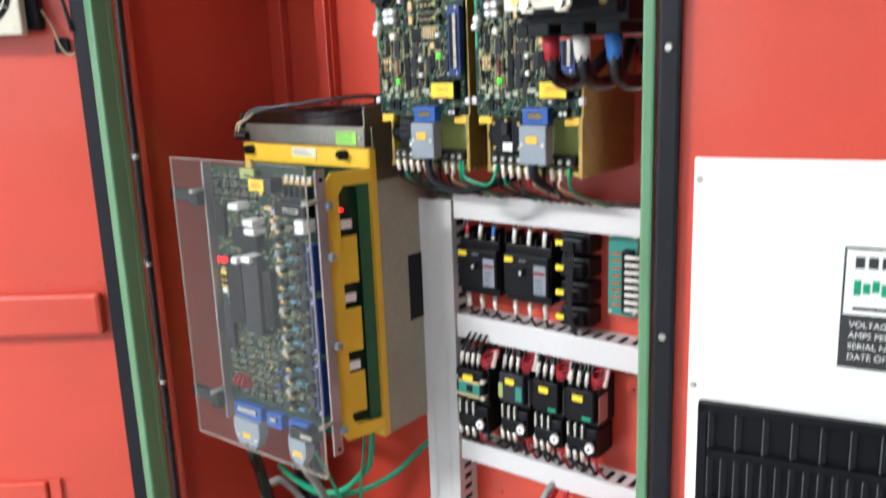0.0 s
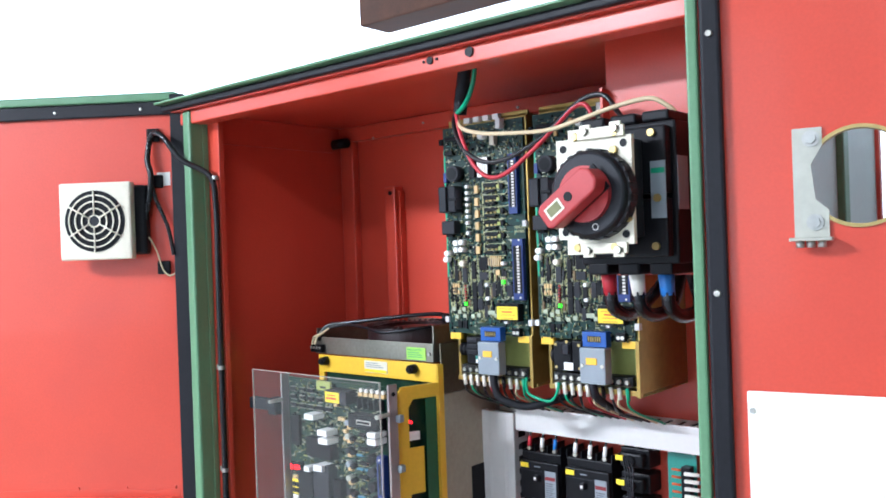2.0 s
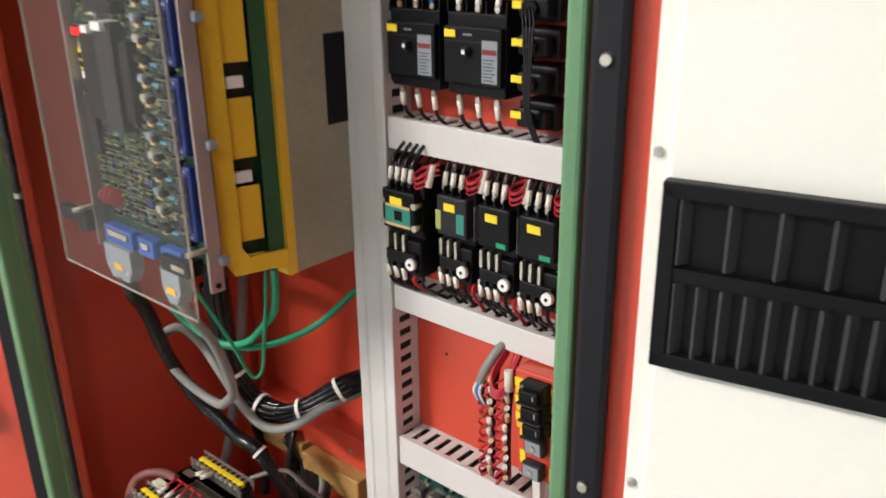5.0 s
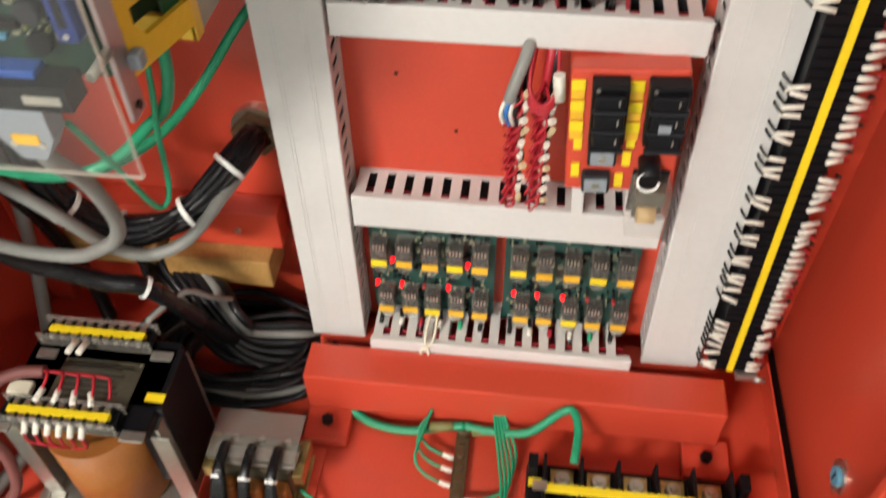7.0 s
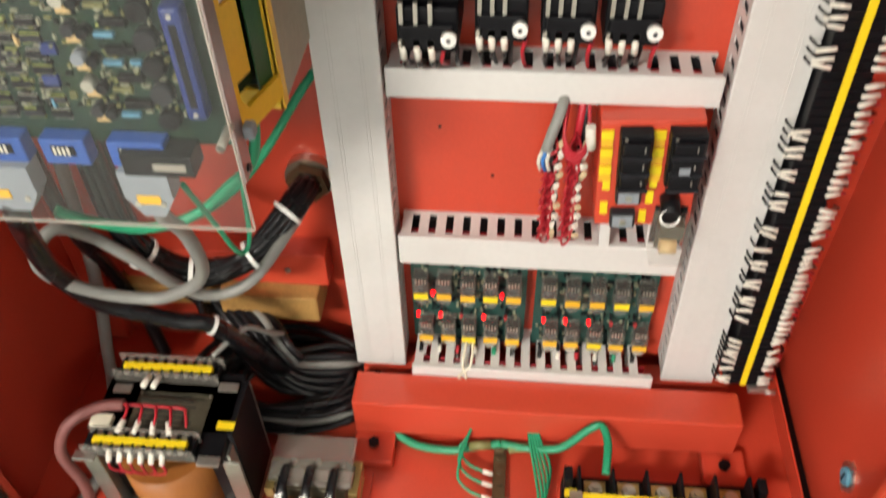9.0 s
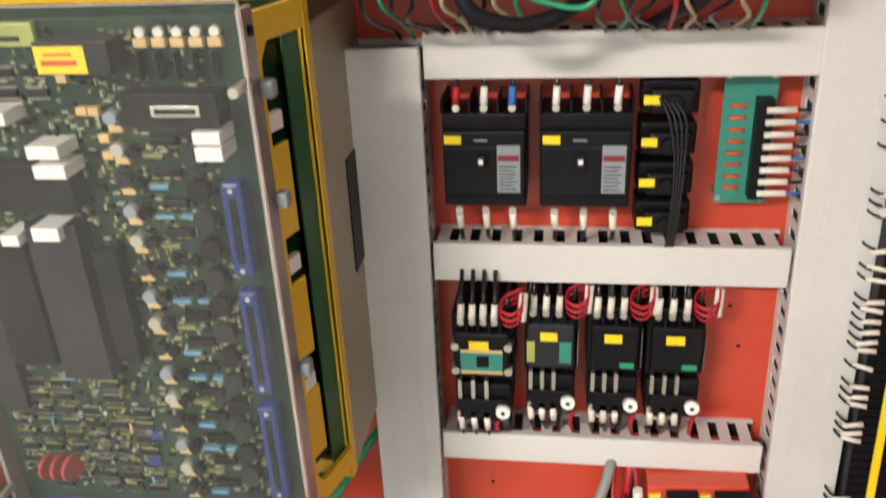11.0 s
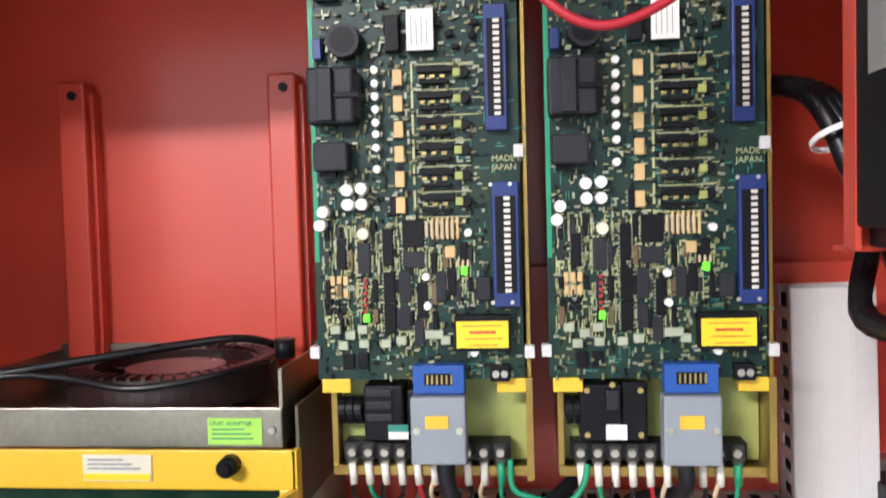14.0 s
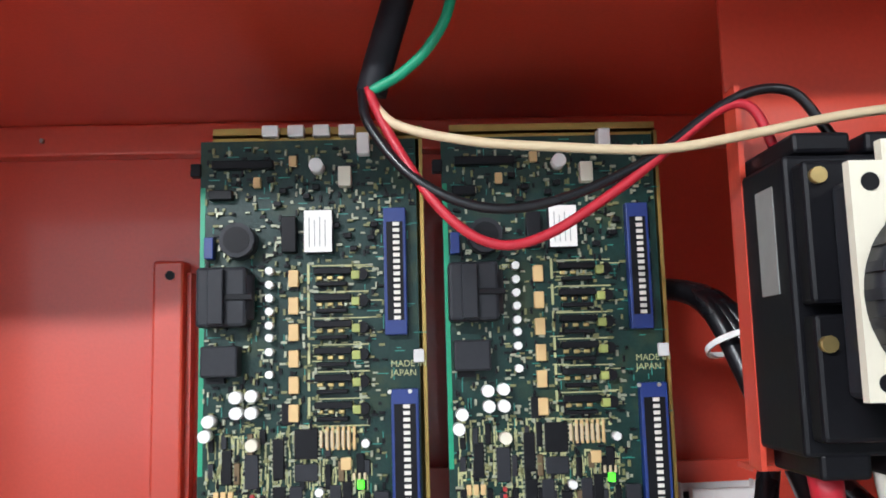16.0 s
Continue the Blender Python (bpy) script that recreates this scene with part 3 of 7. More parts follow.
cable("fan_cable", [l2w(-0.08, -0.014, 1.655), l2w(-0.052, -0.02, 1.79), l2w(-0.060, -0.014, 1.84), l2w(-0.050, -0.012, 1.890), l2w(-0.020, -0.03, 1.885),
                    (-1.51, 0.862, 1.835), (-1.465, 0.898, 1.80), (-1.458, 0.906, 1.74), (-1.458, 0.906, 1.60), (-1.459, 0.906, 1.40), (-1.458, 0.906, 1.1), (-1.460, 0.906, 0.7), (-1.458, 0.906, 0.3)],
      0.0062, CABLE, "black cable running from the door fan down the front post")
cable("fan_lead", [l2w(-0.056, -0.012, 1.81), l2w(-0.046, -0.014, 1.76), l2w(-0.022, -0.014, 1.70), l2w(-0.010, -0.016, 1.64)], 0.004, CABLE, "black fan lead on the red door")
cable("fan_wire", [l2w(-0.075, -0.012, 1.672), l2w(-0.062, -0.016, 1.678), l2w(-0.047, -0.014, 1.65), l2w(-0.036, -0.012, 1.612), l2w(-0.022, -0.012, 1.597), l2w(-0.010, -0.010, 1.602)], 0.0018, WHITEWIRE, "thin white fan wire on the red door")
for lz in (1.795, 1.405, 1.195, 0.95):
    c = thing("cable_clip", -1.458, 0.906, lz, "bright steel cable clip on the front post", "cable clip", "post cable clips")
    part("band", Shape().ring((-1.458, 0.906, lz - 0.004), (0, 0, 1), 0.0068, 0.0052, 0.008, 14), ZINC, c)
    part("foot", Shape().box(-1.478, -1.464, 0.907, 0.9145, lz - 0.005, lz + 0.005, 0.001), ZINC, c)

# ---- mounting panel and wiring ducts ----
PY = 1.290
mp = thing("mounting_panel", -0.73, PY, 0.245, "flat orange-red mounting panel with a few tapped holes", "panel")
part("plate", Shape().box(-1.055, -0.385, PY, PY + 0.004, 0.245, 1.56, 0.001), RED, mp)
for hx, hz in ((-0.615, 0.985), (-0.60, 0.93), (-0.90, 0.70), (-0.83, 0.62), (-0.695, 1.11)):
    part("tapped_hole", Shape().cyl((hx, PY - 0.0006, hz), (hx, PY - 0.0012, hz), 0.0026, seg=10), BLACK, mp)
for hx, hz in ((-1.048, 1.545), (-0.392, 1.545), (-0.392, 0.27)):
    part("bolt", screw(hx, PY - 0.0005, hz, 0.005), ZINC, mp)


def move(ob, dx=0.0, dy=0.0, dz=0.0):
    ob.location += Vector((dx, dy, dz))
    return ob


def lean(ob, degrees):
    """Tips a thing sideways about its foot."""
    ob.rotation_euler = (0, radians(degrees), 0)
    return ob


def duct_h(x0, x1, z0, z1, yf, label):
    d = thing("wiring_duct", (x0 + x1) / 2, PY, z0, label, "wiring duct", "wiring ducts")
    part("cover", Shape().box(x0, x1, yf, yf + 0.008, z0, z1, 0.002), DUCT, d)
    comb = Shape().box(x0 + 0.002, x1 - 0.002, PY - 0.003, PY - 0.0005, z0 + 0.002, z1 - 0.002)
    n = int((x1 - x0) / 0.024)
    for i in range(n + 1):
        fx = x0 + 0.003 + i * 0.024
        if fx + 0.0135 > x1:
            break
        comb.box(fx, fx + 0.0135, yf + 0.010, PY - 0.003, z1 - 0.004, z1 - 0.002)
        comb.box(fx, fx + 0.0135, yf + 0.010, PY - 0.003, z0 + 0.002, z0 + 0.004)
    comb.box(x0 + 0.002, x1 - 0.002, yf + 0.0085, yf + 0.012, z1 - 0.004, z1 - 0.0015).box(x0 + 0.002, x1 - 0.002, PY - 0.008, PY - 0.003, z1 - 0.004, z1 - 0.0018)
    comb.box(x0 + 0.002, x1 - 0.002, yf + 0.0085, yf + 0.018, z0 + 0.0015, z0 + 0.004)
    part("trunking", comb, DUCT, d)
    # Charcoal strip at the duct's back paints in the shade between the slots.
    part("shade_strip", Shape().box(x0 + 0.003, x1 - 0.003, PY - 0.006, PY - 0.003, z0 + 0.005, z1 - 0.005), CHARCOAL, d)
    for k in range(5):
        zz = z0 + 0.012 + k * (z1 - z0 - 0.02) / 5
        wires = Shape().tube([(x0 + 0.01, yf + 0.03, zz), ((x0 + x1) / 2, yf + 0.022, zz + 0.003), (x1 - 0.01, yf + 0.03, zz)], 0.003, 5, 3)
        part("wire", wires, REDWIRE, d)
    return d


def duct_v(x0, x1, z0, z1, yf, label):
    d = thing("wiring_duct", (x0 + x1) / 2, PY, z0, label, "wiring duct", "wiring ducts")
    cov = Shape().box(x0, x1, yf - 0.003, yf + 0.006, z0, z1, 0.002)
    cov = part("cover", cov, DUCT, d)
    for k in (0.25, 0.3, 0.7, 0.75):
        part("rib", Shape().box(x0 + (x1 - x0) * k - 0.0005, x0 + (x1 - x0) * k + 0.0005, yf - 0.0036, yf - 0.003, z0 + 0.001, z1 - 0.001), DUCT, cov)
    comb = Shape().box(x0 + 0.002, x1 - 0.002, PY - 0.003, PY - 0.0005, z0 + 0.002, z1 - 0.002)
    for side_x in (x0 + 0.002, x1 - 0.004):
        comb.box(side_x, side_x + 0.002, yf + 0.0065, yf + 0.016, z0, z1).box(side_x, side_x + 0.002, PY - 0.016, PY - 0.003, z0, z1)
        for i in range(int((z1 - z0) / 0.024)):
            fz = z0 + i * 0.024
            comb.box(side_x, side_x + 0.002, yf + 0.016, PY - 0.016, fz, fz + 0.012)
    part("trunking", comb, DUCT, d)
    # Charcoal filling paints the shaded inside of the upright duct.
    part("shade_strip", Shape().box(x0 + 0.006, x1 - 0.006, yf + 0.014, PY - 0.003, z0 + 0.01, z1 - 0.01), CHARCOAL, d)
    return d


DY = 1.232
HX0, HX1 = -0.957, -0.570
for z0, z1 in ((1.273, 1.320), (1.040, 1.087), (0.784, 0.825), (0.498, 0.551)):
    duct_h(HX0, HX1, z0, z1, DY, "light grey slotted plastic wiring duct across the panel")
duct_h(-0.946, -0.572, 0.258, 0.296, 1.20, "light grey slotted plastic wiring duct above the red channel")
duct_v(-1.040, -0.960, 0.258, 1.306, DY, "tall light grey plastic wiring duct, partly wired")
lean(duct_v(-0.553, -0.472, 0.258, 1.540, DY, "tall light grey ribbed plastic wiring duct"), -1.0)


# ---- small shared shapes ----
def lead(points, r, material, parent, name="wire"):
    return part(name, Shape().tube(points, r, 6, 4), material, parent)


def terminal_lug(x, y, z, parent, up=True, colour=None, y1=None):
    """A crimped wire with a marker sleeve that leaves a terminal upwards or downwards."""
    d = 1 if up else -1
    y1 = y + 0.01 if y1 is None else y1
    part("marker_sleeve", Shape().cyl((x, y, z + d * 0.004), (x + 0.001, y + 0.002, z + d * 0.022), 0.0042, 0.0038, seg=8), colour or FERRULE, parent)
    part("terminal_screw", Shape().cyl((x, y - 0.002, z), (x, y + 0.003, z), 0.0042, seg=8), BRUSHED, parent)
    part("wire", Shape().tube([(x + 0.001, y + 0.002, z + d * 0.021), (x + 0.001, y + 0.008, z + d * 0.034), (x, y1 + 0.02, z + d * 0.05)], 0.0026, 6, 3), CABLE, parent)


# ---- circuit breakers ----
def breaker(x0, x1, label, colours):
    b = thing("circuit_breaker", (x0 + x1) / 2, PY, 1.13, label, "circuit breaker", "circuit breakers")
    z0, z1 = 1.135, 1.238
    part("body", Shape().box(x0, x1, 1.228, PY - 0.001, z0, z1, 0.002).box(x0 + 0.001, x1 - 0.001, 1.2185, 1.23, 1.150, 1.222, 0.002), BLACK, b)
    part("face_line", Shape().box(x0 + 0.002, x1 - 0.002, 1.2178, 1.2185, 1.2035, 1.2045), CHARCOAL, b)
    part("toggle", Shape().box(x0 + 0.038, x0 + 0.046, 1.208, 1.219, 1.186, 1.198, 0.0015), CHARCOAL, b)
    part("toggle_mark", Shape().box(x0 + 0.0395, x0 + 0.0445, 1.2072, 1.208, 1.190, 1.195), PAPER, b)
    rp = part("rating_label", Shape().box(x1 - 0.030, x1 - 0.006, 1.2176, 1.2185, 1.155, 1.207), GREYHOOD, b, "grey printed rating label with a red band")
    part("red_band", Shape().box(x1 - 0.029, x1 - 0.007, 1.2172, 1.2176, 1.190, 1.1965), DARKRED, rp)
    for k in range(7):
        part("fine_print", Shape().box(x1 - 0.028, x1 - 0.010 - 0.003 * (k % 2), 1.2173, 1.2176, 1.158 + 0.0042 * k, 1.1592 + 0.0042 * k), CHARCOAL, rp)
    part("yellow_tag", Shape().box(x0 + 0.003, x0 + 0.021, 1.2172, 1.2185, 1.2085, 1.2175), LABEL, b)
    part("small_mark", Shape().box(x0 + 0.034, x0 + 0.048, 1.2172, 1.2185, 1.2115, 1.2135), GREYHOOD, b)
    w = x1 - x0
    for k, c in enumerate(colours):
        tx = x0 + w * (0.17 + 0.33 * k)
        terminal_lug(tx, 1.232, 1.243, b, True, c)
        terminal_lug(tx, 1.232, 1.129, b, False)
    for k in range(4):
        part("barrier", Shape().box(x0 + w * (0.0 + 0.333 * k) - 0.001, x0 + w * (0.333 * k) + 0.001, 1.228, PY - 0.002, 1.238, 1.252), BLACK, b)
    return b


breaker(-0.940, -0.852, "black three-pole circuit breaker with red, white and blue leads", (REDWIRE, WHITE, BLUEWIRE))
breaker(-0.838, -0.744, "black three-pole circuit breaker with white-sleeved leads", (WHITE, WHITE, WHITE))

# ---- four black modules with yellow tags ----
for i, mz in enumerate((1.251, 1.2070, 1.1630, 1.1190)):
    f = thing("fuse_holder", -0.72, PY, mz, "black plug-in fuse holder with a yellow tag", "fuse holder", "fuse holders")
    part("body", Shape().box(-0.745, -0.688, 1.245, PY - 0.001, mz - 0.019, mz + 0.016, 0.003).box(-0.738, -0.694, 1.228, 1.246, mz - 0.015, mz + 0.010, 0.004).cyl((-0.716, 1.229, mz - 0.003), (-0.716, 1.222, mz - 0.003), 0.0095, 0.0085, seg=16), BLACK, f)
    part("yellow_tag", Shape().box(-0.745, -0.729, 1.2262, 1.2275, mz - 0.004, mz + 0.005), LABEL, f)
    part("tag_carrier", Shape().box(-0.745, -0.729, 1.2277, 1.246, mz - 0.004, mz + 0.005), BLACK, f)
    move(f, 0.010)

loom = thing("wire_loom", -0.712, 1.22, 1.14, "tied loom of thin black wires over the fuse holders", "cable")
for k in range(4):
    lead([(-0.730 + 0.004 * k, 1.226, 1.254), (-0.720 + 0.0052 * k, 1.214, 1.235), (-0.7125 + 0.0030 * k, 1.209, 1.19), (-0.7125 + 0.0026 * k, 1.211, 1.13), (-0.712 + 0.0025 * k, 1.235, 1.085)], 0.0013, CHARCOAL, loom)
for tz in (1.205, 1.165):
    part("tie", Shape().ring((-0.7085, 1.2135, tz), (0, 0, 1), 0.0065, 0.0045, 0.003, 12), CABLE, loom)
move(loom, 0.010)


# ---- green terminal board ----
tb = thing("terminal_board", -0.645, PY, 1.14, "small teal circuit board with a black plug of white-marked wires", "circuit board")
part("board", Shape().box(-0.672, -0.619, 1.262, 1.264, 1.128, 1.272), TEAL, tb)
for sx, sz in ((-0.668, 1.134), (-0.624, 1.134), (-0.668, 1.267), (-0.624, 1.267)):
    part("standoff", Shape().cyl((sx, 1.260, sz), (sx, PY, sz), 0.003, seg=8), ZINC, tb)
part("connector", Shape().box(-0.640, -0.624, 1.245, 1.262, 1.138, 1.246, 0.001), BLACK, tb)
for k in range(8):
    wz = 1.146 + k * 0.0128
    part("marker_sleeve", Shape().cyl((-0.632, 1.243, wz), (-0.604, 1.240, wz + 0.002), 0.0034, seg=8), FERRULE, tb)
    lead([(-0.604, 1.240, wz + 0.002), (-0.592, 1.244, wz), (-0.580, 1.262, wz - 0.004)], 0.0018, BLUEWIRE if k % 3 == 0 else CABLE, tb)
    part("resistor", Shape().cyl((-0.664, 1.2605, wz), (-0.648, 1.2605, wz), 0.0022, seg=6), RUST, tb)
move(tb, 0.0200)



# ---- contactors with overload relays ----
def contactor(x0, x1, style, label):
    c = thing("contactor", (x0 + x1) / 2, PY, 0.87, label, "contactor", "contactors")
    w = x1 - x0
    yf = 1.190 if style == "big" else 1.214
    part("body", Shape().box(x0, x1, yf + 0.016, PY - 0.001, 0.925, 1.012, 0.003), BLACK, c)
    part("head", Shape().box(x0 + 0.004, x1 - 0.004, yf, yf + 0.02, 0.938, 0.996, 0.003), BLACK if style != "slim" else CHARCOAL, c)
    part("yellow_tag", Shape().box(x0 + w * 0.3, x0 + w * 0.62, yf - 0.0014, yf - 0.0002, 0.975, 0.986), LABEL, c)
    if style == "big":
        part("rating_label", Shape().box(x0 + w * 0.16, x1 - w * 0.16, yf - 0.001, yf - 0.0001, 0.945, 0.974), TEAL, c, "teal rating label")
        part("window", Shape().box(x0 + w * 0.42, x0 + w * 0.62, yf - 0.002, yf - 0.001, 0.953, 0.967), BLACK, c)
    elif style == "slim":
        part("rating_label", Shape().box(x0 + w * 0.66, x0 + w * 0.88, yf - 0.001, yf - 0.0001, 0.946, 0.974), TEAL, c, "teal rating label")
        part("rating_label", Shape().box(x0 + w * 0.05, x0 + w * 0.2, yf - 0.001, yf - 0.0001, 0.946, 0.974), PCB_PALE, c)
    else:
        part("green_mark", Shape().box(x0 + w * 0.6, x0 + w * 0.86, yf - 0.001, yf - 0.0001, 0.942, 0.949), EARTH, c)
    n = 4 if style == "big" else 3
    for k in range(n):
        tx = x0 + w * (0.16 + (0.72 / n) * k)
        terminal_lug(tx, yf + 0.012, 1.004, c, True)
        part("barrier", Shape().box(tx + w * 0.11 - 0.001, tx + w * 0.11 + 0.001, yf + 0.002, yf + 0.03, 0.992, 1.008), BLACK, c)
    if style == "big":
        for sx in (x0 + 0.002, x1 - 0.008):
            for sz in (0.946, 0.978):
                part("side_screw", Shape().cyl((sx + 0.003, yf - 0.001, sz), (sx + 0.003, yf + 0.016, sz), 0.0048, seg=10), BRUSHED, c)
        for sz in (0.9455, 0.9735):
            part("label_line", Shape().box(x0 + w * 0.16, x1 - w * 0.16, yf - 0.0014, yf - 0.001, sz - 0.002, sz + 0.002), TAN, c)
    for k in range(n + 1):
        tx = x0 + w * (0.10 + (0.80 / n) * k)
        lead([(tx, yf + 0.030, 1.010), (tx + 0.002 * (k % 2), yf + 0.034, 1.024), (tx + 0.003, PY - 0.03, 1.046)], 0.0026, CABLE, c)
        lead([(tx + 0.004, yf + 0.016, 0.872), (tx + 0.003 - 0.003 * (k % 2), yf + 0.018, 0.852), (tx + 0.004, PY - 0.035, 0.820)], 0.0026, CABLE if k != 3 else REDWIRE, c)
    part("side_label", Shape().box(x1, x1 + 0.0008, yf + 0.012, yf + 0.045, 0.935, 0.985), PINKSTEEL if style != "big" else BLACK, c)
    # overload relay below
    o = part("overload_relay", Shape().box(x0 + 0.002, x1 - 0.002, yf + 0.010, PY - 0.004, 0.868, 0.922, 0.003).box(x0 + 0.006, x1 - 0.006, yf + 0.002, yf + 0.012, 0.876, 0.905, 0.002), BLACK, c)
    dial = part("dial", Shape().cyl((x0 + w * 0.84, yf + 0.002, 0.892), (x0 + w * 0.84, yf - 0.005, 0.892), 0.0088, 0.0082, seg=20), WHITE, o, "white setting dial")
    part("dial_hub", Shape().cyl((x0 + w * 0.84, yf - 0.005, 0.892), (x0 + w * 0.84, yf - 0.0056, 0.892), 0.0026, seg=10), CHARCOAL, o)
    for k in range(3):
        tx = x0 + w * (0.12 + 0.22 * k)
        part("link", Shape().box(tx - 0.0022, tx + 0.0022, yf + 0.004, yf + 0.012, 0.905, 0.930), BRUSHED, o)
        terminal_lug(tx, yf + 0.004, 0.884, c, False)
    # red control wires looped beside the head
    for k in range(5):
        zz = 1.006 + 0.004 * k + 0.002 * (k % 2)
        lead([(x1 + 0.010, yf + 0.040, zz + 0.012), (x1 - 0.010, yf + 0.030, zz + 0.006), (x1 - 0.014, yf + 0.014, zz), (x1 - 0.002, yf + 0.004, zz - 0.002), (x1 + 0.009, yf + 0.010, zz + 0.004), (x1 + 0.011, yf + 0.018, zz + 0.016)], 0.0012, REDWIRE, c)
    part("marker_sleeve", Shape().cyl((x1 + 0.010, yf + 0.014, 1.006), (x1 + 0.012, yf + 0.022, 1.036), 0.0052, seg=8), FERRULE, c)
    return c


contactor(-0.936, -0.866, "big", "large black contactor with a teal label and white dial")
contactor(-0.854, -0.793, "slim", "black contactor with a narrow teal label and white dial")
contactor(-0.782, -0.721, "plain", "black contactor with a yellow tag and white dial")
contactor(-0.715, -0.651, "plain", "black contactor with a yellow tag and white dial")

# ---- orange relay block ----
rb = thing("socket_block", -0.647, PY, 0.62, "orange metal block holding black sockets and yellow tags", "relay block")
part("box", Shape().box(-0.707, -0.588, 1.206, PY - 0.001, 0.619, 0.7835, 0.003), RED, rb)
for cx, hw, rows in ((-0.6665, 0.0185, 3), (-0.6085, 0.0205, 3)):
    for k in range(rows):
        sz = 0.765 - 0.0275 * k
        yq = 1.176 + 0.003 * k
        s = part("socket", Shape().box(cx - hw, cx + hw, yq + 0.008, 1.2055, sz - 0.013, sz + 0.013, 0.002).box(cx - hw + 0.003, cx + hw - 0.003, yq, yq + 0.010, sz - 0.011, sz + 0.007, 0.003), BLACK, rb)
        part("lip", Shape().box(cx - hw + 0.001, cx + hw - 0.001, yq - 0.002, yq + 0.006, sz - 0.0145, sz - 0.0115, 0.001), CHARCOAL, s)
        part("slot", Shape().box(cx + 0.008, cx + 0.0095, yq - 0.0008, yq, sz - 0.004, sz + 0.003), BRUSHED, s)
        part("screw", Shape().cyl((cx - hw + 0.006, yq + 0.0078, sz + 0.009), (cx - hw + 0.006, yq + 0.006, sz + 0.009), 0.0022, seg=8), BRUSHED, s)
part("printed_face", Shape().box(-0.6165, -0.6040, 1.1778, 1.1788, 0.726, 0.736), GREYHOOD, rb)
for cx in (-0.6985, -0.6395):
    for k in range(3):
        part("yellow_tag", Shape().box(cx - 0.0072, cx + 0.0072, 1.2025, 1.2058, 0.7590 - k * 0.0265, 0.7715 - k * 0.0265, 0.0005), LABEL, rb)
        part("orange_tag", Shape().box(cx - 0.0068, cx + 0.0068, 1.2035, 1.2058, 0.7475 - k * 0.0265, 0.7580 - k * 0.0265, 0.0005), AMBER, rb)
for cx, cz in ((-0.6955, 0.690), (-0.6965, 0.650), (-0.6395, 0.694), (-0.6420, 0.668), (-0.6480, 0.636)):
    part("yellow_tag", Shape().box(cx - 0.0045, cx + 0.0045, 1.2040, 1.2056, cz - 0.010, cz + 0.010), LABEL, rb)
for cx, cz in ((-0.6690, 0.6795), (-0.6735, 0.640)):
    r = part("rectifier", Shape().box(cx - 0.0155, cx + 0.0155, 1.190, 1.2055, cz - 0.0125, cz + 0.0125, 0.003), CHARCOAL, rb, "square grey rectifier")
    part("raised_face", Shape().box(cx - 0.0125, cx + 0.0125, 1.1885, 1.1902, cz - 0.0095, cz + 0.0095, 0.001), GREYHOOD, r)
    part("screw", Shape().cyl((cx, 1.1885, cz), (cx, 1.1868, cz), 0.0042, seg=10), BRUSHED, r)
part("capacitor", Shape().cyl((-0.6175, 1.2055, 0.668), (-0.6175, 1.176, 0.660), 0.0120, seg=20), BLACK, rb)
part("capacitor_mark", Shape().ring((-0.6190, 1.1755, 0.660), (0, 1, -0.2), 0.0125, 0.0098, 0.001, 20), WHITE, rb)
for fx in (-0.690, -0.628):
    part("support_leg", Shape().box(fx - 0.007, fx + 0.007, 1.225, PY - 0.001, 0.560, 0.6185, 0.001), DUCT, rb)
move(rb, 0.0105)
lean(rb, -3.0)
rl = thing("plug_in_relay", -0.618, 1.16, 0.59, "clear plug-in relay hanging below the orange block", "relay")
part("cover", Shape().box(-0.640, -0.596, 1.168, 1.2035, 0.584, 0.650, 0.003), GLASSY, rl, "clear relay cover")
part("coil", Shape().cyl((-0.628, 1.184, 0.606), (-0.608, 1.184, 0.606), 0.0105, seg=16), TAN, rl, "tan relay coil")
part("contact_frame", Shape().box(-0.634, -0.602, 1.178, 1.198, 0.622, 0.644, 0.002).box(-0.632, -0.604, 1.192, 1.200, 0.592, 0.622, 0.001), DARKSTEEL, rl)
part("base", Shape().box(-0.638, -0.598, 1.2037, 1.2055, 0.590, 0.655, 0.001), BLACK, rl)
move(rl, 0.014)

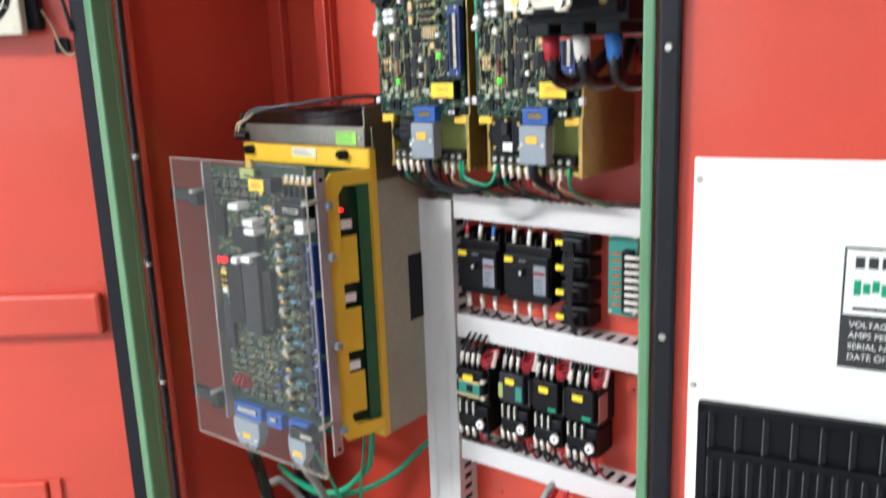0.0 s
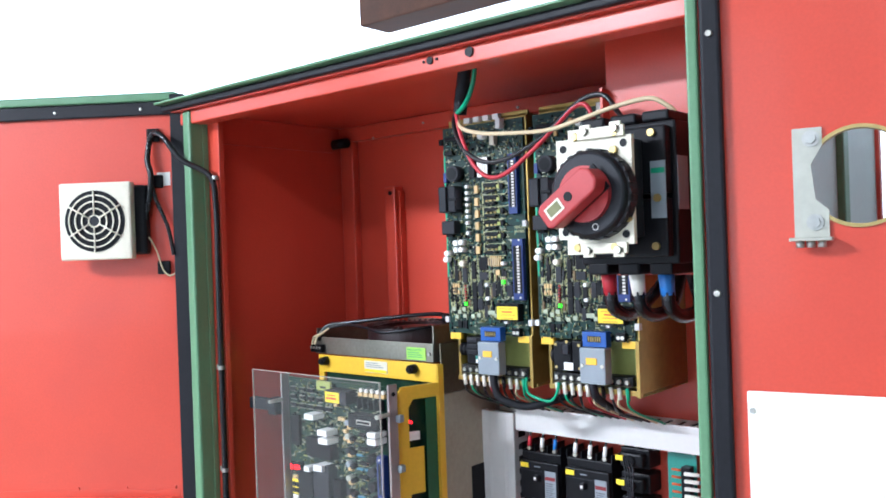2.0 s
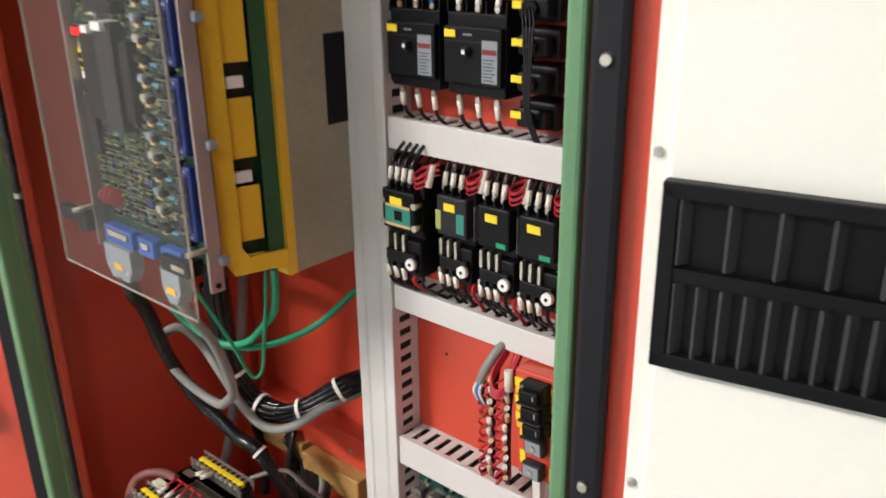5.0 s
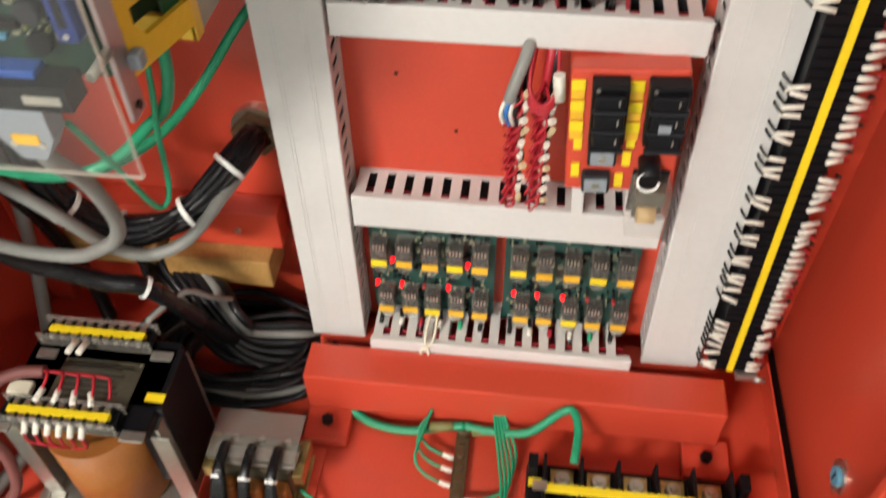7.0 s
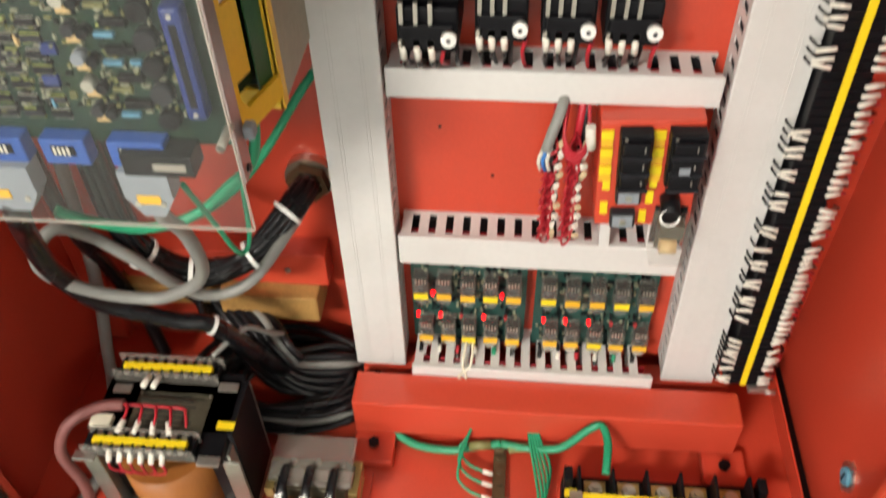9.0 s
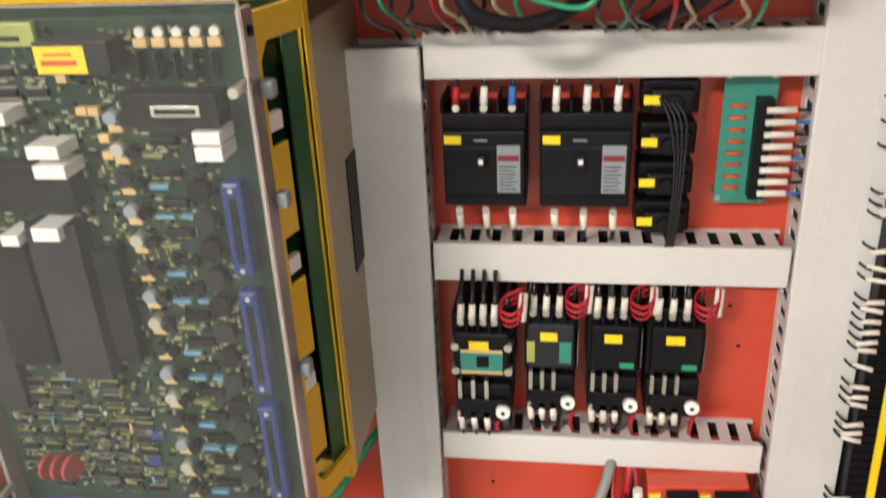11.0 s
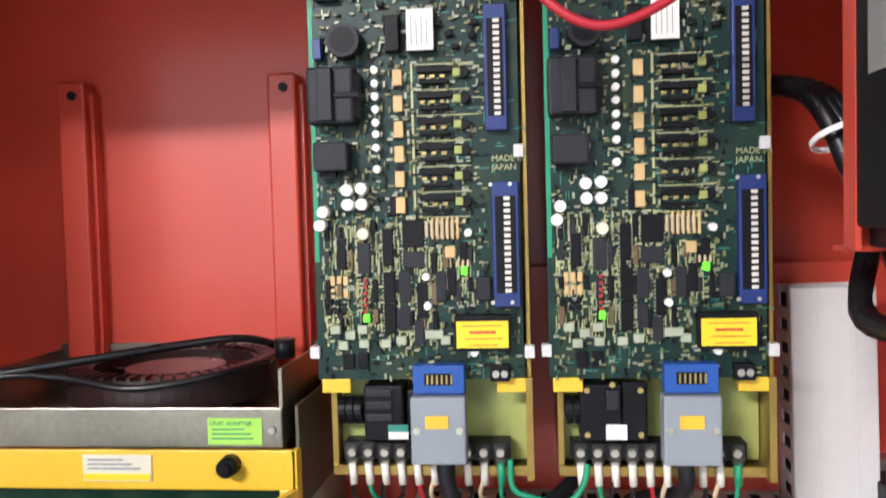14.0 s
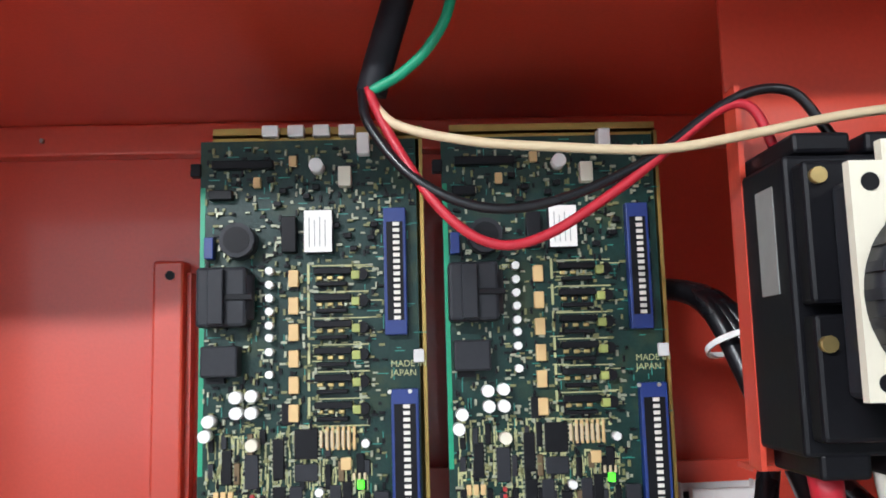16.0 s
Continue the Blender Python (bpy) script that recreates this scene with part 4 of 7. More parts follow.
# red loom beside the block
random.seed(5)
for bx, n in ((-0.757, 10), (-0.729, 10)):
    lm = thing("red_wire_loom", bx, 1.21, 0.6, "tied loom of red wires with white marker sleeves", "cable", "red wire looms")
    part("trunk", Shape().tube([(bx + 0.006, 1.262, 0.80), (bx + 0.004, 1.235, 0.775), (bx, 1.224, 0.72), (bx, 1.224, 0.64), (bx, 1.227, 0.580)], 0.0052, 8), REDWIRE, lm)
    part("dark_trunk", Shape().tube([(bx + 0.012, 1.262, 0.80), (bx + 0.009, 1.232, 0.77), (bx + 0.006, 1.221, 0.70), (bx + 0.005, 1.222, 0.60)], 0.0034, 6), CABLE, lm)
    for k in range(n):
        wz = 0.738 - k * 0.0165
        j1, j2, j3 = random.uniform(-0.003, 0.003), random.uniform(-0.003, 0.003), random.uniform(0.8, 1.25)
        lead([(bx, 1.222, wz + 0.012), (bx - 0.009 * j3, 1.206, wz + 0.002 + j1), (bx - 0.010, 1.212, wz - 0.008 + j2), (bx + 0.002, 1.220, wz - 0.012)], 0.0017, REDWIRE, lm)
        lead([(bx + 0.002, 1.220, wz + 0.008), (bx + 0.005 * j3, 1.204, wz + j2), (bx - 0.004, 1.204, wz - 0.009 + j1), (bx - 0.006, 1.218, wz - 0.012)], 0.0017, REDWIRE, lm)
        part("marker_sleeve", Shape().cyl((bx + 0.006 + j1, 1.212, wz - 0.004 + j2), (bx + 0.010 + j2, 1.205, wz + 0.010 + j1), 0.0038 * j3 ** 0.5, seg=8), (WHITEWIRE, FERRULE, FERRULE)[k % 3], lm)
        if k % 2:
            lead([(bx + 0.001, 1.221, wz + 0.010), (bx + 0.010, 1.214, wz + 0.004), (bx + 0.009, 1.216, wz - 0.010), (bx, 1.221, wz - 0.014)], 0.0018, CABLE, lm)
    if bx < -0.74:
        part("sleeving", Shape().tube([(bx + 0.012, 1.245, 0.795), (bx + 0.006, 1.222, 0.780), (bx - 0.004, 1.208, 0.752), (bx - 0.008, 1.206, 0.735)], 0.0068, 10), GREYCABLE, lm, "grey outer sleeving")
        for k, wire in enumerate((FERRULE, BLUEWIRE, FERRULE, CABLE)):
            lead([(bx - 0.010 + 0.004 * k, 1.206, 0.740), (bx - 0.016 + 0.005 * k, 1.202, 0.722), (bx - 0.012 + 0.005 * k, 1.210, 0.700)], 0.0026, wire, lm)
    else:
        for k in range(5):
            lead([(bx - 0.012, 1.240, 0.792 - 0.004 * k), (bx - 0.016, 1.206, 0.756 - 0.004 * k), (bx - 0.002, 1.198, 0.738 - 0.003 * k), (bx + 0.012, 1.206, 0.752 - 0.002 * k), (bx + 0.011, 1.24, 0.790)], 0.0022, REDWIRE, lm)
        part("marker_sleeve", Shape().cyl((bx + 0.013, 1.206, 0.772), (bx + 0.016, 1.204, 0.742), 0.0062, seg=10), FERRULE, lm)

# ---- relay boards at the foot ----
random.seed(17)
for bx0, bx1, xa, pa, xb, pb, lit_a, lit_b in ((-0.948, -0.773, -0.9300, 0.0345, -0.9250, 0.0333, (1, 4), (0, 1, 3)), (-0.760, -0.580, -0.7410, 0.0360, -0.7330, 0.0345, (), (0, 1, 2))):
    rbd = thing("relay_board", (bx0 + bx1) / 2, PY, 0.3, "circuit board with two rows of clear relays and lit red lamps", "relay board", "relay boards")
    part("board", Shape().box(bx0, bx1, 1.268, 1.270, 0.290, 0.490), DARKTEAL, rbd, "dark teal circuit board")
    for fx in (bx0 + 0.004, bx1 - 0.011):
        for fz in (0.302, 0.470):
            part("board_foot", Shape().box(fx, fx + 0.007, 1.270, PY, fz, fz + 0.010), ZINC, rbd)
    bits, pads = Shape(), Shape()
    for k in range(260):
        x, z = random.uniform(bx0 + 0.004, bx1 - 0.010), random.uniform(0.296, 0.482)
        w, h = random.choice(((0.006, 0.0025), (0.0025, 0.006), (0.004, 0.004)))
        (bits if k % 3 else pads).box(x, x + w, 1.268 - random.uniform(0.002, 0.007), 1.2678, z, z + h)
    tagged(part("component_scatter", bits, BLACK, rbd, "tiny black board components"), kind="stuff")
    tagged(part("component_scatter", pads, SOLDER, rbd, "tiny pale solder joints"), kind="stuff")
    for row, (x1, pitch, rz) in enumerate(((xa, pa, 0.432), (xb, pb, 0.334))):
        for k in range(5):
            cx = x1 + pitch * k + random.uniform(-0.001, 0.001)
            yf = 1.238 + random.uniform(-0.001, 0.001)
            h = 0.023 if row == 0 else 0.021
            r = part("relay", Shape().box(cx - 0.0118, cx + 0.0118, yf, 1.266, rz - h, rz + h, 0.002), GLASSY, rbd, "clear relay case")
            part("contact_frame", Shape().box(cx - 0.0090, cx + 0.0090, yf + 0.010, 1.262, rz - 0.002, rz + h - 0.006, 0.001), BLACK, r)
            part("coil", Shape().cyl((cx, yf + 0.016, rz - h + 0.006), (cx, yf + 0.016, rz + 0.004), 0.0088, seg=14), CHARCOAL, r)
            for n_ in range(4):
                part("contact_pin", Shape().box(cx - 0.0082 + 0.0045 * n_, cx - 0.0058 + 0.0045 * n_, yf + 0.004, yf + 0.006, rz + h - 0.012, rz + h - 0.004), BRUSHED, r)
            part("amber_label", Shape().box(cx - 0.0108, cx + 0.0108, yf - 0.0012, yf - 0.0002, rz - 0.0165, rz - 0.0045), AMBER if (k + row) % 3 else LABEL, r)
            part("clear_foot", Shape().slab([(cx - 0.0105, rz - h), (cx + 0.0105, rz - h), (cx + 0.005, rz - h - 0.012), (cx - 0.005, rz - h - 0.012)], yf + 0.004, yf + 0.020), FROSTED if row else GLASSY, r)
            lit = k in (lit_b if row else lit_a)
            if row or lit:
                lx, lz = cx - pitch * 0.47 + 0.004, (rz + 0.036 if row else rz - 0.012)
                if row == 0:
                    lx = cx - pitch * 0.5
                part("lamp_stem", Shape().cyl((lx, 1.268, lz), (lx, 1.250, lz), 0.0022, seg=6), CHARCOAL, rbd)
                part("lamp", Shape().cyl((lx, 1.250, lz), (lx, 1.243, lz), 0.0032, 0.0024, seg=8), LED_RED if lit else HANDLE_RED, rbd)
    for k in range(6):
        wx = bx0 + 0.012 + k * 0.029
        lead([(wx, 1.256, 0.304), (wx + 0.002, 1.240, 0.297), (wx + 0.001, 1.226, 0.284)], 0.0030, CABLE, rbd)
        part("sleeve", Shape().cyl((wx + 0.002, 1.243, 0.300), (wx + 0.001, 1.234, 0.292), 0.0036, seg=8), (CABLE, FERRULE, REDWIRE, FERRULE, EARTH, CABLE)[k], rbd)
    if lit_a:
        for k in range(2):
            lead([(-0.862 + 0.010 * k, 1.240, 0.318), (-0.866 + 0.012 * k, 1.205, 0.300), (-0.860 - 0.012 * k, 1.196, 0.280), (-0.868 + 0.02 * k, 1.199, 0.264)], 0.0022, CREAM, rbd)

# ---- long terminal strip ----
ts = thing("terminal_strip", -0.465, PY, 0.28, "long black terminal strip with a yellow number strip and white-sleeved wires", "terminal strip")
part("rail", Shape().box(-0.482, -0.448, 1.262, PY - 0.0005, 0.285, 1.36), ZINC, ts)
part("body", Shape().box(-0.492, -0.438, 1.208, 1.262, 0.290, 1.35, 0.002), BLACK, ts)
part("yellow_strip", Shape().box(-0.4695, -0.4605, 1.203, 1.2075, 0.292, 1.348, 0.001), LABEL, ts)
first = None
for k in range(88):
    rz = 0.292 + k * 0.012
    if first is None:
        first = part("divider", Shape().box(-0.493, -0.437, 1.2055, 1.2085, rz, rz + 0.0015), BLACK, ts)
    else:
        ob = new("divider", first.data)
        ob.parent, ob.matrix_parent_inverse = ts, first.matrix_parent_inverse
        ob.location = (0, 0, k * 0.012)
random.seed(11)
wl, ul = Shape(), Shape()
for k in range(86):
    wz = 0.298 + k * 0.012
    if random.random() < 0.66:
        part("marker_sleeve", Shape().cyl((-0.486, 1.204, wz), (-0.503 - 0.004 * random.random(), 1.207 + 0.006 * random.random(), wz + random.uniform(-0.007, 0.003)), 0.0027, seg=6), FERRULE, ts)
        wl.tube([(-0.503, 1.208, wz), (-0.508, 1.225, wz - 0.002), (-0.504, 1.262, wz)], 0.0016, 5, 2)
    if random.random() < 0.9:
        ex = -0.428 + 0.005 * random.random()
        part("marker_sleeve", Shape().cyl((-0.444, 1.204, wz), (ex, 1.207 + 0.006 * random.random(), wz + random.uniform(-0.007, 0.002)), 0.0031, seg=6), FERRULE, ts)
        (ul if k % 3 else wl).tube([(ex, 1.210, wz), (-0.417, 1.218, wz - 0.008), (-0.411, 1.245, wz - 0.03)], 0.0018, 5, 2)
tagged(part("dark_wiring", wl, CABLE, ts, "dark wiring behind the strip"), kind="stuff")
tagged(part("red_wiring", ul, REDWIRE, ts, "red wiring beside the strip"), kind="stuff")
part("end_clamp", Shape().box(-0.455, -0.425, 1.20, 1.262, 0.276, 0.288, 0.002).cyl((-0.43, 1.20, 0.281), (-0.415, 1.20, 0.281), 0.004), ZINC, ts)
move(ts, 0.029, 0, 0)
lean(ts, -1.7)


# ---- floor of the cabinet ----
ch = thing("floor_channel", -0.75, 1.2, ZF, "folded orange-red channel bolted to the floor below the panel", "channel")
part("channel", Shape().box(-1.034, -0.440, 1.138, 1.199, 0.198, 0.278, 0.003), RED, ch)
part("riser", Shape().box(-1.030, -0.444, 1.165, 1.262, ZF, 0.1975, 0.001).box(-1.030, -0.444, 1.225, 1.262, 0.1975, 0.252, 0.001), RED, ch)
for bx in (-1.002, -0.455):
    t = part("foot", Shape().box(bx - 0.033, bx + 0.033, 1.088, 1.150, ZF, ZF + 0.018, 0.003), RED, ch)
    part("bolt", Shape().cyl((bx, 1.120, ZF + 0.018), (bx, 1.120, ZF + 0.026), 0.009, seg=6), BLACK, t)

eb = thing("earth_bar", -0.822, 1.03, ZF, "dark metal earth bar with green wires clamped along it", "earth bar")
part("bar", Shape().box(-0.832, -0.812, 0.906, 1.158, ZF + 0.006, ZF + 0.014, 0.001), BRONZE, eb)
part("standoff", Shape().box(-0.830, -0.814, 0.925, 0.945, ZF, ZF + 0.006).box(-0.830, -0.814, 1.13, 1.15, ZF, ZF + 0.006), BLACK, eb)
for k in range(10):
    part("screw", Shape().cyl((-0.822, 0.938 + k * 0.021, ZF + 0.014), (-0.822, 0.938 + k * 0.021, ZF + 0.018), 0.0055, seg=8), BRONZE, eb)
part("stud", Shape().cyl((-0.822, 1.143, ZF + 0.014), (-0.822, 1.143, ZF + 0.030), 0.011, seg=6), BRONZE, eb)
for k, ly in enumerate((0.968, 0.985, 1.002, 1.018, 1.036)):
    part("lug", Shape().cyl((-0.812, ly, ZF + 0.018), (-0.795, ly, ZF + 0.018), 0.0035, seg=8), FERRULE, eb)
    lead([(-0.795, ly, ZF + 0.018), (-0.770 + 0.003 * k, ly + 0.02, ZF + 0.02), (-0.760 + 0.004 * k, ly + 0.07, ZF + 0.03), (-0.778 + 0.004 * k, 1.15, ZF + 0.045), (-0.784 + 0.003 * k, 1.186, ZF + 0.06)], 0.0024, EARTH, eb)
for k, ly in enumerate((1.055, 1.078, 1.098)):
    part("lug", Shape().cyl((-0.832, ly, ZF + 0.018), (-0.848, ly + 0.004, ZF + 0.018), 0.0035, seg=8), FERRULE, eb)
    lead([(-0.848, ly + 0.004, ZF + 0.018), (-0.872, ly + 0.015, ZF + 0.02), (-0.886, ly + 0.035, ZF + 0.03), (-0.872, 1.15, ZF + 0.045), (-0.862, 1.186, ZF + 0.06)], 0.0024, EARTH, eb)
lead([(-0.83, 0.955, ZF + 0.017), (-0.85, 0.957, ZF + 0.016), (-0.88, 0.962, ZF + 0.01), (-0.93, 0.99, ZF + 0.006), (-0.99, 1.003, ZF + 0.006), (-1.035, 1.02, ZF + 0.03)], 0.003, EARTH, eb)
move(eb, 0.021, -0.018)
cable("earth_cable", [(-0.985, 1.160, ZF + 0.020), (-0.962, 1.140, ZF + 0.012), (-0.930, 1.126, ZF + 0.010), (-0.880, 1.118, ZF + 0.016), (-0.840, 1.122, ZF + 0.026), (-0.801, 1.126, ZF + 0.032)], 0.0066, EARTH, "thick green earth cable to the bar")
for sx, ex in ((-0.850, -0.816), (-0.788, -0.752)):
    solid("cable_lug_sleeve", Shape().cyl((sx, 1.121, ZF + 0.0275), (ex, 1.123, ZF + 0.033), 0.0078, 0.0074, seg=12), OLIVE, "yellow-green insulating sleeve on an earth lug", "sleeve", "earth lug sleeves")
move(cable("earth_cable", [(-0.822, 1.143, ZF + 0.033), (-0.78, 1.136, ZF + 0.035), (-0.73, 1.132, ZF + 0.05), (-0.69, 1.146, ZF + 0.085), (-0.672, 1.146, ZF + 0.095), (-0.664, 1.12, ZF + 0.09), (-0.668, 1.075, ZF + 0.08)], 0.0062, EARTH, "thick green earth cable to the bar"), 0.022, -0.017)

# five-pole terminal block
pt = thing("power_terminal_block", -0.585, 1.03, ZF, "black five-pole power terminal block with a yellow marker strip", "terminal block")
part("base", Shape().box(-0.735, -0.443, 0.985, 1.095, ZF + 0.012, ZF + 0.045, 0.003), BLACK, pt)
part("plinth", Shape().box(-0.74, -0.437, 0.98, 1.10, ZF, ZF + 0.012, 0.002), RED, pt)
for k in range(6):
    dx = -0.712 + k * 0.049
    part("barrier", Shape().box(dx - 0.002, dx + 0.002, 0.988, 1.092, ZF + 0.045, ZF + 0.082, 0.001), BLACK, pt)
for k in range(5):
    cx = -0.6875 + k * 0.049
    for cy in (1.012, 1.068):
        st = part("terminal_plate", Shape().box(cx - 0.016, cx + 0.016, cy - 0.016, cy + 0.016, ZF + 0.045, ZF + 0.053, 0.001), BRASS, pt)
        part("screw", Shape().cyl((cx, cy, ZF + 0.053), (cx, cy, ZF + 0.062), 0.011, 0.0095, seg=14).cyl((cx, cy, ZF + 0.062), (cx, cy, ZF + 0.066), 0.005, seg=6), BRUSHED, st)
ms = part("marker_strip", Shape().box(-0.712, -0.452, 1.034, 1.046, ZF + 0.083, ZF + 0.087, 0.001), LABEL, pt, "yellow marker strip")
for ex in (-0.722, -0.452):
    part("clip", Shape().box(ex - 0.006, ex + 0.012, 1.033, 1.047, ZF + 0.0875, ZF + 0.0895), BRUSHED, ms)
part("yellow_tag", Shape().box(-0.733, -0.715, 1.052, 1.064, ZF + 0.060, ZF + 0.062), LABEL, pt)
for ex in (-0.727, -0.4485):
    for ey in (1.0, 1.08):
        part("end_post", Shape().box(ex - 0.007, ex + 0.0055, ey - 0.012, ey + 0.012, ZF + 0.045, ZF + 0.060 + 0.02 * (ey > 1.05), 0.002), BLACK, pt)
move(pt, 0.028, -0.024)


# transformer
tr = thing("control_transformer", -1.29, 1.05, ZF, "large black-cored control transformer with an orange winding", "transformer")
part("base_plate", Shape().box(-1.390, -1.190, 0.975, 1.145, ZF, ZF + 0.006, 0.002), ZINC, tr)
for sx in (-1.378, -1.202):
    part("bolt", Shape().cyl((sx, 0.987, ZF + 0.006), (sx, 0.987, ZF + 0.014), 0.008, seg=6), ZINC, tr)
lam = part("core", Shape().box(-1.362, -1.166, 1.020, 1.110, ZF + 0.03, ZF + 0.222, 0.002), BLACK, tr, "black laminated core")
for k in range(11):
    part("lamination", Shape().box(-1.3625 + 0.0182 * k, -1.3620 + 0.0182 * k + 0.0145, 1.0188, 1.0200, ZF + 0.176, ZF + 0.220), CHARCOAL, lam)
part("winding", Shape().cyl((-1.275, 1.032, ZF + 0.012), (-1.275, 1.032, ZF + 0.170), 0.064, seg=36).cyl((-1.275, 1.100, ZF + 0.012), (-1.275, 1.100, ZF + 0.170), 0.060, seg=36), COPPER, tr, "orange lacquered winding")
for sx in (-1.368, -1.172):
    part("side_bracket", Shape().slab([(sx, ZF + 0.006), (sx + 0.004, ZF + 0.006), (sx + 0.004, ZF + 0.205), (sx, ZF + 0.205)], 1.0, 1.118), ZINC, tr, "zinc-plated side bracket")
    fl = sx - 0.012 if sx < -1.3 else sx - 0.008
    part("bracket_flange", Shape().box(fl, fl + 0.024, 0.996, 0.9995, ZF + 0.006, ZF + 0.190, 0.001), ZINC, tr)
    part("bracket_foot", Shape().box(fl - 0.002, fl + 0.030, 0.980, 0.9955, ZF + 0.0062, ZF + 0.010, 0.001), ZINC, tr)
part("top_plate", Shape().box(-1.362, -1.172, 0.985, 1.120, ZF + 0.205, ZF + 0.222, 0.002), BLACK, tr)
rplate = part("rating_plate", Shape().box(-1.312, -1.208, 1.012, 1.080, ZF + 0.2225, ZF + 0.2240), DARKSTEEL, tr, "dark steel printed rating plate")
for k in range(7):
    part("print_line", Shape().box(-1.305, -1.238 + 0.006 * (k % 3), 1.074 - 0.0085 * k, 1.0765 - 0.0085 * k, ZF + 0.2240, ZF + 0.2244), INK, rplate)
for px, py in ((-1.309, 1.015), (-1.211, 1.015), (-1.309, 1.077), (-1.211, 1.077)):
    part("rivet", Shape().cyl((px, py, ZF + 0.224), (px, py, ZF + 0.2252), 0.002, seg=8), BRUSHED, rplate)
for px, py, w in ((-1.338, 1.082, 0.026), (-1.352, 0.975, 0.03), (-1.186, 0.978, 0.03), (-1.190, 1.094, 0.028)):
    part("corner_clip", Shape().box(px - w / 2, px + w / 2, py - 0.007, py + 0.007, ZF + 0.2225, ZF + 0.226, 0.001), ZINC, tr)
part("cable_base", Shape().box(-1.362, -1.332, 1.018, 1.036, ZF + 0.2225, ZF + 0.232, 0.002), CREAM, tr)
part("yellow_tag", Shape().box(-1.190, -1.166, 1.028, 1.040, ZF + 0.2225, ZF + 0.2236), LABEL, tr)
for ty, x0, x1 in ((0.992, -1.342, -1.215), (1.112, -1.342, -1.215)):
    t = part("terminal_rail", Shape().box(x0 - 0.008, x1 + 0.008, ty - 0.014, ty + 0.014, ZF + 0.223, ZF + 0.234, 0.001), BLACK, tr)
    part("yellow_strip", Shape().box(x0, x1, ty - 0.005, ty + 0.004, ZF + 0.2342, ZF + 0.242), LABEL, t)
    part("clear_guard", Shape().box(x0 - 0.012, x1 + 0.012, ty + 0.0140, ty + 0.0156, ZF + 0.2235, ZF + 0.246).box(x0 - 0.012, x1 + 0.012, ty - 0.0156, ty - 0.0140, ZF + 0.2235, ZF + 0.246), GLASSY, t, "clear terminal guard")
    for k in range(10):
        bx_ = x0 - 0.001 + k * 0.0143
        part("barrier", Shape().box(bx_ - 0.0012, bx_ + 0.0012, ty + 0.0042, ty + 0.0138, ZF + 0.234, ZF + 0.241).box(bx_ - 0.0012, bx_ + 0.0012, ty - 0.0138, ty - 0.0052, ZF + 0.234, ZF + 0.241), BLACK, t)
    for k in range(9):
        tx = x0 + 0.006 + k * 0.0143
        part("screw", Shape().cyl((tx, ty + 0.009, ZF + 0.234), (tx, ty + 0.009, ZF + 0.240), 0.004, seg=8).cyl((tx, ty - 0.010, ZF + 0.234), (tx, ty - 0.010, ZF + 0.240), 0.004, seg=8), BRUSHED, t)
for k in range(6):
    wx = -1.318 + k * 0.0143
    part("marker_sleeve", Shape().cyl((wx, 0.984, ZF + 0.236), (wx, 0.970, ZF + 0.222), 0.004, seg=8), FERRULE, tr)
    lead([(wx, 0.970, ZF + 0.222), (wx + 0.002, 0.968, ZF + 0.205), (-1.285 + 0.003 * k, 0.975, ZF + 0.185)], 0.0018, REDWIRE, tr)
for k in range(4):
    part("marker_sleeve", Shape().cyl((-1.315 + 0.024 * k, 1.004, ZF + 0.238), (-1.308 + 0.02 * k, 1.020, ZF + 0.245), 0.004, seg=8), FERRULE, tr)
for k in range(5):
    lead([(-1.310 + 0.022 * k, 1.014, ZF + 0.244), (-1.306 + 0.020 * k, 1.030, ZF + 0.252), (-1.312 + 0.018 * k, 1.040, ZF + 0.250), (-1.335, 1.040, ZF + 0.246 + 0.001 * k)], 0.0020, REDWIRE, tr)
for k in range(2):
    part("marker_sleeve", Shape().cyl((-1.300 + 0.014 * k, 1.096, ZF + 0.239), (-1.302 + 0.014 * k, 1.075, ZF + 0.243), 0.0042, seg=8), FERRULE, tr)
move(tr, 0.006, -0.024)
move(cable("red_cable", [(-1.315, 1.040, ZF + 0.246), (-1.345, 1.036, ZF + 0.246), (-1.372, 1.020, ZF + 0.243), (-1.392, 1.005, ZF + 0.228), (-1.402, 0.99, ZF + 0.19), (-1.392, 0.985, ZF + 0.12), (-1.40, 0.972, ZF + 0.05), (-1.44, 0.945, ZF + 0.015), (-1.50, 0.925, ZF + 0.012)], 0.008, paint("dusty_pink_sleeve", (0.20, 0.065, 0.06), 0.6, vary=0.2), "dusty red sleeved cable over the transformer"), 0.006, -0.022)

# small transformer with three black leads
t2 = thing("small_transformer", -1.08, 1.04, ZF, "small brass-banded transformer with three thick black leads", "transformer")
part("base_plate", Shape().box(-1.158, -1.010, 0.990, 1.105, ZF, ZF + 0.006, 0.001), RED, t2)
part("foot_plate", Shape().box(-1.150, -1.022, 0.996, 1.090, ZF + 0.006, ZF + 0.010, 0.001), BRASS, t2)
part("core", Shape().box(-1.138, -1.034, 1.022, 1.072, ZF + 0.010, ZF + 0.084, 0.002), DARKSTEEL, t2)
for k in range(7):
    part("lamination", Shape().box(-1.1392, -1.0328, 1.024 + 0.007 * k, 1.028 + 0.007 * k, ZF + 0.012, ZF + 0.0852), BRONZE, t2)
part("clear_shield", Shape().box(-1.146, -1.026, 1.028, 1.100, ZF + 0.1000, ZF + 0.1018), GLASSY, t2, "clear terminal shield")
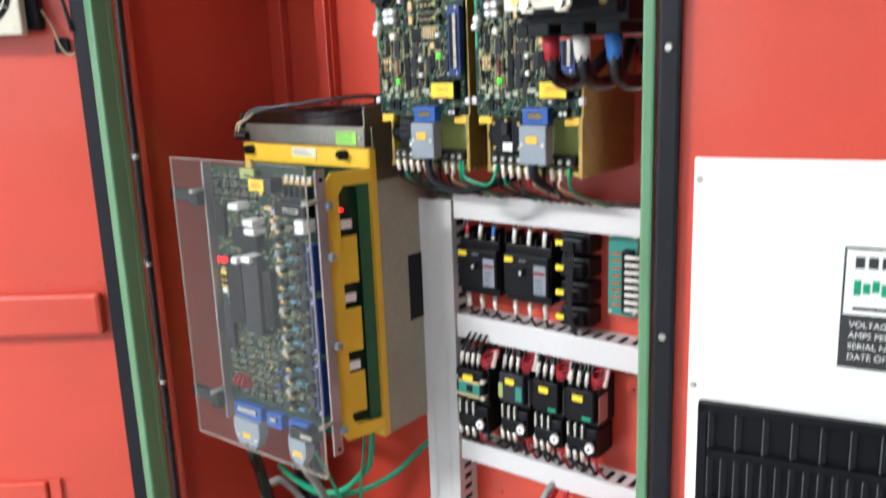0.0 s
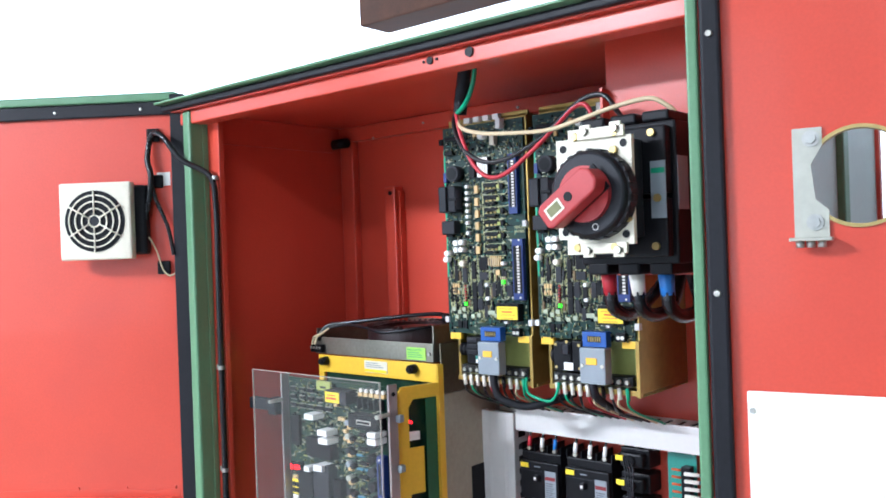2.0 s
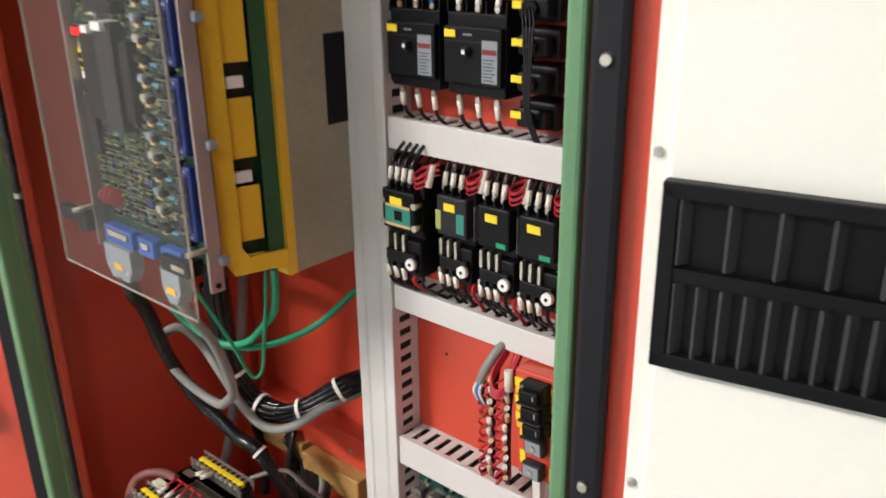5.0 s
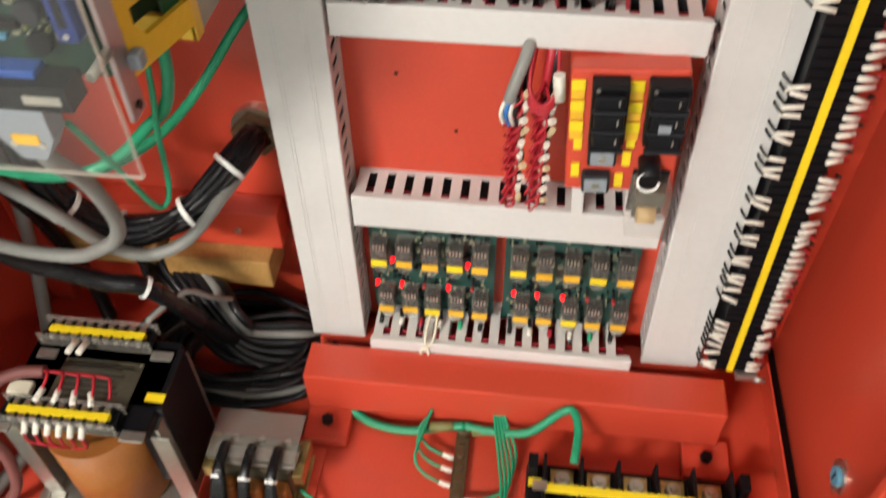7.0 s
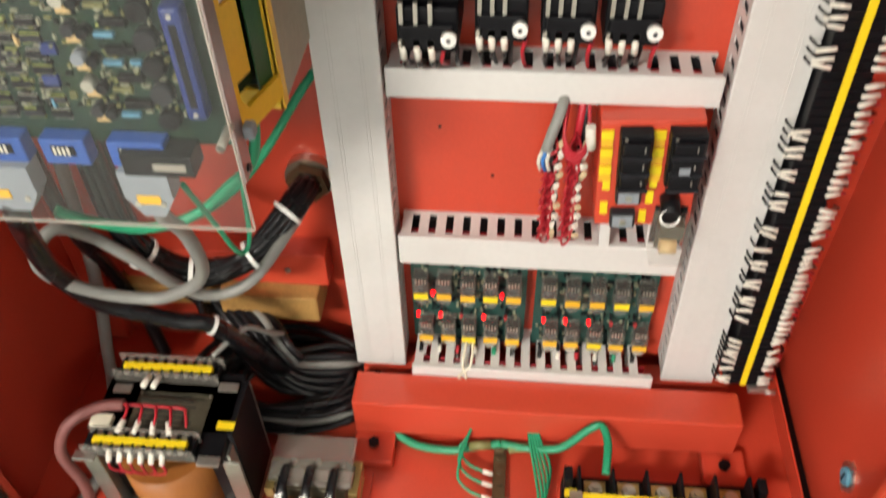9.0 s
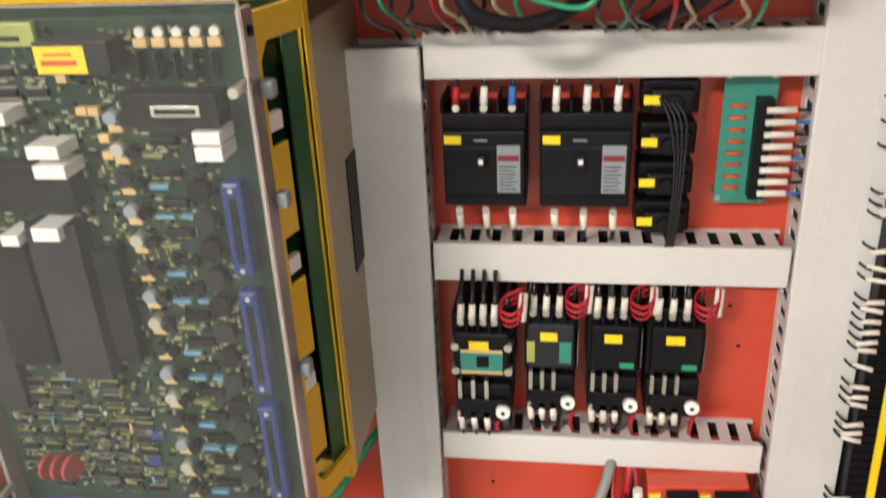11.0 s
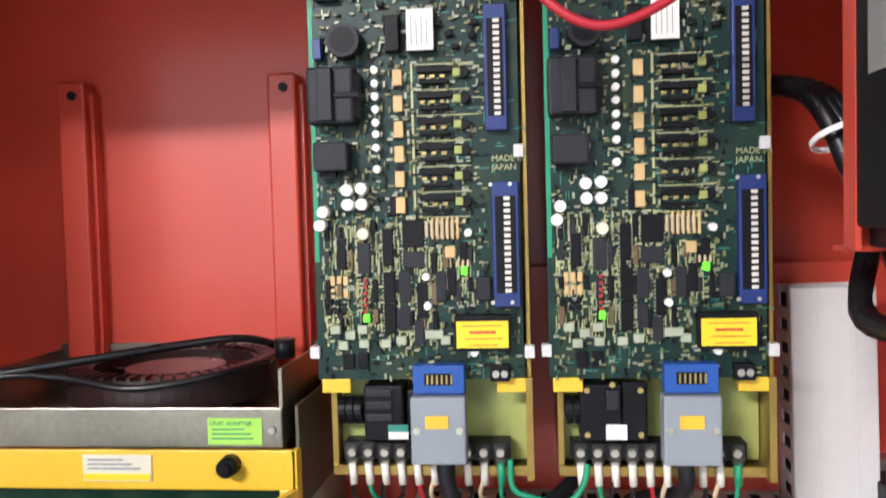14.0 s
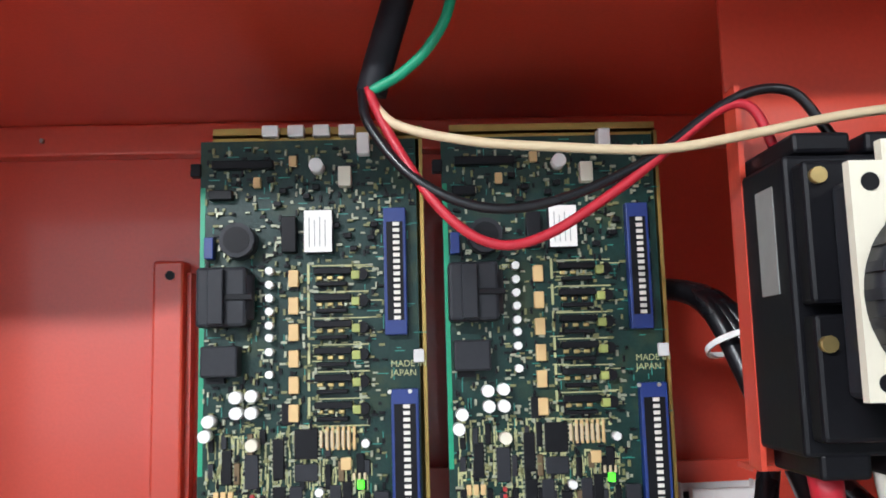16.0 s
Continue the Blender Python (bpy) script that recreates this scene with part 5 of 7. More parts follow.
part("terminal_bar", Shape().box(-1.148, -1.024, 1.030, 1.062, ZF + 0.086, ZF + 0.092, 0.001), DARKSTEEL, t2)
for k in range(3):
    cx = -1.122 + 0.036 * k
    part("winding", Shape().box(cx - 0.0145, cx + 0.0145, 1.000, 1.021, ZF + 0.016, ZF + 0.066, 0.005), COPPER, t2)
    part("terminal", Shape().box(cx - 0.003, cx + 0.026, 1.022, 1.048, ZF + 0.0925, ZF + 0.0975, 0.001), ZINC, t2)
    part("terminal_screw", Shape().cyl((cx + 0.008, 1.060, ZF + 0.092), (cx + 0.008, 1.060, ZF + 0.0990), 0.0045, seg=10), BRUSHED, t2)
    part("lead_tie", Shape().ring((cx - 0.001, 1.000, ZF + 0.094), (0, 1, 0.5), 0.0088, 0.0070, 0.004, 14), WHITE, t2)
    for j in range(2 if k else 3):
        o = 0.013 * (j - 0.5)
        lead([(cx, 1.045, ZF + 0.105), (cx, 1.018, ZF + 0.106), (cx - 0.001 + o * 0.3, 0.998, ZF + 0.092), (cx - 0.006 + o * 0.6 + 0.003 * k, 0.978, ZF + 0.045), (cx - 0.012 + o + 0.008 * k, 0.945, ZF + 0.012), (cx - 0.010 + o * 0.8 + 0.008 * k, 0.912, ZF + 0.010)], 0.0064, CABLE, t2, "lead")
for ex in (-1.154, -1.030):
    part("end_band", Shape().box(ex, ex + 0.014, 1.020, 1.075, ZF + 0.056, ZF + 0.080, 0.001), BRASS, t2)
move(t2, 0.012, -0.024)

# ---- the two servo amplifiers ----
def board_parts(amp, x0, dot_shift=0.0):
    """The tall green board: x0 is its left edge, the top edge lies at 1.86."""
    YB_ = 1.115
    U, V = 0.000493, 0.000505

    def X(px):
        return x0 + (px - 512) * U

    def Z(py):
        return 1.860 - (py - 5) * V

    board = part("circuit_board", Shape().box(x0, x0 + 0.184, YB_, YB_ + 0.002, 1.474, 1.860), PCB_LIGHT, amp)

    def block(name, px0, px1, py0, py1, d, material, label="", bevel=0.0008, parent=board):
        return part(name, Shape().box(X(px0), X(px1), YB_ - d, YB_ - 0.0003, Z(py1), Z(py0), bevel), material, parent, label)

    def can(name, px, py, r, d, material, parent=board):
        return part(name, Shape().cyl((X(px), YB_, Z(py)), (X(px), YB_ - d, Z(py)), r, r * 0.96, seg=14), material, parent)

    for a, b, c, d in ((828, 866, 128, 340), (836, 882, 428, 642)):
        s = block("blue_connector", a, b, c, d, 0.010, BLUE, "long blue edge connector")
        n = 16
        for k in range(n):
            zc = c + 28 + (d - c - 56) * k / (n - 1)
            part("contact", Shape().box(X((a + b) / 2 - 3), X((a + b) / 2 + 8), YB_ - 0.0106, YB_ - 0.010, Z(zc + 3.0), Z(zc - 3.0)), FERRULE, s)
    for a, b, c, d in ((828, 866, 128, 340), (836, 882, 428, 642)):
        part("contact_well", Shape().box(X(a + 5), X(b - 5), YB_ - 0.0103, YB_ - 0.0099, Z(d - 24), Z(c + 24)), BLACK, board)
    lab = block("white_label", 693, 742, 130, 202, 0.012, CHARCOAL, "white printed chip label")
    part("label_face", Shape().box(X(694), X(741), YB_ - 0.0126, YB_ - 0.012, Z(201), Z(131)), PAPER, lab)
    for k in range(4):
        part("print_line", Shape().box(X(702 + 9 * k), X(703.2 + 9 * k), YB_ - 0.0130, YB_ - 0.0126, Z(192), Z(142 + 6 * (k % 2))), GREYCABLE, lab)
    can("coil_can", 583, 180, 0.0152, 0.020, CHARCOAL)
    can("coil_can_top", 583, 180, 0.0115, 0.0206, BLACK)
    block("blue_trimmer", 524, 540, 172, 208, 0.010, BLUE)
    block("relay", 655, 680, 140, 200, 0.012, BLACK)
    t = block("board_transformer", 518, 602, 225, 322, 0.024, CHARCOAL, "dark square board transformer", 0.003)
    part("core", Shape().box(X(540), X(566), YB_ - 0.030, YB_ - 0.024, Z(318), Z(229), 0.001), CHARCOAL, t)
    part("bobbin", Shape().cyl((X(590), YB_ - 0.013, Z(310)), (X(590), YB_ - 0.013, Z(238)), 0.0105, seg=18), CHARCOAL, t)
    part("cross_rib", Shape().box(X(566), X(612), YB_ - 0.0262, YB_ - 0.0235, Z(279), Z(270), 0.0005), BLACK, t)
    t = block("board_transformer", 524, 586, 352, 402, 0.020, CHARCOAL, "dark square board transformer", 0.002)
    part("foot", Shape().box(X(530), X(560), YB_ - 0.010, YB_ - 0.0003, Z(412), Z(400)), BLACK, t)
    for py in (230, 253, 275, 297, 320, 340, 363, 400):
        can("white_capacitor", 634, py, 0.0034, 0.011, WHITE)
    for py in (243, 288, 332, 375, 418, 463):
        block("tan_capacitor", 665, 682, py - 14, py + 14, 0.006, TAN)
    for k in range(6):
        py = 238 + 44 * k
        block("black_resistor", 708, 772, py - 12, py - 1, 0.007, BLACK)
        block("power_transistor", 712, 765, py + 12, py + 19, 0.009, BLACK)
        block("film_capacitor", 772, 786, py - 6, py + 8, 0.009, PCB_PALE)
        can("pot", 790, py, 0.0052, 0.008, BLACK)
        for j in range(3):
            block("diode", 712 + 18 * j, 722 + 18 * j, py + 1, py + 8, 0.003, BRASS)
    for px, py in ((580, 435), (606, 433), (581, 460), (606, 460), (536, 472), (530, 495), (607, 511)):
        can("capacitor_can", px, py + dot_shift, 0.0052, 0.016, WHITE if py != 511 else CREAM)
    for px, py in ((716, 588), (718, 638), (793, 513), (799, 720)):
        can("white_capacitor", px, py, 0.0035, 0.012, WHITE)
    can("white_capacitor", 715, 55, 0.0062, 0.016, WHITE)
    block("white_block", 752, 774, 56, 90, 0.012, CREAM)
    block("white_block", 785, 806, 0, 36, 0.014, WHITE)
    block("black_strip", 535, 640, 42, 56, 0.009, BLACK)
    block("black_strip", 530, 570, 92, 108, 0.009, BLACK)
    block("tan_capacitor", 605, 618, 70, 88, 0.006, TAN)
    block("tan_capacitor", 666, 680, 34, 52, 0.006, TAN)
    # dual in-line chips
    random.seed(int(abs(x0) * 1000))
    for px0, px1, py0, py1 in ((556, 568, 520, 572), (594, 612, 528, 580), (640, 654, 505, 565), (676, 692, 490, 535), (694, 710, 490, 535), (640, 656, 580, 632),
                               (640, 656, 636, 685), (668, 684, 580, 630), (700, 714, 600, 660), (676, 692, 545, 570), (694, 710, 545, 570), (734, 748, 580, 630),
                               (755, 766, 575, 620), (668, 682, 640, 680), (694, 706, 665, 705), (655, 668, 448, 480)):
        c = block("chip", px0 - 2, px1 + 3, py0 - 1, py1 + 2, 0.0042, BLACK if (px0 + py0) % 3 else CHARCOAL)
        legs = Shape()
        for k in range(int((py1 - py0) / 7)):
            zz = Z(py0 + 4 + 7 * k)
            legs.box(X(px0 - 5), X(px1 + 6), YB_ - 0.0022, YB_ - 0.0004, zz - 0.0008, zz + 0.0008)
        tagged(part("legs", legs, SOLDER, c), kind="stuff")
    for k in range(6):
        block("resistor", 726 + 9 * k, 731 + 9 * k, 486, 524, 0.004, TAN)
        block("red_lamp", 601, 608, 590 + 11 * k, 597 + 11 * k, 0.005, HANDLE_RED)
        block("resistor", 540 + 12 * (k % 3), 549 + 12 * (k % 3), 585 + 22 * (k // 3), 602 + 22 * (k // 3), 0.003, TAN)
        block("diode", 533 + 14 * (k % 3), 543 + 14 * (k % 3), 628 + 14 * (k // 3), 638 + 14 * (k // 3), 0.003, BLACK)
    block("tan_chip", 750, 768, 536, 556, 0.004, TAN)
    block("tan_chip", 776, 790, 530, 570, 0.004, BLACK)
    block("green_lamp", 778, 789, 573, 586, 0.006, LED_GREEN)
    block("green_lamp", 600, 611, 653, 666, 0.006, LED_GREEN)
    for px, py in ((548, 680), (575, 690), (598, 680), (600, 705), (562, 708), (668, 700), (735, 690), (748, 700), (640, 705), (720, 690)):
        block("jumper", px - 9, px + 9, py - 8, py + 7, 0.006, JUMPER)
    block("socket", 560, 580, 722, 750, 0.003, BLACK)
    block("socket", 586, 606, 722, 750, 0.003, BLACK)
    block("socket", 805, 830, 590, 630, 0.008, CHARCOAL)
    yl = block("module", 766, 864, 655, 716, 0.016, BLACK)
    yl2 = part("yellow_label", Shape().box(X(769), X(860), YB_ - 0.0168, YB_ - 0.016, Z(710), Z(664)), LABEL, yl, "yellow printed label")
    for k, (a, b, h) in enumerate(((780, 848, 2), (792, 838, 6), (784, 850, 2), (790, 842, 2))):
        zz = Z(672 + 11 * k)
        part("print_line", Shape().box(X(a), X(b), YB_ - 0.0172, YB_ - 0.0168, zz - h * 0.0002, zz + h * 0.0002), RUST, yl2)
    bt = block("screw_terminal", 826, 860, 742, 770, 0.012, BLACK)
    for px in (836, 851):
        part("screw", Shape().cyl((X(px), YB_ - 0.012, Z(757)), (X(px), YB_ - 0.0128, Z(757)), 0.0032, seg=10), BRUSHED, bt)
    # smaller chips fill the lower half between the listed ones
    fill = Shape()
    for col in range(13):
        for row in range(4):
            px, py = 531 + col * 21.5, 488 + row * 52 + 6 * (col % 2)
            if px > 730 and (row == 0 or py > 600):
                continue
            if random.random() < 0.72:
                ch_ = block("small_chip", px, px + 10, py, py + random.choice((24, 34, 40)), 0.0036, (BLACK, CHARCOAL, BLACK, BRONZE)[(col + row) % 4])
            for k in range(random.choice((5, 6, 7))):
                lx = px - 6 + 20 * random.random()
                ly = py + random.uniform(-4, 20)
                fill.box(X(lx), X(lx + 1.6), YB_ - 0.0010, YB_ - 0.0003, Z(ly + random.uniform(14, 34)), Z(ly))
    for k in range(34):
        px, py = random.uniform(690, 800), 214 + 44 * (k % 6) + random.uniform(0, 34)
        fill.box(X(px), X(px + random.uniform(10, 30)), YB_ - 0.0010, YB_ - 0.0003, Z(py + 1.5), Z(py))
    tagged(part("circuit_trace", fill, SILK, board, "fine yellowish printed tracks"), kind="stuff")
    for k in range(9):
        block("axial_resistor", 716 + 9 * (k % 9), 721 + 9 * (k % 9), 492 if k < 6 else 560, 520 if k < 6 else 572, 0.0045, WHITEWIRE)
    for px, py in ((628, 70), (650, 90), (690, 100), (740, 150), (760, 168), (770, 190), (640, 112), (706, 84), (806, 150), (800, 172)):
        block("small_transistor", px, px + 13, py, py + 9, 0.007, BLACK)
    for px in (838, 872):
        for py in (432, 634):
            part("connector_screw", Shape().cyl((X(px - 4), YB_ - 0.010, Z(py)), (X(px - 4), YB_ - 0.0112, Z(py)), 0.0018, seg=8), BRUSHED, board)
    # fine solder dust: small parts scattered over the free areas
    tiny_a, tiny_b, tiny_c = Shape(), Shape(), Shape()
    for k in range(1500):
        px, py = random.uniform(520, 878), random.uniform(15, 765)
        if (824 < px < 884 and 124 < py < 644) or (764 < px < 866 and 650 < py < 718) or (690 < px < 745 and 126 < py < 205):
            continue
        s = (tiny_a, tiny_b, tiny_c)[k % 3]
        w, h = random.choice(((8, 3), (3, 8), (5, 5), (10, 4), (4, 10)))
        s.box(X(px), X(px + w), YB_ - random.uniform(0.0015, 0.004), YB_ - 0.0003, Z(py + h), Z(py))
    # printed outlines and rows of small parts between the chips
    silk = Shape()
    for row in range(17):
        for col in range(14):
            px, py = 530 + col * 19 + random.uniform(-2, 2), 482 + row * 13.5 + random.uniform(-2, 2)
            if (px > 720 and (py > 640 or py < 525)) or random.random() < 0.22:
                continue
            silk.box(X(px), X(px + 3), YB_ - 0.0012, YB_ - 0.0003, Z(py + 11), Z(py))
            if random.random() < 0.55:
                silk.box(X(px + 4), X(px + random.uniform(7, 13)), YB_ - 0.0012, YB_ - 0.0003, Z(py + 3.5), Z(py))
    for k in range(7):
        py = 218 + 44 * k
        silk.box(X(696), X(700), YB_ - 0.0014, YB_ - 0.0003, Z(py + 34), Z(py))
        silk.box(X(704), X(800), YB_ - 0.0012, YB_ - 0.0003, Z(py + 4.5), Z(py + 2.5))
        for j in range(6):
            silk.box(X(708 + 15 * j), X(713 + 15 * j), YB_ - 0.0035, YB_ - 0.0003, Z(py + 14), Z(py + 8))
        silk.box(X(612), X(622), YB_ - 0.0012, YB_ - 0.0003, Z(py + 10), Z(py + 8))
    tagged(part("silkscreen", silk, SILK, board, "pale yellow printed outlines"), kind="stuff")
    for k, word in enumerate(("MADE IN", "JAPAN")):
        c = bpy.data.curves.new("lettering", "FONT")
        c.body, c.size, c.extrude = word, 0.0075, 0.0001
        tmp = bpy.data.objects.new("lettering", c)
        me = bpy.data.meshes.new_from_object(tmp)
        bpy.data.objects.remove(tmp)
        w = Shape()
        w.bm.from_mesh(me)
        w.bm.transform(pose(X(836), YB_ - 0.0006, Z(392 + 15 * k), 90, 0, 0))
        part("lettering", w, SILK, board)
    tagged(part("component_scatter", tiny_a, BLACK, board, "tiny black board components"), kind="stuff")
    tagged(part("component_scatter", tiny_b, OLIVE, board, "tiny olive board components"), kind="stuff")
    tagged(part("component_scatter", tiny_c, SOLDER, board, "tiny pale solder joints"), kind="stuff")
    tracks = Shape()
    for k in range(260):
        px, py = random.uniform(518, 880), random.uniform(10, 765)
        if random.random() < 0.6:
            tracks.box(X(px), X(px + random.uniform(8, 24)), YB_ - 0.0006, YB_ - 0.0001, Z(py + 1.6), Z(py))
        else:
            tracks.box(X(px), X(px + 1.6), YB_ - 0.0006, YB_ - 0.0001, Z(py + random.uniform(8, 24)), Z(py))
    tagged(part("track_print", tracks, TEAL, board, "pale printed tracks"), kind="stuff")
    part("track_border", Shape().box(X(513), X(521), YB_ - 0.0006, YB_ - 0.0001, Z(560), Z(85)), EARTH, board)
    for px, py in ((884, 375), (508, 720), (896, 722), (505, 55)):
        part("clip", Shape().box(X(px - 9), X(px + 9), YB_ - 0.004, YB_ + 0.006, Z(py + 11), Z(py - 11), 0.001), DUCT if py > 100 else BLACK, board)


def servo_amp(x0, hood_px, contactor_style, label):
    a = thing("servo_amplifier", x0 + 0.09, PY, 1.38, label, "servo amplifier", "servo amplifiers")
    cx0, cx1 = x0 + 0.008, x0 + 0.190
    chassis = Shape().box(cx0, cx1, PY - 0.005, PY - 0.001, 1.384, 1.868)
    wall_r = Shape().box(cx1 - 0.003, cx1, 1.118, PY - 0.005, 1.389, 1.8645)
    wall_l = Shape().box(cx0, cx0 + 0.003, 1.14, PY - 0.005, 1.389, 1.8645)
    chassis.box(cx0, cx1, 1.124, PY - 0.005, 1.865, 1.868).box(cx0, cx1, 1.124, 1.128, 1.862, 1.874)
    chassis.box(cx0, cx1, 1.130, PY - 0.005, 1.384, 1.388)
    part("chassis", chassis, GOLD, a, "gold passivated steel chassis")
    part("side_wall", wall_r, GOLD, a)
    part("side_wall", wall_l, GOLD, a)
    part("heat_sink", Shape().box(cx0 + 0.008, cx1 - 0.008, 1.16, PY - 0.006, 1.48, 1.85, 0.002), CHARCOAL, a)
    part("power_board", Shape().box(cx0 + 0.004, cx1 - 0.004, 1.152, 1.154, 1.392, 1.490), PCB_PALE, a)
    for tx in (x0 + 0.003, cx1 - 0.030):
        part("mounting_tab", Shape().box(tx, tx + 0.026, 1.114, 1.122, 1.462, 1.4745, 0.001), YELLOW, a)
    for k in range(4):
        if contactor_style == "first":
            part("white_block", Shape().box(x0 + 0.052 + k * 0.022, x0 + 0.066 + k * 0.022, 1.114, 1.132, 1.864, 1.874, 0.001), WHITE, a)
    part("edge", Shape().box(cx0 - 0.001, cx0 + 0.004, 1.132, 1.142, 1.384, 1.475).box(cx1 - 0.005, cx1 + 0.001, 1.112, 1.122, 1.384, 1.475).box(cx0, cx1, 1.128, 1.132, 1.3835, 1.392), GOLD, a)
    # relay, choke and terminal row under the board
    rx = x0 + 0.048 if contactor_style == "first" else x0 + 0.034
    r = part("power_relay", Shape().box(rx - 0.008, rx + 0.028, 1.116, 1.151, 1.418, 1.468, 0.002), BLACK, a)
    part("relay_side", Shape().box(rx + 0.0285, rx + 0.046, 1.126, 1.151, 1.424, 1.462, 0.002), CHARCOAL, r)
    part("relay_label", Shape().box(rx + 0.014, rx + 0.032, 1.1145, 1.1155, 1.420, 1.433), PAPER, r)
    if contactor_style == "second":
        part("contact_block", Shape().box(rx + 0.0285, rx + 0.050, 1.117, 1.1258, 1.418, 1.470, 0.002), BLACK, r)
        part("plunger", Shape().box(rx + 0.014, rx + 0.026, 1.1100, 1.1158, 1.446, 1.464, 0.002), CHARCOAL, r)
        for sx, sz in ((rx - 0.002, 1.463), (rx + 0.044, 1.463), (rx - 0.002, 1.424), (rx + 0.044, 1.424), (rx + 0.020, 1.468)):
            part("screw", Shape().cyl((sx, 1.1165, sz), (sx, 1.1145, sz), 0.0026, seg=10), BRASS, r)
    else:
        for k in range(3):
            part("moulded_step", Shape().box(rx - 0.006, rx + 0.018, 1.1135, 1.1165, 1.436 + 0.011 * k, 1.443 + 0.011 * k, 0.001), CHARCOAL, r)
    if contactor_style == "first":
        part("relay_label", Shape().box(rx + 0.014, rx + 0.032, 1.1140, 1.1145, 1.4268, 1.433), TEAL, r)
    for k in range(3):
        part("choke", Shape().ring((cx0 + 0.006 + 0.0075 * k, 1.137, 1.441), (1, 0, 0.08), 0.0125, 0.004, 0.0062, 18), BLACK, a)
    part("terminal_row", Shape().box(cx0 + 0.010, cx1 - 0.020, 1.128, 1.151, 1.398, 1.414, 0.001), BLACK, a)
    for k in range(10):
        tx = cx0 + 0.018 + k * 0.0150
        part("terminal_cover", Shape().box(tx - 0.0052, tx + 0.0052, 1.120, 1.1275, 1.396, 1.413, 0.0012), SMOKE, a)
        part("terminal_screw", Shape().cyl((tx, 1.1275, 1.405), (tx, 1.123, 1.405), 0.0036, seg=10), BRUSHED, a)
        colour = (FERRULE, EARTH, CABLE, FERRULE, REDWIRE, WHITEWIRE, CABLE, FERRULE, WHITEWIRE, EARTH)[k]
        part("marker_sleeve", Shape().cyl((tx, 1.124, 1.396), (tx + 0.001, 1.126, 1.376), 0.0036, seg=8), FERRULE if k % 3 else colour, a)
        lead([(tx, 1.125, 1.382), (tx + 0.004 * math.sin(k * 2.1), 1.13, 1.364), (tx + 0.012 * math.sin(k * 1.7), 1.165, 1.345), (tx + 0.01, 1.22, 1.325), (tx + 0.01, 1.25, 1.312)], 0.0022, colour if colour is not FERRULE else CABLE, a)
    # plug with a grey hood
    X = lambda px: x0 + (px - 512) * 0.000493
    hx0, hx1 = X(hood_px), X(hood_px + 97)
    plug = part("plug_socket", Shape().box(hx0 + 0.002, hx1 - 0.001, 1.098, 1.1147, 1.464, 1.489, 0.001), PLUGBLUE, a, "blue multi-pin plug socket")
    part("socket_face", Shape().box(hx0 + 0.012, hx1 - 0.011, 1.0972, 1.098, 1.472, 1.482), BLACK, plug)
    for k in range(6):
        part("pin", Shape().box(hx0 + 0.014 + k * 0.0042, hx0 + 0.0155 + k * 0.0042, 1.0965, 1.0972, 1.473, 1.481), BRASS, plug)
    hood = part("connector_hood", Shape().box(hx0, hx1, 1.090, 1.112, 1.404, 1.463, 0.002), GREYHOOD, a, "grey connector hood")
    part("yellow_tag", Shape().box(hx0 + 0.013, hx1 - 0.015, 1.0888, 1.0898, 1.436, 1.447), AMBER, hood)
    for sx in (hx0 + 0.0055, hx1 - 0.0055):
        part("screw", Shape().cyl((sx, 1.090, 1.434), (sx, 1.0885, 1.434), 0.0032, seg=10), BRUSHED, hood)
    board_parts(a, x0, 0.0)
    return a


servo_amp(-1.018, 686, "first", "servo amplifier with a tall green circuit board on a gold chassis")
servo_amp(-0.812, 702, "second", "servo amplifier with a tall green circuit board on a gold chassis")
cable("encoder_cable", [(-0.905, 1.10, 1.406), (-0.902, 1.098, 1.385), (-0.890, 1.10, 1.362), (-0.850, 1.115, 1.349), (-0.815, 1.135, 1.356), (-0.785, 1.18, 1.368)], 0.0072, RUBBER, "thick black encoder cable from the grey plug")
cable("encoder_cable", [(-0.700, 1.10, 1.406), (-0.698, 1.102, 1.385), (-0.700, 1.13, 1.368), (-0.715, 1.19, 1.345), (-0.73, 1.25, 1.32)], 0.0072, RUBBER, "thick black encoder cable from the grey plug")
cable("earth_lead", [(-0.848, 1.122, 1.40), (-0.846, 1.12, 1.375), (-0.828, 1.12, 1.366), (-0.80, 1.12, 1.362), (-0.785, 1.12, 1.376), (-0.780, 1.122, 1.396)], 0.0027, EARTH, "green earth lead between the amplifiers")

# ---- main switch ----
sw = thing("main_switch", -0.55, 1.0, 1.58, "black main isolator with a red rotary handle on a cream plate", "switch")
part("mounting_bracket", Shape().box(-0.603, X1 + 0.0145, 1.004, 1.008, 1.588, ZC - 0.001, 0.001).box(-0.603, -0.599, 0.985, 1.004, 1.588, 1.86).box(-0.603, X1 + 0.0145, 1.0, 1.03, 1.586, 1.590), RED, sw, "orange-red mounting bracket")
part("body", Shape().box(-0.602, -0.456, 0.918, 1.003, 1.604, 1.792, 0.003), BLACK, sw)
part("front_cover", Shape().box(-0.598, -0.462, 0.900, 0.9175, 1.614, 1.690, 0.003), BLACK, sw)
part("front_cover", Shape().box(-0.598, -0.462, 0.900, 0.9175, 1.696, 1.784, 0.003), BLACK, sw)
part("mechanism", Shape().box(-0.582, -0.494, 0.858, 0.901, 1.640, 1.768, 0.004), CHARCOAL, sw)
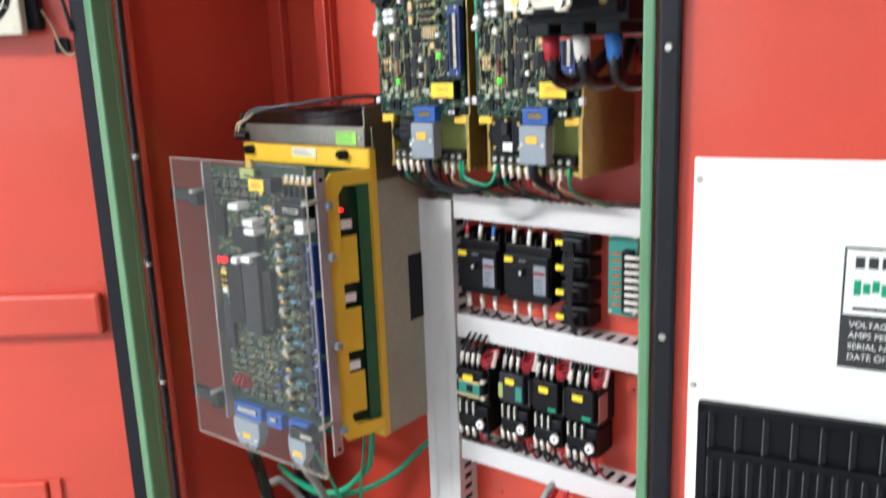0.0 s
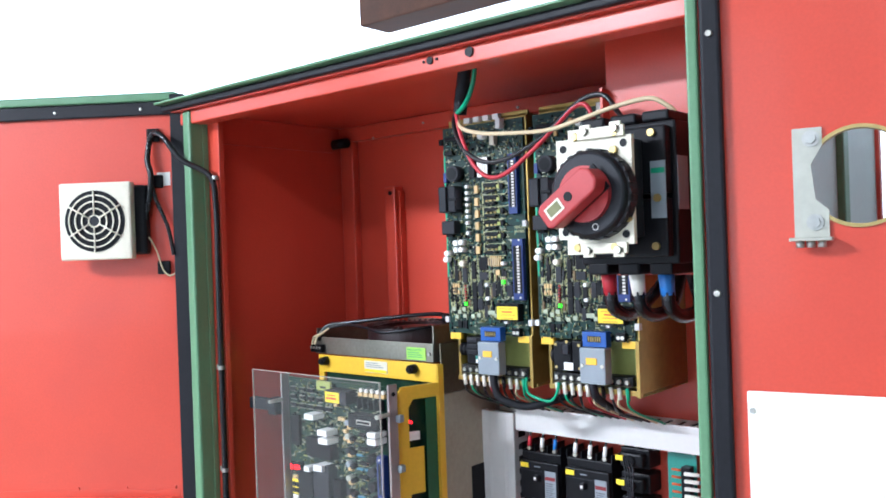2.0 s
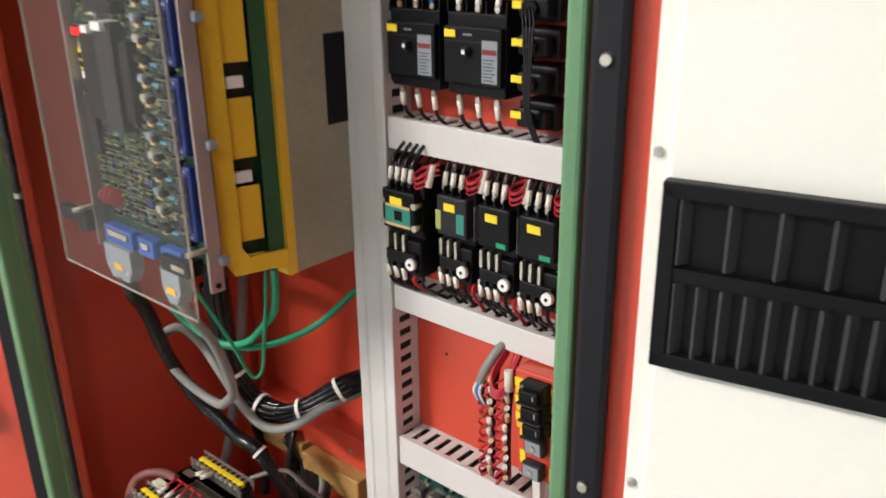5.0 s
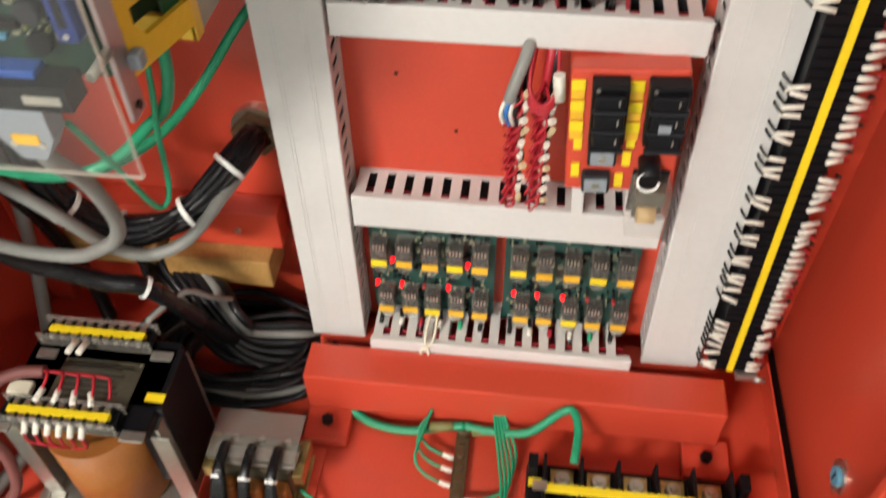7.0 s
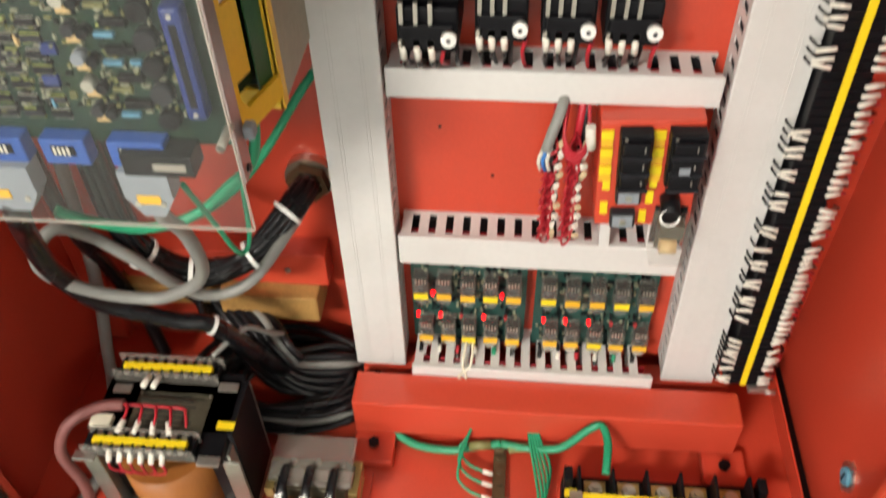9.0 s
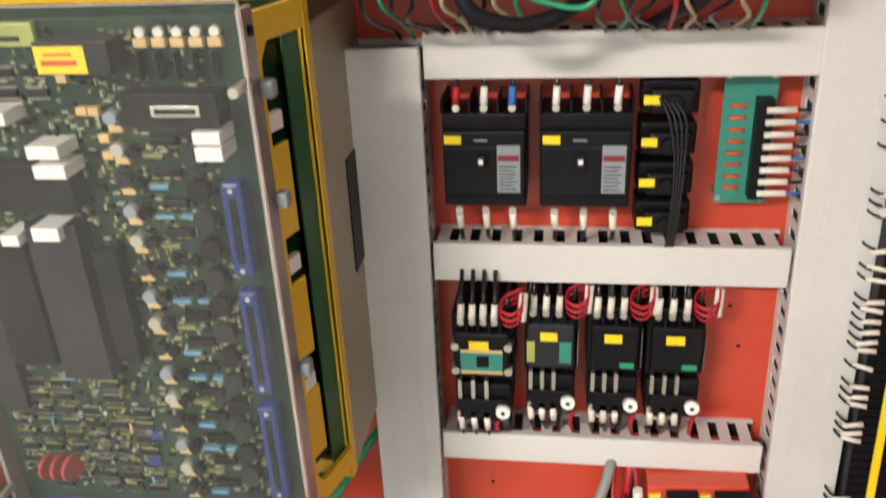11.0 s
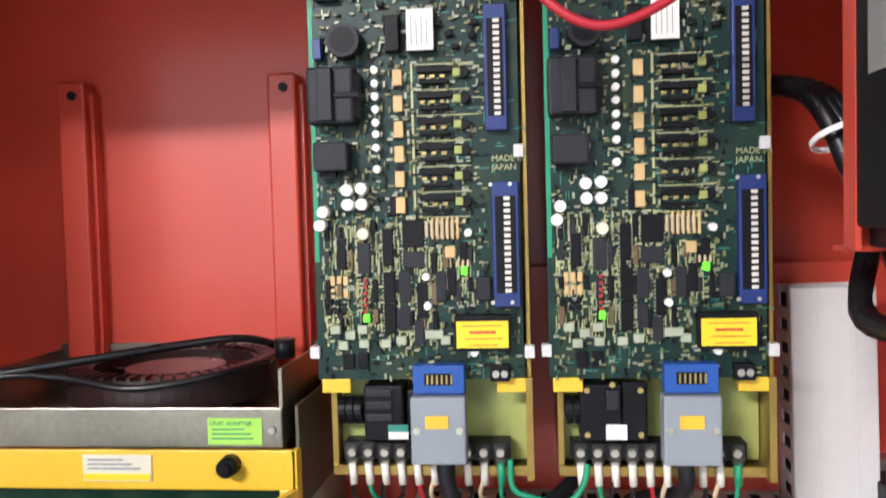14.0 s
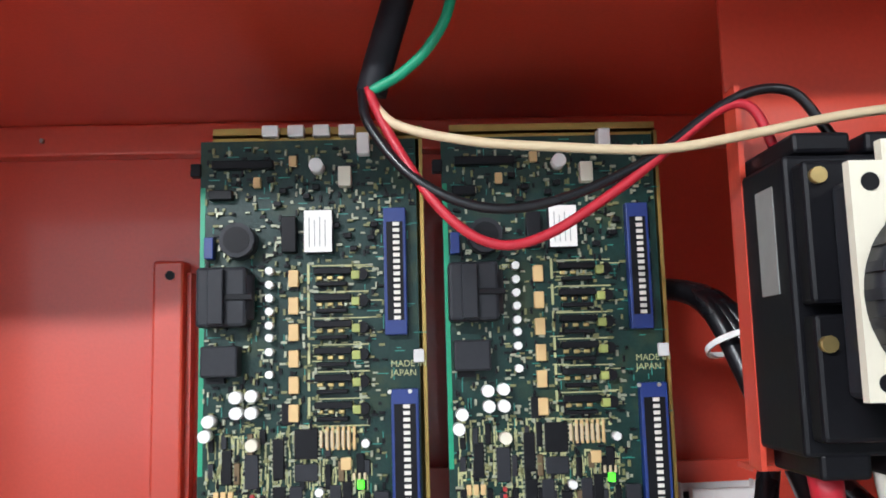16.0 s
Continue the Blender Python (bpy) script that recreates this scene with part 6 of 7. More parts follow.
for k in range(3):
    bx = -0.577 + k * 0.047
    part("terminal_cover", Shape().box(bx - 0.019, bx + 0.019, 0.915, 1.0, 1.792, 1.806, 0.003), BLACK, sw)
    part("terminal_cover", Shape().box(bx - 0.016, bx + 0.016, 0.918, 0.99, 1.590, 1.607, 0.003), BLACK, sw)
plate_o = [(-0.595, 1.640), (-0.582, 1.640), (-0.582, 1.620), (-0.498, 1.620), (-0.498, 1.632), (-0.484, 1.632), (-0.484, 1.770), (-0.496, 1.770), (-0.496, 1.784), (-0.515, 1.784), (-0.515, 1.778), (-0.552, 1.778), (-0.552, 1.784), (-0.576, 1.784), (-0.576, 1.772), (-0.595, 1.772)]
pl = part("cream_plate", Shape().slab(plate_o, 0.851, 0.858), CREAM, sw, "cream handle mounting plate")
for px, pz in ((-0.584, 1.760), (-0.495, 1.760), (-0.584, 1.650), (-0.495, 1.645)):
    part("hole", Shape().cyl((px, 0.851, pz), (px, 0.8502, pz), 0.0052, seg=14), BLACK, pl)
for px, pz in ((-0.564, 1.774), (-0.506, 1.774), (-0.564, 1.629), (-0.510, 1.629), (-0.508, 1.752), (-0.491, 1.665)):
    part("screw", Shape().cyl((px, 0.851, pz), (px, 0.845, pz), 0.0056, 0.005, seg=10), BRASS, pl)
for px, pz in ((-0.590, 1.774), (-0.592, 1.672), (-0.480, 1.775), (-0.474, 1.69), (-0.478, 1.628)):
    part("body_screw", Shape().cyl((px, 0.902, pz), (px, 0.895, pz), 0.0052, seg=10), BRASS, sw)
part("rating_label", Shape().box(-0.4562, -0.4552, 0.92, 0.95, 1.675, 1.745), GREYHOOD, sw, "grey printed rating label")
part("rating_label", Shape().box(-0.6030, -0.6022, 0.935, 0.962, 1.705, 1.775), GREYCABLE, sw, "grey printed rating label")
hc = (-0.535, 1.697)
part("dial_base", Shape().cyl((hc[0], 0.851, hc[1]), (hc[0], 0.830, hc[1]), 0.058, 0.056, seg=40).cyl((hc[0], 0.830, hc[1]), (hc[0], 0.824, hc[1]), 0.056, 0.050, seg=40), CHARCOAL, sw, "black round dial")
for a in range(24):
    ang = 2 * math.pi * a / 24
    part("dial_rib", Shape().box(0.0565, 0.0585, 0.832, 0.850, -0.003, 0.003, m=pose(hc[0], 0, hc[1], 0, 0, 0) @ pose(0, 0, 0, 0, 15 * a, 0)), CHARCOAL, sw)
MH = pose(hc[0], -0.024, hc[1], 0, -36, 0)
half = [(0.036 * math.cos(math.radians(a)), 0.036 * math.sin(math.radians(a))) for a in range(0, 360, 10)]
part("handle_disc", Shape().slab(half, 0.840, 0.850), HANDLE_RED, sw, m=MH)
grip = Shape().slab([(-0.054, -0.013), (-0.046, -0.018), (0.028, -0.018), (0.038, -0.008), (0.038, 0.008), (0.028, 0.018), (-0.046, 0.018), (-0.054, 0.013)], 0.812, 0.842)
bmesh.ops.bevel(grip.bm, geom=list(grip.bm.edges), offset=0.003, segments=2, profile=0.5, affect="EDGES")
h = part("handle", grip, HANDLE_RED, sw, "red rotary handle", m=MH)
part("pointer", Shape().box(-0.044, -0.018, 0.8112, 0.8122, -0.0085, 0.0085), CREAM, h, m=MH)
part("pointer_window", Shape().box(-0.041, -0.021, 0.8106, 0.8112, -0.0058, 0.0058), OLIVE, h, m=MH)
part("hole", Shape().cyl((-0.006, 0.8122, 0), (-0.006, 0.8112, 0), 0.0060, seg=14), BLACK, h, m=MH)
part("grip_groove", Shape().box(-0.046, 0.036, 0.835, 0.8385, -0.0185, 0.0185), BLACK, h, m=MH)
part("dial_mark", Shape().ring((hc[0] + 0.012, 0.8236, hc[1] - 0.042), (0, -1, 0), 0.0045, 0.0035, 0.0004, 14), PAPER, sw)
for bz, up in ((1.776, 1), (1.628, -1)):
    hook = part("hook_plate", Shape().box(-0.560, -0.492, 0.846, 0.8508, bz - 0.007, bz + 0.007, 0.001).box(-0.556, -0.540, 0.846, 0.8508, bz - 0.012 if up < 0 else bz, bz + 0.012 if up > 0 else bz, 0.001).box(-0.512, -0.496, 0.846, 0.8508, bz - 0.012 if up < 0 else bz, bz + 0.012 if up > 0 else bz, 0.001), CREAM, sw, "cream hook plate")
    for px in (-0.548, -0.504):
        part("screw", Shape().cyl((px, 0.846, bz + up * 0.003), (px, 0.841, bz + up * 0.003), 0.0052, 0.0046, seg=12), BRUSHED, hook)
part("rating_label", Shape().box(-0.4835, -0.4625, 0.8986, 0.8998, 1.664, 1.738), GREYHOOD, sw, "grey printed rating label")
part("label_band", Shape().box(-0.4825, -0.4635, 0.8980, 0.8986, 1.722, 1.729), EARTH, sw)
for k, (c, nm) in enumerate(((REDWIRE, "red"), (FERRULE, "white"), (BLUEWIRE, "blue"))):
    wx = -0.578 + 0.0435 * k
    part("boot", Shape().cyl((wx, 0.948, 1.598), (wx + 0.003, 0.948, 1.560), 0.0115, 0.0095, seg=14), c, sw, nm + " insulating boot")
    lead([(wx + 0.003, 0.948, 1.564), (wx + 0.005, 0.950, 1.545), (wx + 0.005, 0.985, 1.530), (wx + 0.002, 1.05, 1.54), (-0.55 + 0.012 * k, 1.10, 1.60), (-0.560 + 0.012 * k, 1.125, 1.66), (-0.580 + 0.006 * k, 1.15, 1.715), (-0.61, 1.19, 1.73), (-0.63, 1.25, 1.72)], 0.0100, CABLE, sw, "lead")
part("lead_tie", Shape().ring((-0.560, 1.13, 1.675), (-0.2, 0.4, 1), 0.0265, 0.0245, 0.005, 20), WHITE, sw)
cable("supply_cable", [(-0.836, 0.966, 1.949), (-0.841, 0.969, 1.93), (-0.857, 0.976, 1.88), (-0.864, 0.980, 1.856)], 0.0112, RUBBER, "thick black supply cable coming through the top", seg=14)
cable("earth_lead", [(-0.864, 0.972, 1.856), (-0.842, 0.965, 1.866), (-0.820, 0.955, 1.885), (-0.807, 0.95, 1.914), (-0.807, 0.95, 1.96)], 0.0040, EARTH, "green earth lead beside the supply cable")
cable("white_lead", [(-0.868, 0.975, 1.858), (-0.848, 0.963, 1.830), (-0.80, 0.955, 1.815), (-0.74, 0.95, 1.808), (-0.67, 0.945, 1.804), (-0.61, 0.94, 1.812), (-0.55, 0.935, 1.822), (-0.50, 0.935, 1.826), (-0.478, 0.94, 1.815), (-0.468, 0.945, 1.805)], 0.0034, WHITEWIRE, "off-white supply lead to the main switch")
cable("black_lead", [(-0.870, 0.975, 1.858), (-0.865, 0.965, 1.83), (-0.835, 0.955, 1.79), (-0.79, 0.95, 1.768), (-0.74, 0.95, 1.772), (-0.68, 0.95, 1.797), (-0.63, 0.95, 1.832), (-0.600, 0.95, 1.845), (-0.575, 0.95, 1.842), (-0.558, 0.95, 1.82), (-0.548, 0.95, 1.806)], 0.0036, CABLE, "black supply lead to the main switch")
cable("red_lead", [(-0.866, 0.972, 1.858), (-0.850, 0.962, 1.82), (-0.818, 0.952, 1.768), (-0.785, 0.95, 1.744), (-0.75, 0.95, 1.748), (-0.70, 0.95, 1.778), (-0.66, 0.95, 1.808), (-0.625, 0.95, 1.833), (-0.605, 0.95, 1.832), (-0.593, 0.95, 1.806)], 0.0035, REDWIRE, "red supply lead to the main switch")

# ---- spindle drive with the clear cover ----
dv = thing("spindle_drive", -1.2, PY, 0.85, "yellow-framed spindle drive unit behind a clear acrylic cover", "drive unit")
DX0, DX1 = -1.378, -1.037
body = Shape().box(DX0 + 0.01, DX1, 1.112, YB - 0.001, 0.862, 1.355, 0.003)
part("body", body, BODYGREY, dv, "stained grey-beige drive body")
part("body_slot", Shape().box(DX1, DX1 + 0.0015, 1.19, 1.235, 1.07, 1.20, 0.0005), BLACK, dv)
part("side_plate", Shape().box(DX1 - 0.002, DX1 + 0.0008, 1.108, YB - 0.002, 1.356, 1.452), DARKSTEEL, dv)
yf = Shape()
yf.box(DX0, DX1, 1.098, 1.104, 1.378, 1.414, 0.001).box(DX0, DX1, 1.098, 1.104, 0.862, 0.885, 0.001)
yf.box(DX1 - 0.016, DX1, 1.098, 1.104, 0.885, 1.378, 0.001).box(DX0, DX0 + 0.016, 1.098, 1.104, 0.885, 1.378, 0.001)
yf.box(DX1 - 0.004, DX1 + 0.001, 1.098, 1.114, 0.862, 1.414, 0.001)
part("yellow_frame", yf, YELLOW, dv, "yellow enamelled front frame")
part("back_board", Shape().box(DX0 + 0.016, DX1 - 0.016, 1.106, 1.108, 0.885, 1.378), PCB, dv)
nl = part("name_label", Shape().box(-1.235, -1.170, 1.0965, 1.0978, 1.386, 1.410), CREAM, dv, "cream printed name label")
part("label_band", Shape().box(-1.234, -1.171, 1.0958, 1.0965, 1.387, 1.393), LABEL, nl)
for k in range(3):
    part("print_line", Shape().box(-1.230, -1.180 - 0.008 * k, 1.0958, 1.0965, 1.397 + 0.004 * k, 1.3985 + 0.004 * k), GREYHOOD, nl)
for kx in (-1.352, -1.096):
    part("knob", Shape().cyl((kx, 1.098, 1.402), (kx, 1.082, 1.402), 0.0095, 0.0085, seg=16).cyl((kx, 1.082, 1.402), (kx, 1.078, 1.402), 0.0055, seg=12), BLACK, dv, "black retaining knob")
# swing frame on the right side of the drive, turned a little outwards
sf = Shape()
XS = DX1 - 0.006
prof = [(1.00, 0.905), (1.015, 0.880), (1.095, 0.880), (1.095, 0.905), (1.038, 0.905), (1.028, 0.92), (1.028, 1.34), (1.038, 1.355), (1.095, 1.355), (1.095, 1.380), (1.015, 1.380), (1.00, 1.36)]
MS = pose(DX1 + 0.004, 1.096, 0, 0, 0, -17) @ Matrix.Translation((-DX1 - 0.001, -1.095, 0))
vs = [[sf.bm.verts.new((x, y, z)) for y, z in prof] for x in (XS, XS + 0.005)]
n = len(prof)
for quad in ((0, 1, 4, 5), (1, 2, 3, 4), (0, 5, 6, 11), (6, 7, 10, 11), (7, 8, 9, 10)):
    sf.bm.faces.new([vs[0][i] for i in quad])
    sf.bm.faces.new([vs[1][i] for i in reversed(quad)])
for i in range(n):
    j = (i + 1) % n
    sf.bm.faces.new((vs[0][i], vs[0][j], vs[1][j], vs[1][i]))
part("swing_frame", sf, YELLOW, dv, "yellow swing-out side frame", m=MS)
for z0, z1 in ((1.175, 1.262), (1.045, 1.128), (0.925, 1.005)):
    part("yellow_cover", Shape().box(XS - 0.010, XS - 0.006, 1.031, 1.066, z0, z1, 0.001), YELLOW, dv, m=MS)
part("side_board", Shape().box(XS - 0.022, XS - 0.020, 1.012, 1.096, 0.90, 1.36), PCB, dv, m=MS)
part("side_board_strip", Shape().box(XS - 0.005, XS - 0.003, 1.070, 1.094, 0.90, 1.355), LEAFBOARD, dv, m=MS)
for cz in (1.285, 1.15, 1.02):
    part("white_block", Shape().box(XS - 0.008, XS - 0.001, 1.030, 1.055, cz - 0.008, cz + 0.008, 0.001), WHITE, dv, m=MS)
part("red_lamp", Shape().cyl((XS - 0.004, 1.035, 1.312), (XS + 0.001, 1.035, 1.312), 0.003, seg=8), LED_RED, dv, m=MS)
# tall main board and its rails
BX0, BX1, BY, BZ0, BZ1 = -1.342, -1.048, 0.985, 0.905, 1.385
mb = part("main_board", Shape().box(BX0, BX1, BY, BY + 0.002, BZ0, BZ1), PCB, dv)
for rx in (BX0 - 0.006, BX1 + 0.002):
    part("rail", Shape().box(rx, rx + 0.005, 0.968, 0.990, 0.875, 1.392, 0.001), PINKSTEEL, dv, "pale metal board rail")
for hz in (1.375, 0.885):
    part("rail_screw", Shape().cyl((BX1 + 0.007, 0.979, hz), (BX1 + 0.009, 0.979, hz), 0.004, seg=10), BLACK, dv)
for hz in (1.33, 1.24, 1.08, 0.92):
    part("hinge", Shape().box(BX1 + 0.007, BX1 + 0.018, 0.982, 0.996, hz - 0.007, hz + 0.007, 0.003), GREYHOOD, dv)
for hz in (1.327, 0.916):
    part("latch", Shape().box(BX0 - 0.098, BX0 - 0.006, 0.958, 0.974, hz - 0.012, hz + 0.012, 0.003).box(BX0 - 0.030, BX0 - 0.006, 0.952, 0.980, hz - 0.018, hz + 0.016, 0.003), RUBBER, dv, "black cover latch")


def on_board(name, x0, x1, z0, z1, d, material, label="", bevel=0.0008):
    return part(name, Shape().box(x0, x1, BY - d, BY - 0.0003, z0, z1, bevel), material, mb, label)


# right hand column of power parts: row by row
random.seed(8)
for k in range(15):
    z = 1.312 - k * 0.0262
    part("capacitor_can", Shape().cyl((-1.160, BY, z), (-1.160, BY - 0.013, z), 0.0058, 0.0056, seg=12), (GREYHOOD, ALU, CHARCOAL)[k % 3], mb)
    part("dark_can", Shape().cyl((-1.149, BY, z - 0.003), (-1.149, BY - 0.012, z - 0.003), 0.0050, seg=10), BLACK, mb)
    on_board("tan_capacitor", -1.166, -1.154, z - 0.0135, z - 0.0065, 0.007, TAN)
    on_board("blue_resistor", -1.143, -1.126, z - 0.0090, z - 0.0050, 0.006, SKYBLUE if k % 3 != 1 else OLIVE)
    if k % 3 == 0:
        on_board("blue_resistor", -1.120, -1.110, z - 0.0085, z - 0.0045, 0.006, SKYBLUE)
    part("pot", Shape().cyl((-1.099, BY, z - 0.008), (-1.099, BY - 0.012, z - 0.008), 0.0098, 0.0092, seg=14), CHARCOAL if k % 2 else BLACK, mb)
    on_board("transistor", -1.136 + 0.002 * (k % 2), -1.112, z + 0.002, z + 0.009, 0.008, BLACK)
    for n_ in range(3):
        on_board("resistor", -1.140 + 0.009 * n_, -1.134 + 0.009 * n_, z - 0.001, z + 0.0012, 0.003, (PCB_PALE, BRUSHED, TAN)[n_])
for z0, z1 in ((1.178, 1.262), (1.063, 1.166), (0.944, 1.050)):
    c = on_board("blue_connector", -1.079, -1.061, z0, z1, 0.018, BLUE, "long blue edge connector", 0.004)
    part("connector_slot", Shape().box(-1.0725, -1.0665, BY - 0.0188, BY - 0.018, z0 + 0.014, z1 - 0.014), BLACK, c)
    for zz in (z0 + 0.007, z1 - 0.007):
        part("screw", Shape().cyl((-1.070, BY - 0.018, zz), (-1.070, BY - 0.0192, zz), 0.0022, seg=8), BRUSHED, c)
for x0, x1, z0, z1, d, mm in ((-1.270, -1.200, 1.236, 1.275, 0.020, BLACK), (-1.300, -1.258, 1.085, 1.205, 0.018, BLACK), (-1.250, -1.205, 1.075, 1.225, 0.022, CHARCOAL),
                              (-1.200, -1.178, 1.09, 1.20, 0.016, BLACK), (-1.330, -1.305, 1.25, 1.31, 0.008, BLACK), (-1.33, -1.305, 1.03, 1.12, 0.01, CHARCOAL)):
    on_board("module", x0, x1, z0, z1, d, mm)
sc = on_board("ribbon_socket", -1.140, -1.066, 1.308, 1.334, 0.026, BLACK, "black ribbon socket")
part("slot_rim", Shape().box(-1.118, -1.080, BY - 0.0268, BY - 0.026, 1.317, 1.325, 0.0003), BRUSHED, sc)
part("slot", Shape().box(-1.115, -1.083, BY - 0.0274, BY - 0.0268, 1.319, 1.323), BLACK, sc)
for k in range(5):
    on_board("tan_capacitor", -1.132 + 0.0145 * k, -1.121 + 0.0145 * k, 1.364, 1.371, 0.007, TAN)
    part("bead", Shape().cyl((-1.126 + 0.0145 * k, BY, 1.375), (-1.126 + 0.0145 * k, BY - 0.006, 1.375), 0.004, seg=8), FERRULE, mb)
    on_board("heat_fin", -1.130 + 0.0145 * k, -1.128 + 0.0145 * k, 1.340, 1.361, 0.012, CHARCOAL)
for x0, x1, z0, z1 in ((-1.262, -1.235, 1.311, 1.322), (-1.225, -1.198, 1.284, 1.295), (-1.223, -1.196, 1.268, 1.279), (-1.268, -1.252, 1.209, 1.219), (-1.239, -1.215, 1.214, 1.226), (-1.088, -1.066, 1.296, 1.306), (-1.088, -1.066, 1.283, 1.294)):
    on_board("white_plug", x0, x1, z0, z1, 0.030, WHITE)
for x0, z0 in ((-1.200, 1.352), (-1.200, 1.338), (-1.190, 1.312), (-1.180, 1.312), (-1.176, 1.290), (-1.176, 1.276)):
    on_board("tan_capacitor", x0, x0 + 0.009, z0, z0 + 0.007, 0.007, TAN)
yl = on_board("module", -1.198, -1.140, 1.350, 1.374, 0.030, CHARCOAL)
part("yellow_label", Shape().box(-1.197, -1.158, BY - 0.0308, BY - 0.030, 1.351, 1.371), LABEL, yl, "yellow printed label")
part("print_line", Shape().box(-1.193, -1.165, BY - 0.0312, BY - 0.0308, 1.357, 1.361), RUST, yl)
part("print_line", Shape().box(-1.190, -1.168, BY - 0.0312, BY - 0.0308, 1.364, 1.366), RUST, yl)
wl_ = on_board("warning_label", -1.250, -1.210, 1.366, 1.384, 0.006, PCB_PALE, "pale yellow warning label")
part("print_line", Shape().box(-1.238, -1.222, BY - 0.0066, BY - 0.006, 1.370, 1.374), CHARCOAL, wl_)
dsp = on_board("digit_display", -1.334, -1.300, 1.196, 1.214, 0.010, BLACK)
for k in range(4):
    for seg in ((0.0, 0.0045, 0.0, 0.001), (0.0, 0.0045, 0.009, 0.010), (0.0, 0.001, 0.0, 0.010), (0.0035, 0.0045, 0.0, 0.010)):
        if (k, seg[0]) == (1, 0.0) or (k == 2 and seg[3] == 0.001):
            continue
        part("digit_bar", Shape().box(-1.332 + 0.0078 * k + seg[0], -1.332 + 0.0078 * k + seg[1], BY - 0.0106, BY - 0.010, 1.200 + seg[2], 1.200 + seg[3]), LED_RED, dsp)
kp = on_board("key_pad", -1.334, -1.308, 1.150, 1.180, 0.006, LABEL)
for i in range(2):
    for j in range(2):
        part("key", Shape().box(-1.331 + 0.0105 * i, -1.323 + 0.0105 * i, BY - 0.009, BY - 0.006, 1.154 + 0.012 * j, 1.163 + 0.012 * j, 0.001), BLACK, kp)
random.seed(21)
small, pale, metal_bits, legs = Shape(), Shape(), Shape(), Shape()
for k in range(1500):
    x, z = random.uniform(BX0 + 0.008, -1.085), random.uniform(BZ0 + 0.03, BZ1 - 0.008)
    s = (small, pale, metal_bits)[k % 3]
    w, h = random.choice(((0.004, 0.002), (0.002, 0.005), (0.003, 0.003), (0.006, 0.002)))
    s.box(x, x + w, BY - random.uniform(0.002, 0.005), BY - 0.0003, z, z + h)
tagged(part("component_scatter", small, BLACK, mb, "tiny black board components"), kind="stuff")
tagged(part("component_scatter", pale, OLIVE, mb, "tiny olive board components"), kind="stuff")
tagged(part("component_scatter", metal_bits, SOLDER, mb, "tiny pale solder joints"), kind="stuff")
for r in range(9):
    for c in range(6):
        x, z = -1.330 + c * 0.0245, 1.052 - r * 0.0150
        if random.random() < 0.14 or (c == 5 and r < 2):
            continue
        ch_ = on_board("chip", x, x + 0.018, z, z + 0.0065, 0.0042, BLACK if (r + c) % 4 else CHARCOAL)
        lg = Shape()
        for k in range(8):
            lg.box(x + 0.0008 + k * 0.0022, x + 0.0018 + k * 0.0022, BY - 0.0024, BY - 0.0004, z - 0.0018, z + 0.0083)
        part("legs", lg, BRUSHED if (r + c) % 2 else PCB_PALE, ch_)
for c in range(5):
    for r in range(3):
        x, z = -1.334 + c * 0.026, 1.372 - r * 0.016
        if x > -1.27 and r == 0:
            continue
        ch_ = on_board("chip", x, x + 0.019, z - 0.014, z - 0.007, 0.0042, BLACK)
        lg = Shape()
        for k in range(8):
            lg.box(x + 0.001 + k * 0.0023, x + 0.002 + k * 0.0023, BY - 0.0024, BY - 0.0004, z - 0.0158, z - 0.0052)
        tagged(part("legs", lg, BRUSHED, ch_), kind="stuff")
for k in range(40):
    x, z = random.uniform(-1.335, -1.18), random.uniform(0.93, 1.24)
    on_board("resistor_network", x, x + random.choice((0.003, 0.014)), z, z + random.choice((0.003, 0.010)), 0.0045, (PCB_PALE, TAN, SKYBLUE, BLUE)[k % 4] if k % 5 else PAPER)
for bx in (-1.302, -1.290, -1.278):
    part("disc_varistor", Shape().cyl((bx, BY - 0.012, 0.965), (bx + 0.004, BY - 0.013, 0.965), 0.013, seg=18), HANDLE_RED, mb)
# plugs along the board's foot
for px0, px1, hooded in ((-1.318, -1.238, True), (-1.222, -1.180, False), (-1.160, -1.108, True)):
    s = on_board("blue_plug", px0, px1, 0.890, 0.918, 0.018, PLUGBLUE, "blue multi-pin plug", 0.002)
    fc_ = part("plug_face", Shape().box(px0 + 0.010, px1 - 0.010, BY - 0.0188, BY - 0.018, 0.901, 0.912), BLACK, s)
    for k in range(int((px1 - px0 - 0.024) / 0.0042)):
        part("pin", Shape().box(px0 + 0.012 + k * 0.0042, px0 + 0.0142 + k * 0.0042, BY - 0.0194, BY - 0.0188, 0.902, 0.911), CREAM, s)
    if hooded:
        hd = part("connector_hood", Shape().slab([(px0 + 0.003, 0.889), (px1 - 0.003, 0.889), (px1 - 0.003, 0.858), (px1 - 0.016, 0.836), (px0 + 0.016, 0.836), (px0 + 0.003, 0.858)], BY - 0.024, BY - 0.002), GREYHOOD, dv, "grey connector hood")
        part("yellow_tag", Shape().box((px0 + px1) / 2 - 0.011, (px0 + px1) / 2 + 0.011, BY - 0.0252, BY - 0.024, 0.852, 0.862), AMBER, hd)
        for sx in (px0 + 0.014, px1 - 0.014):
            part("screw", Shape().cyl((sx, BY - 0.024, 0.852), (sx, BY - 0.0255, 0.852), 0.003, seg=8), BRUSHED, hd)
fs = on_board("ribbon_socket", -1.146, -1.082, 0.889, 0.912, 0.028, BLACK, "black ribbon socket")
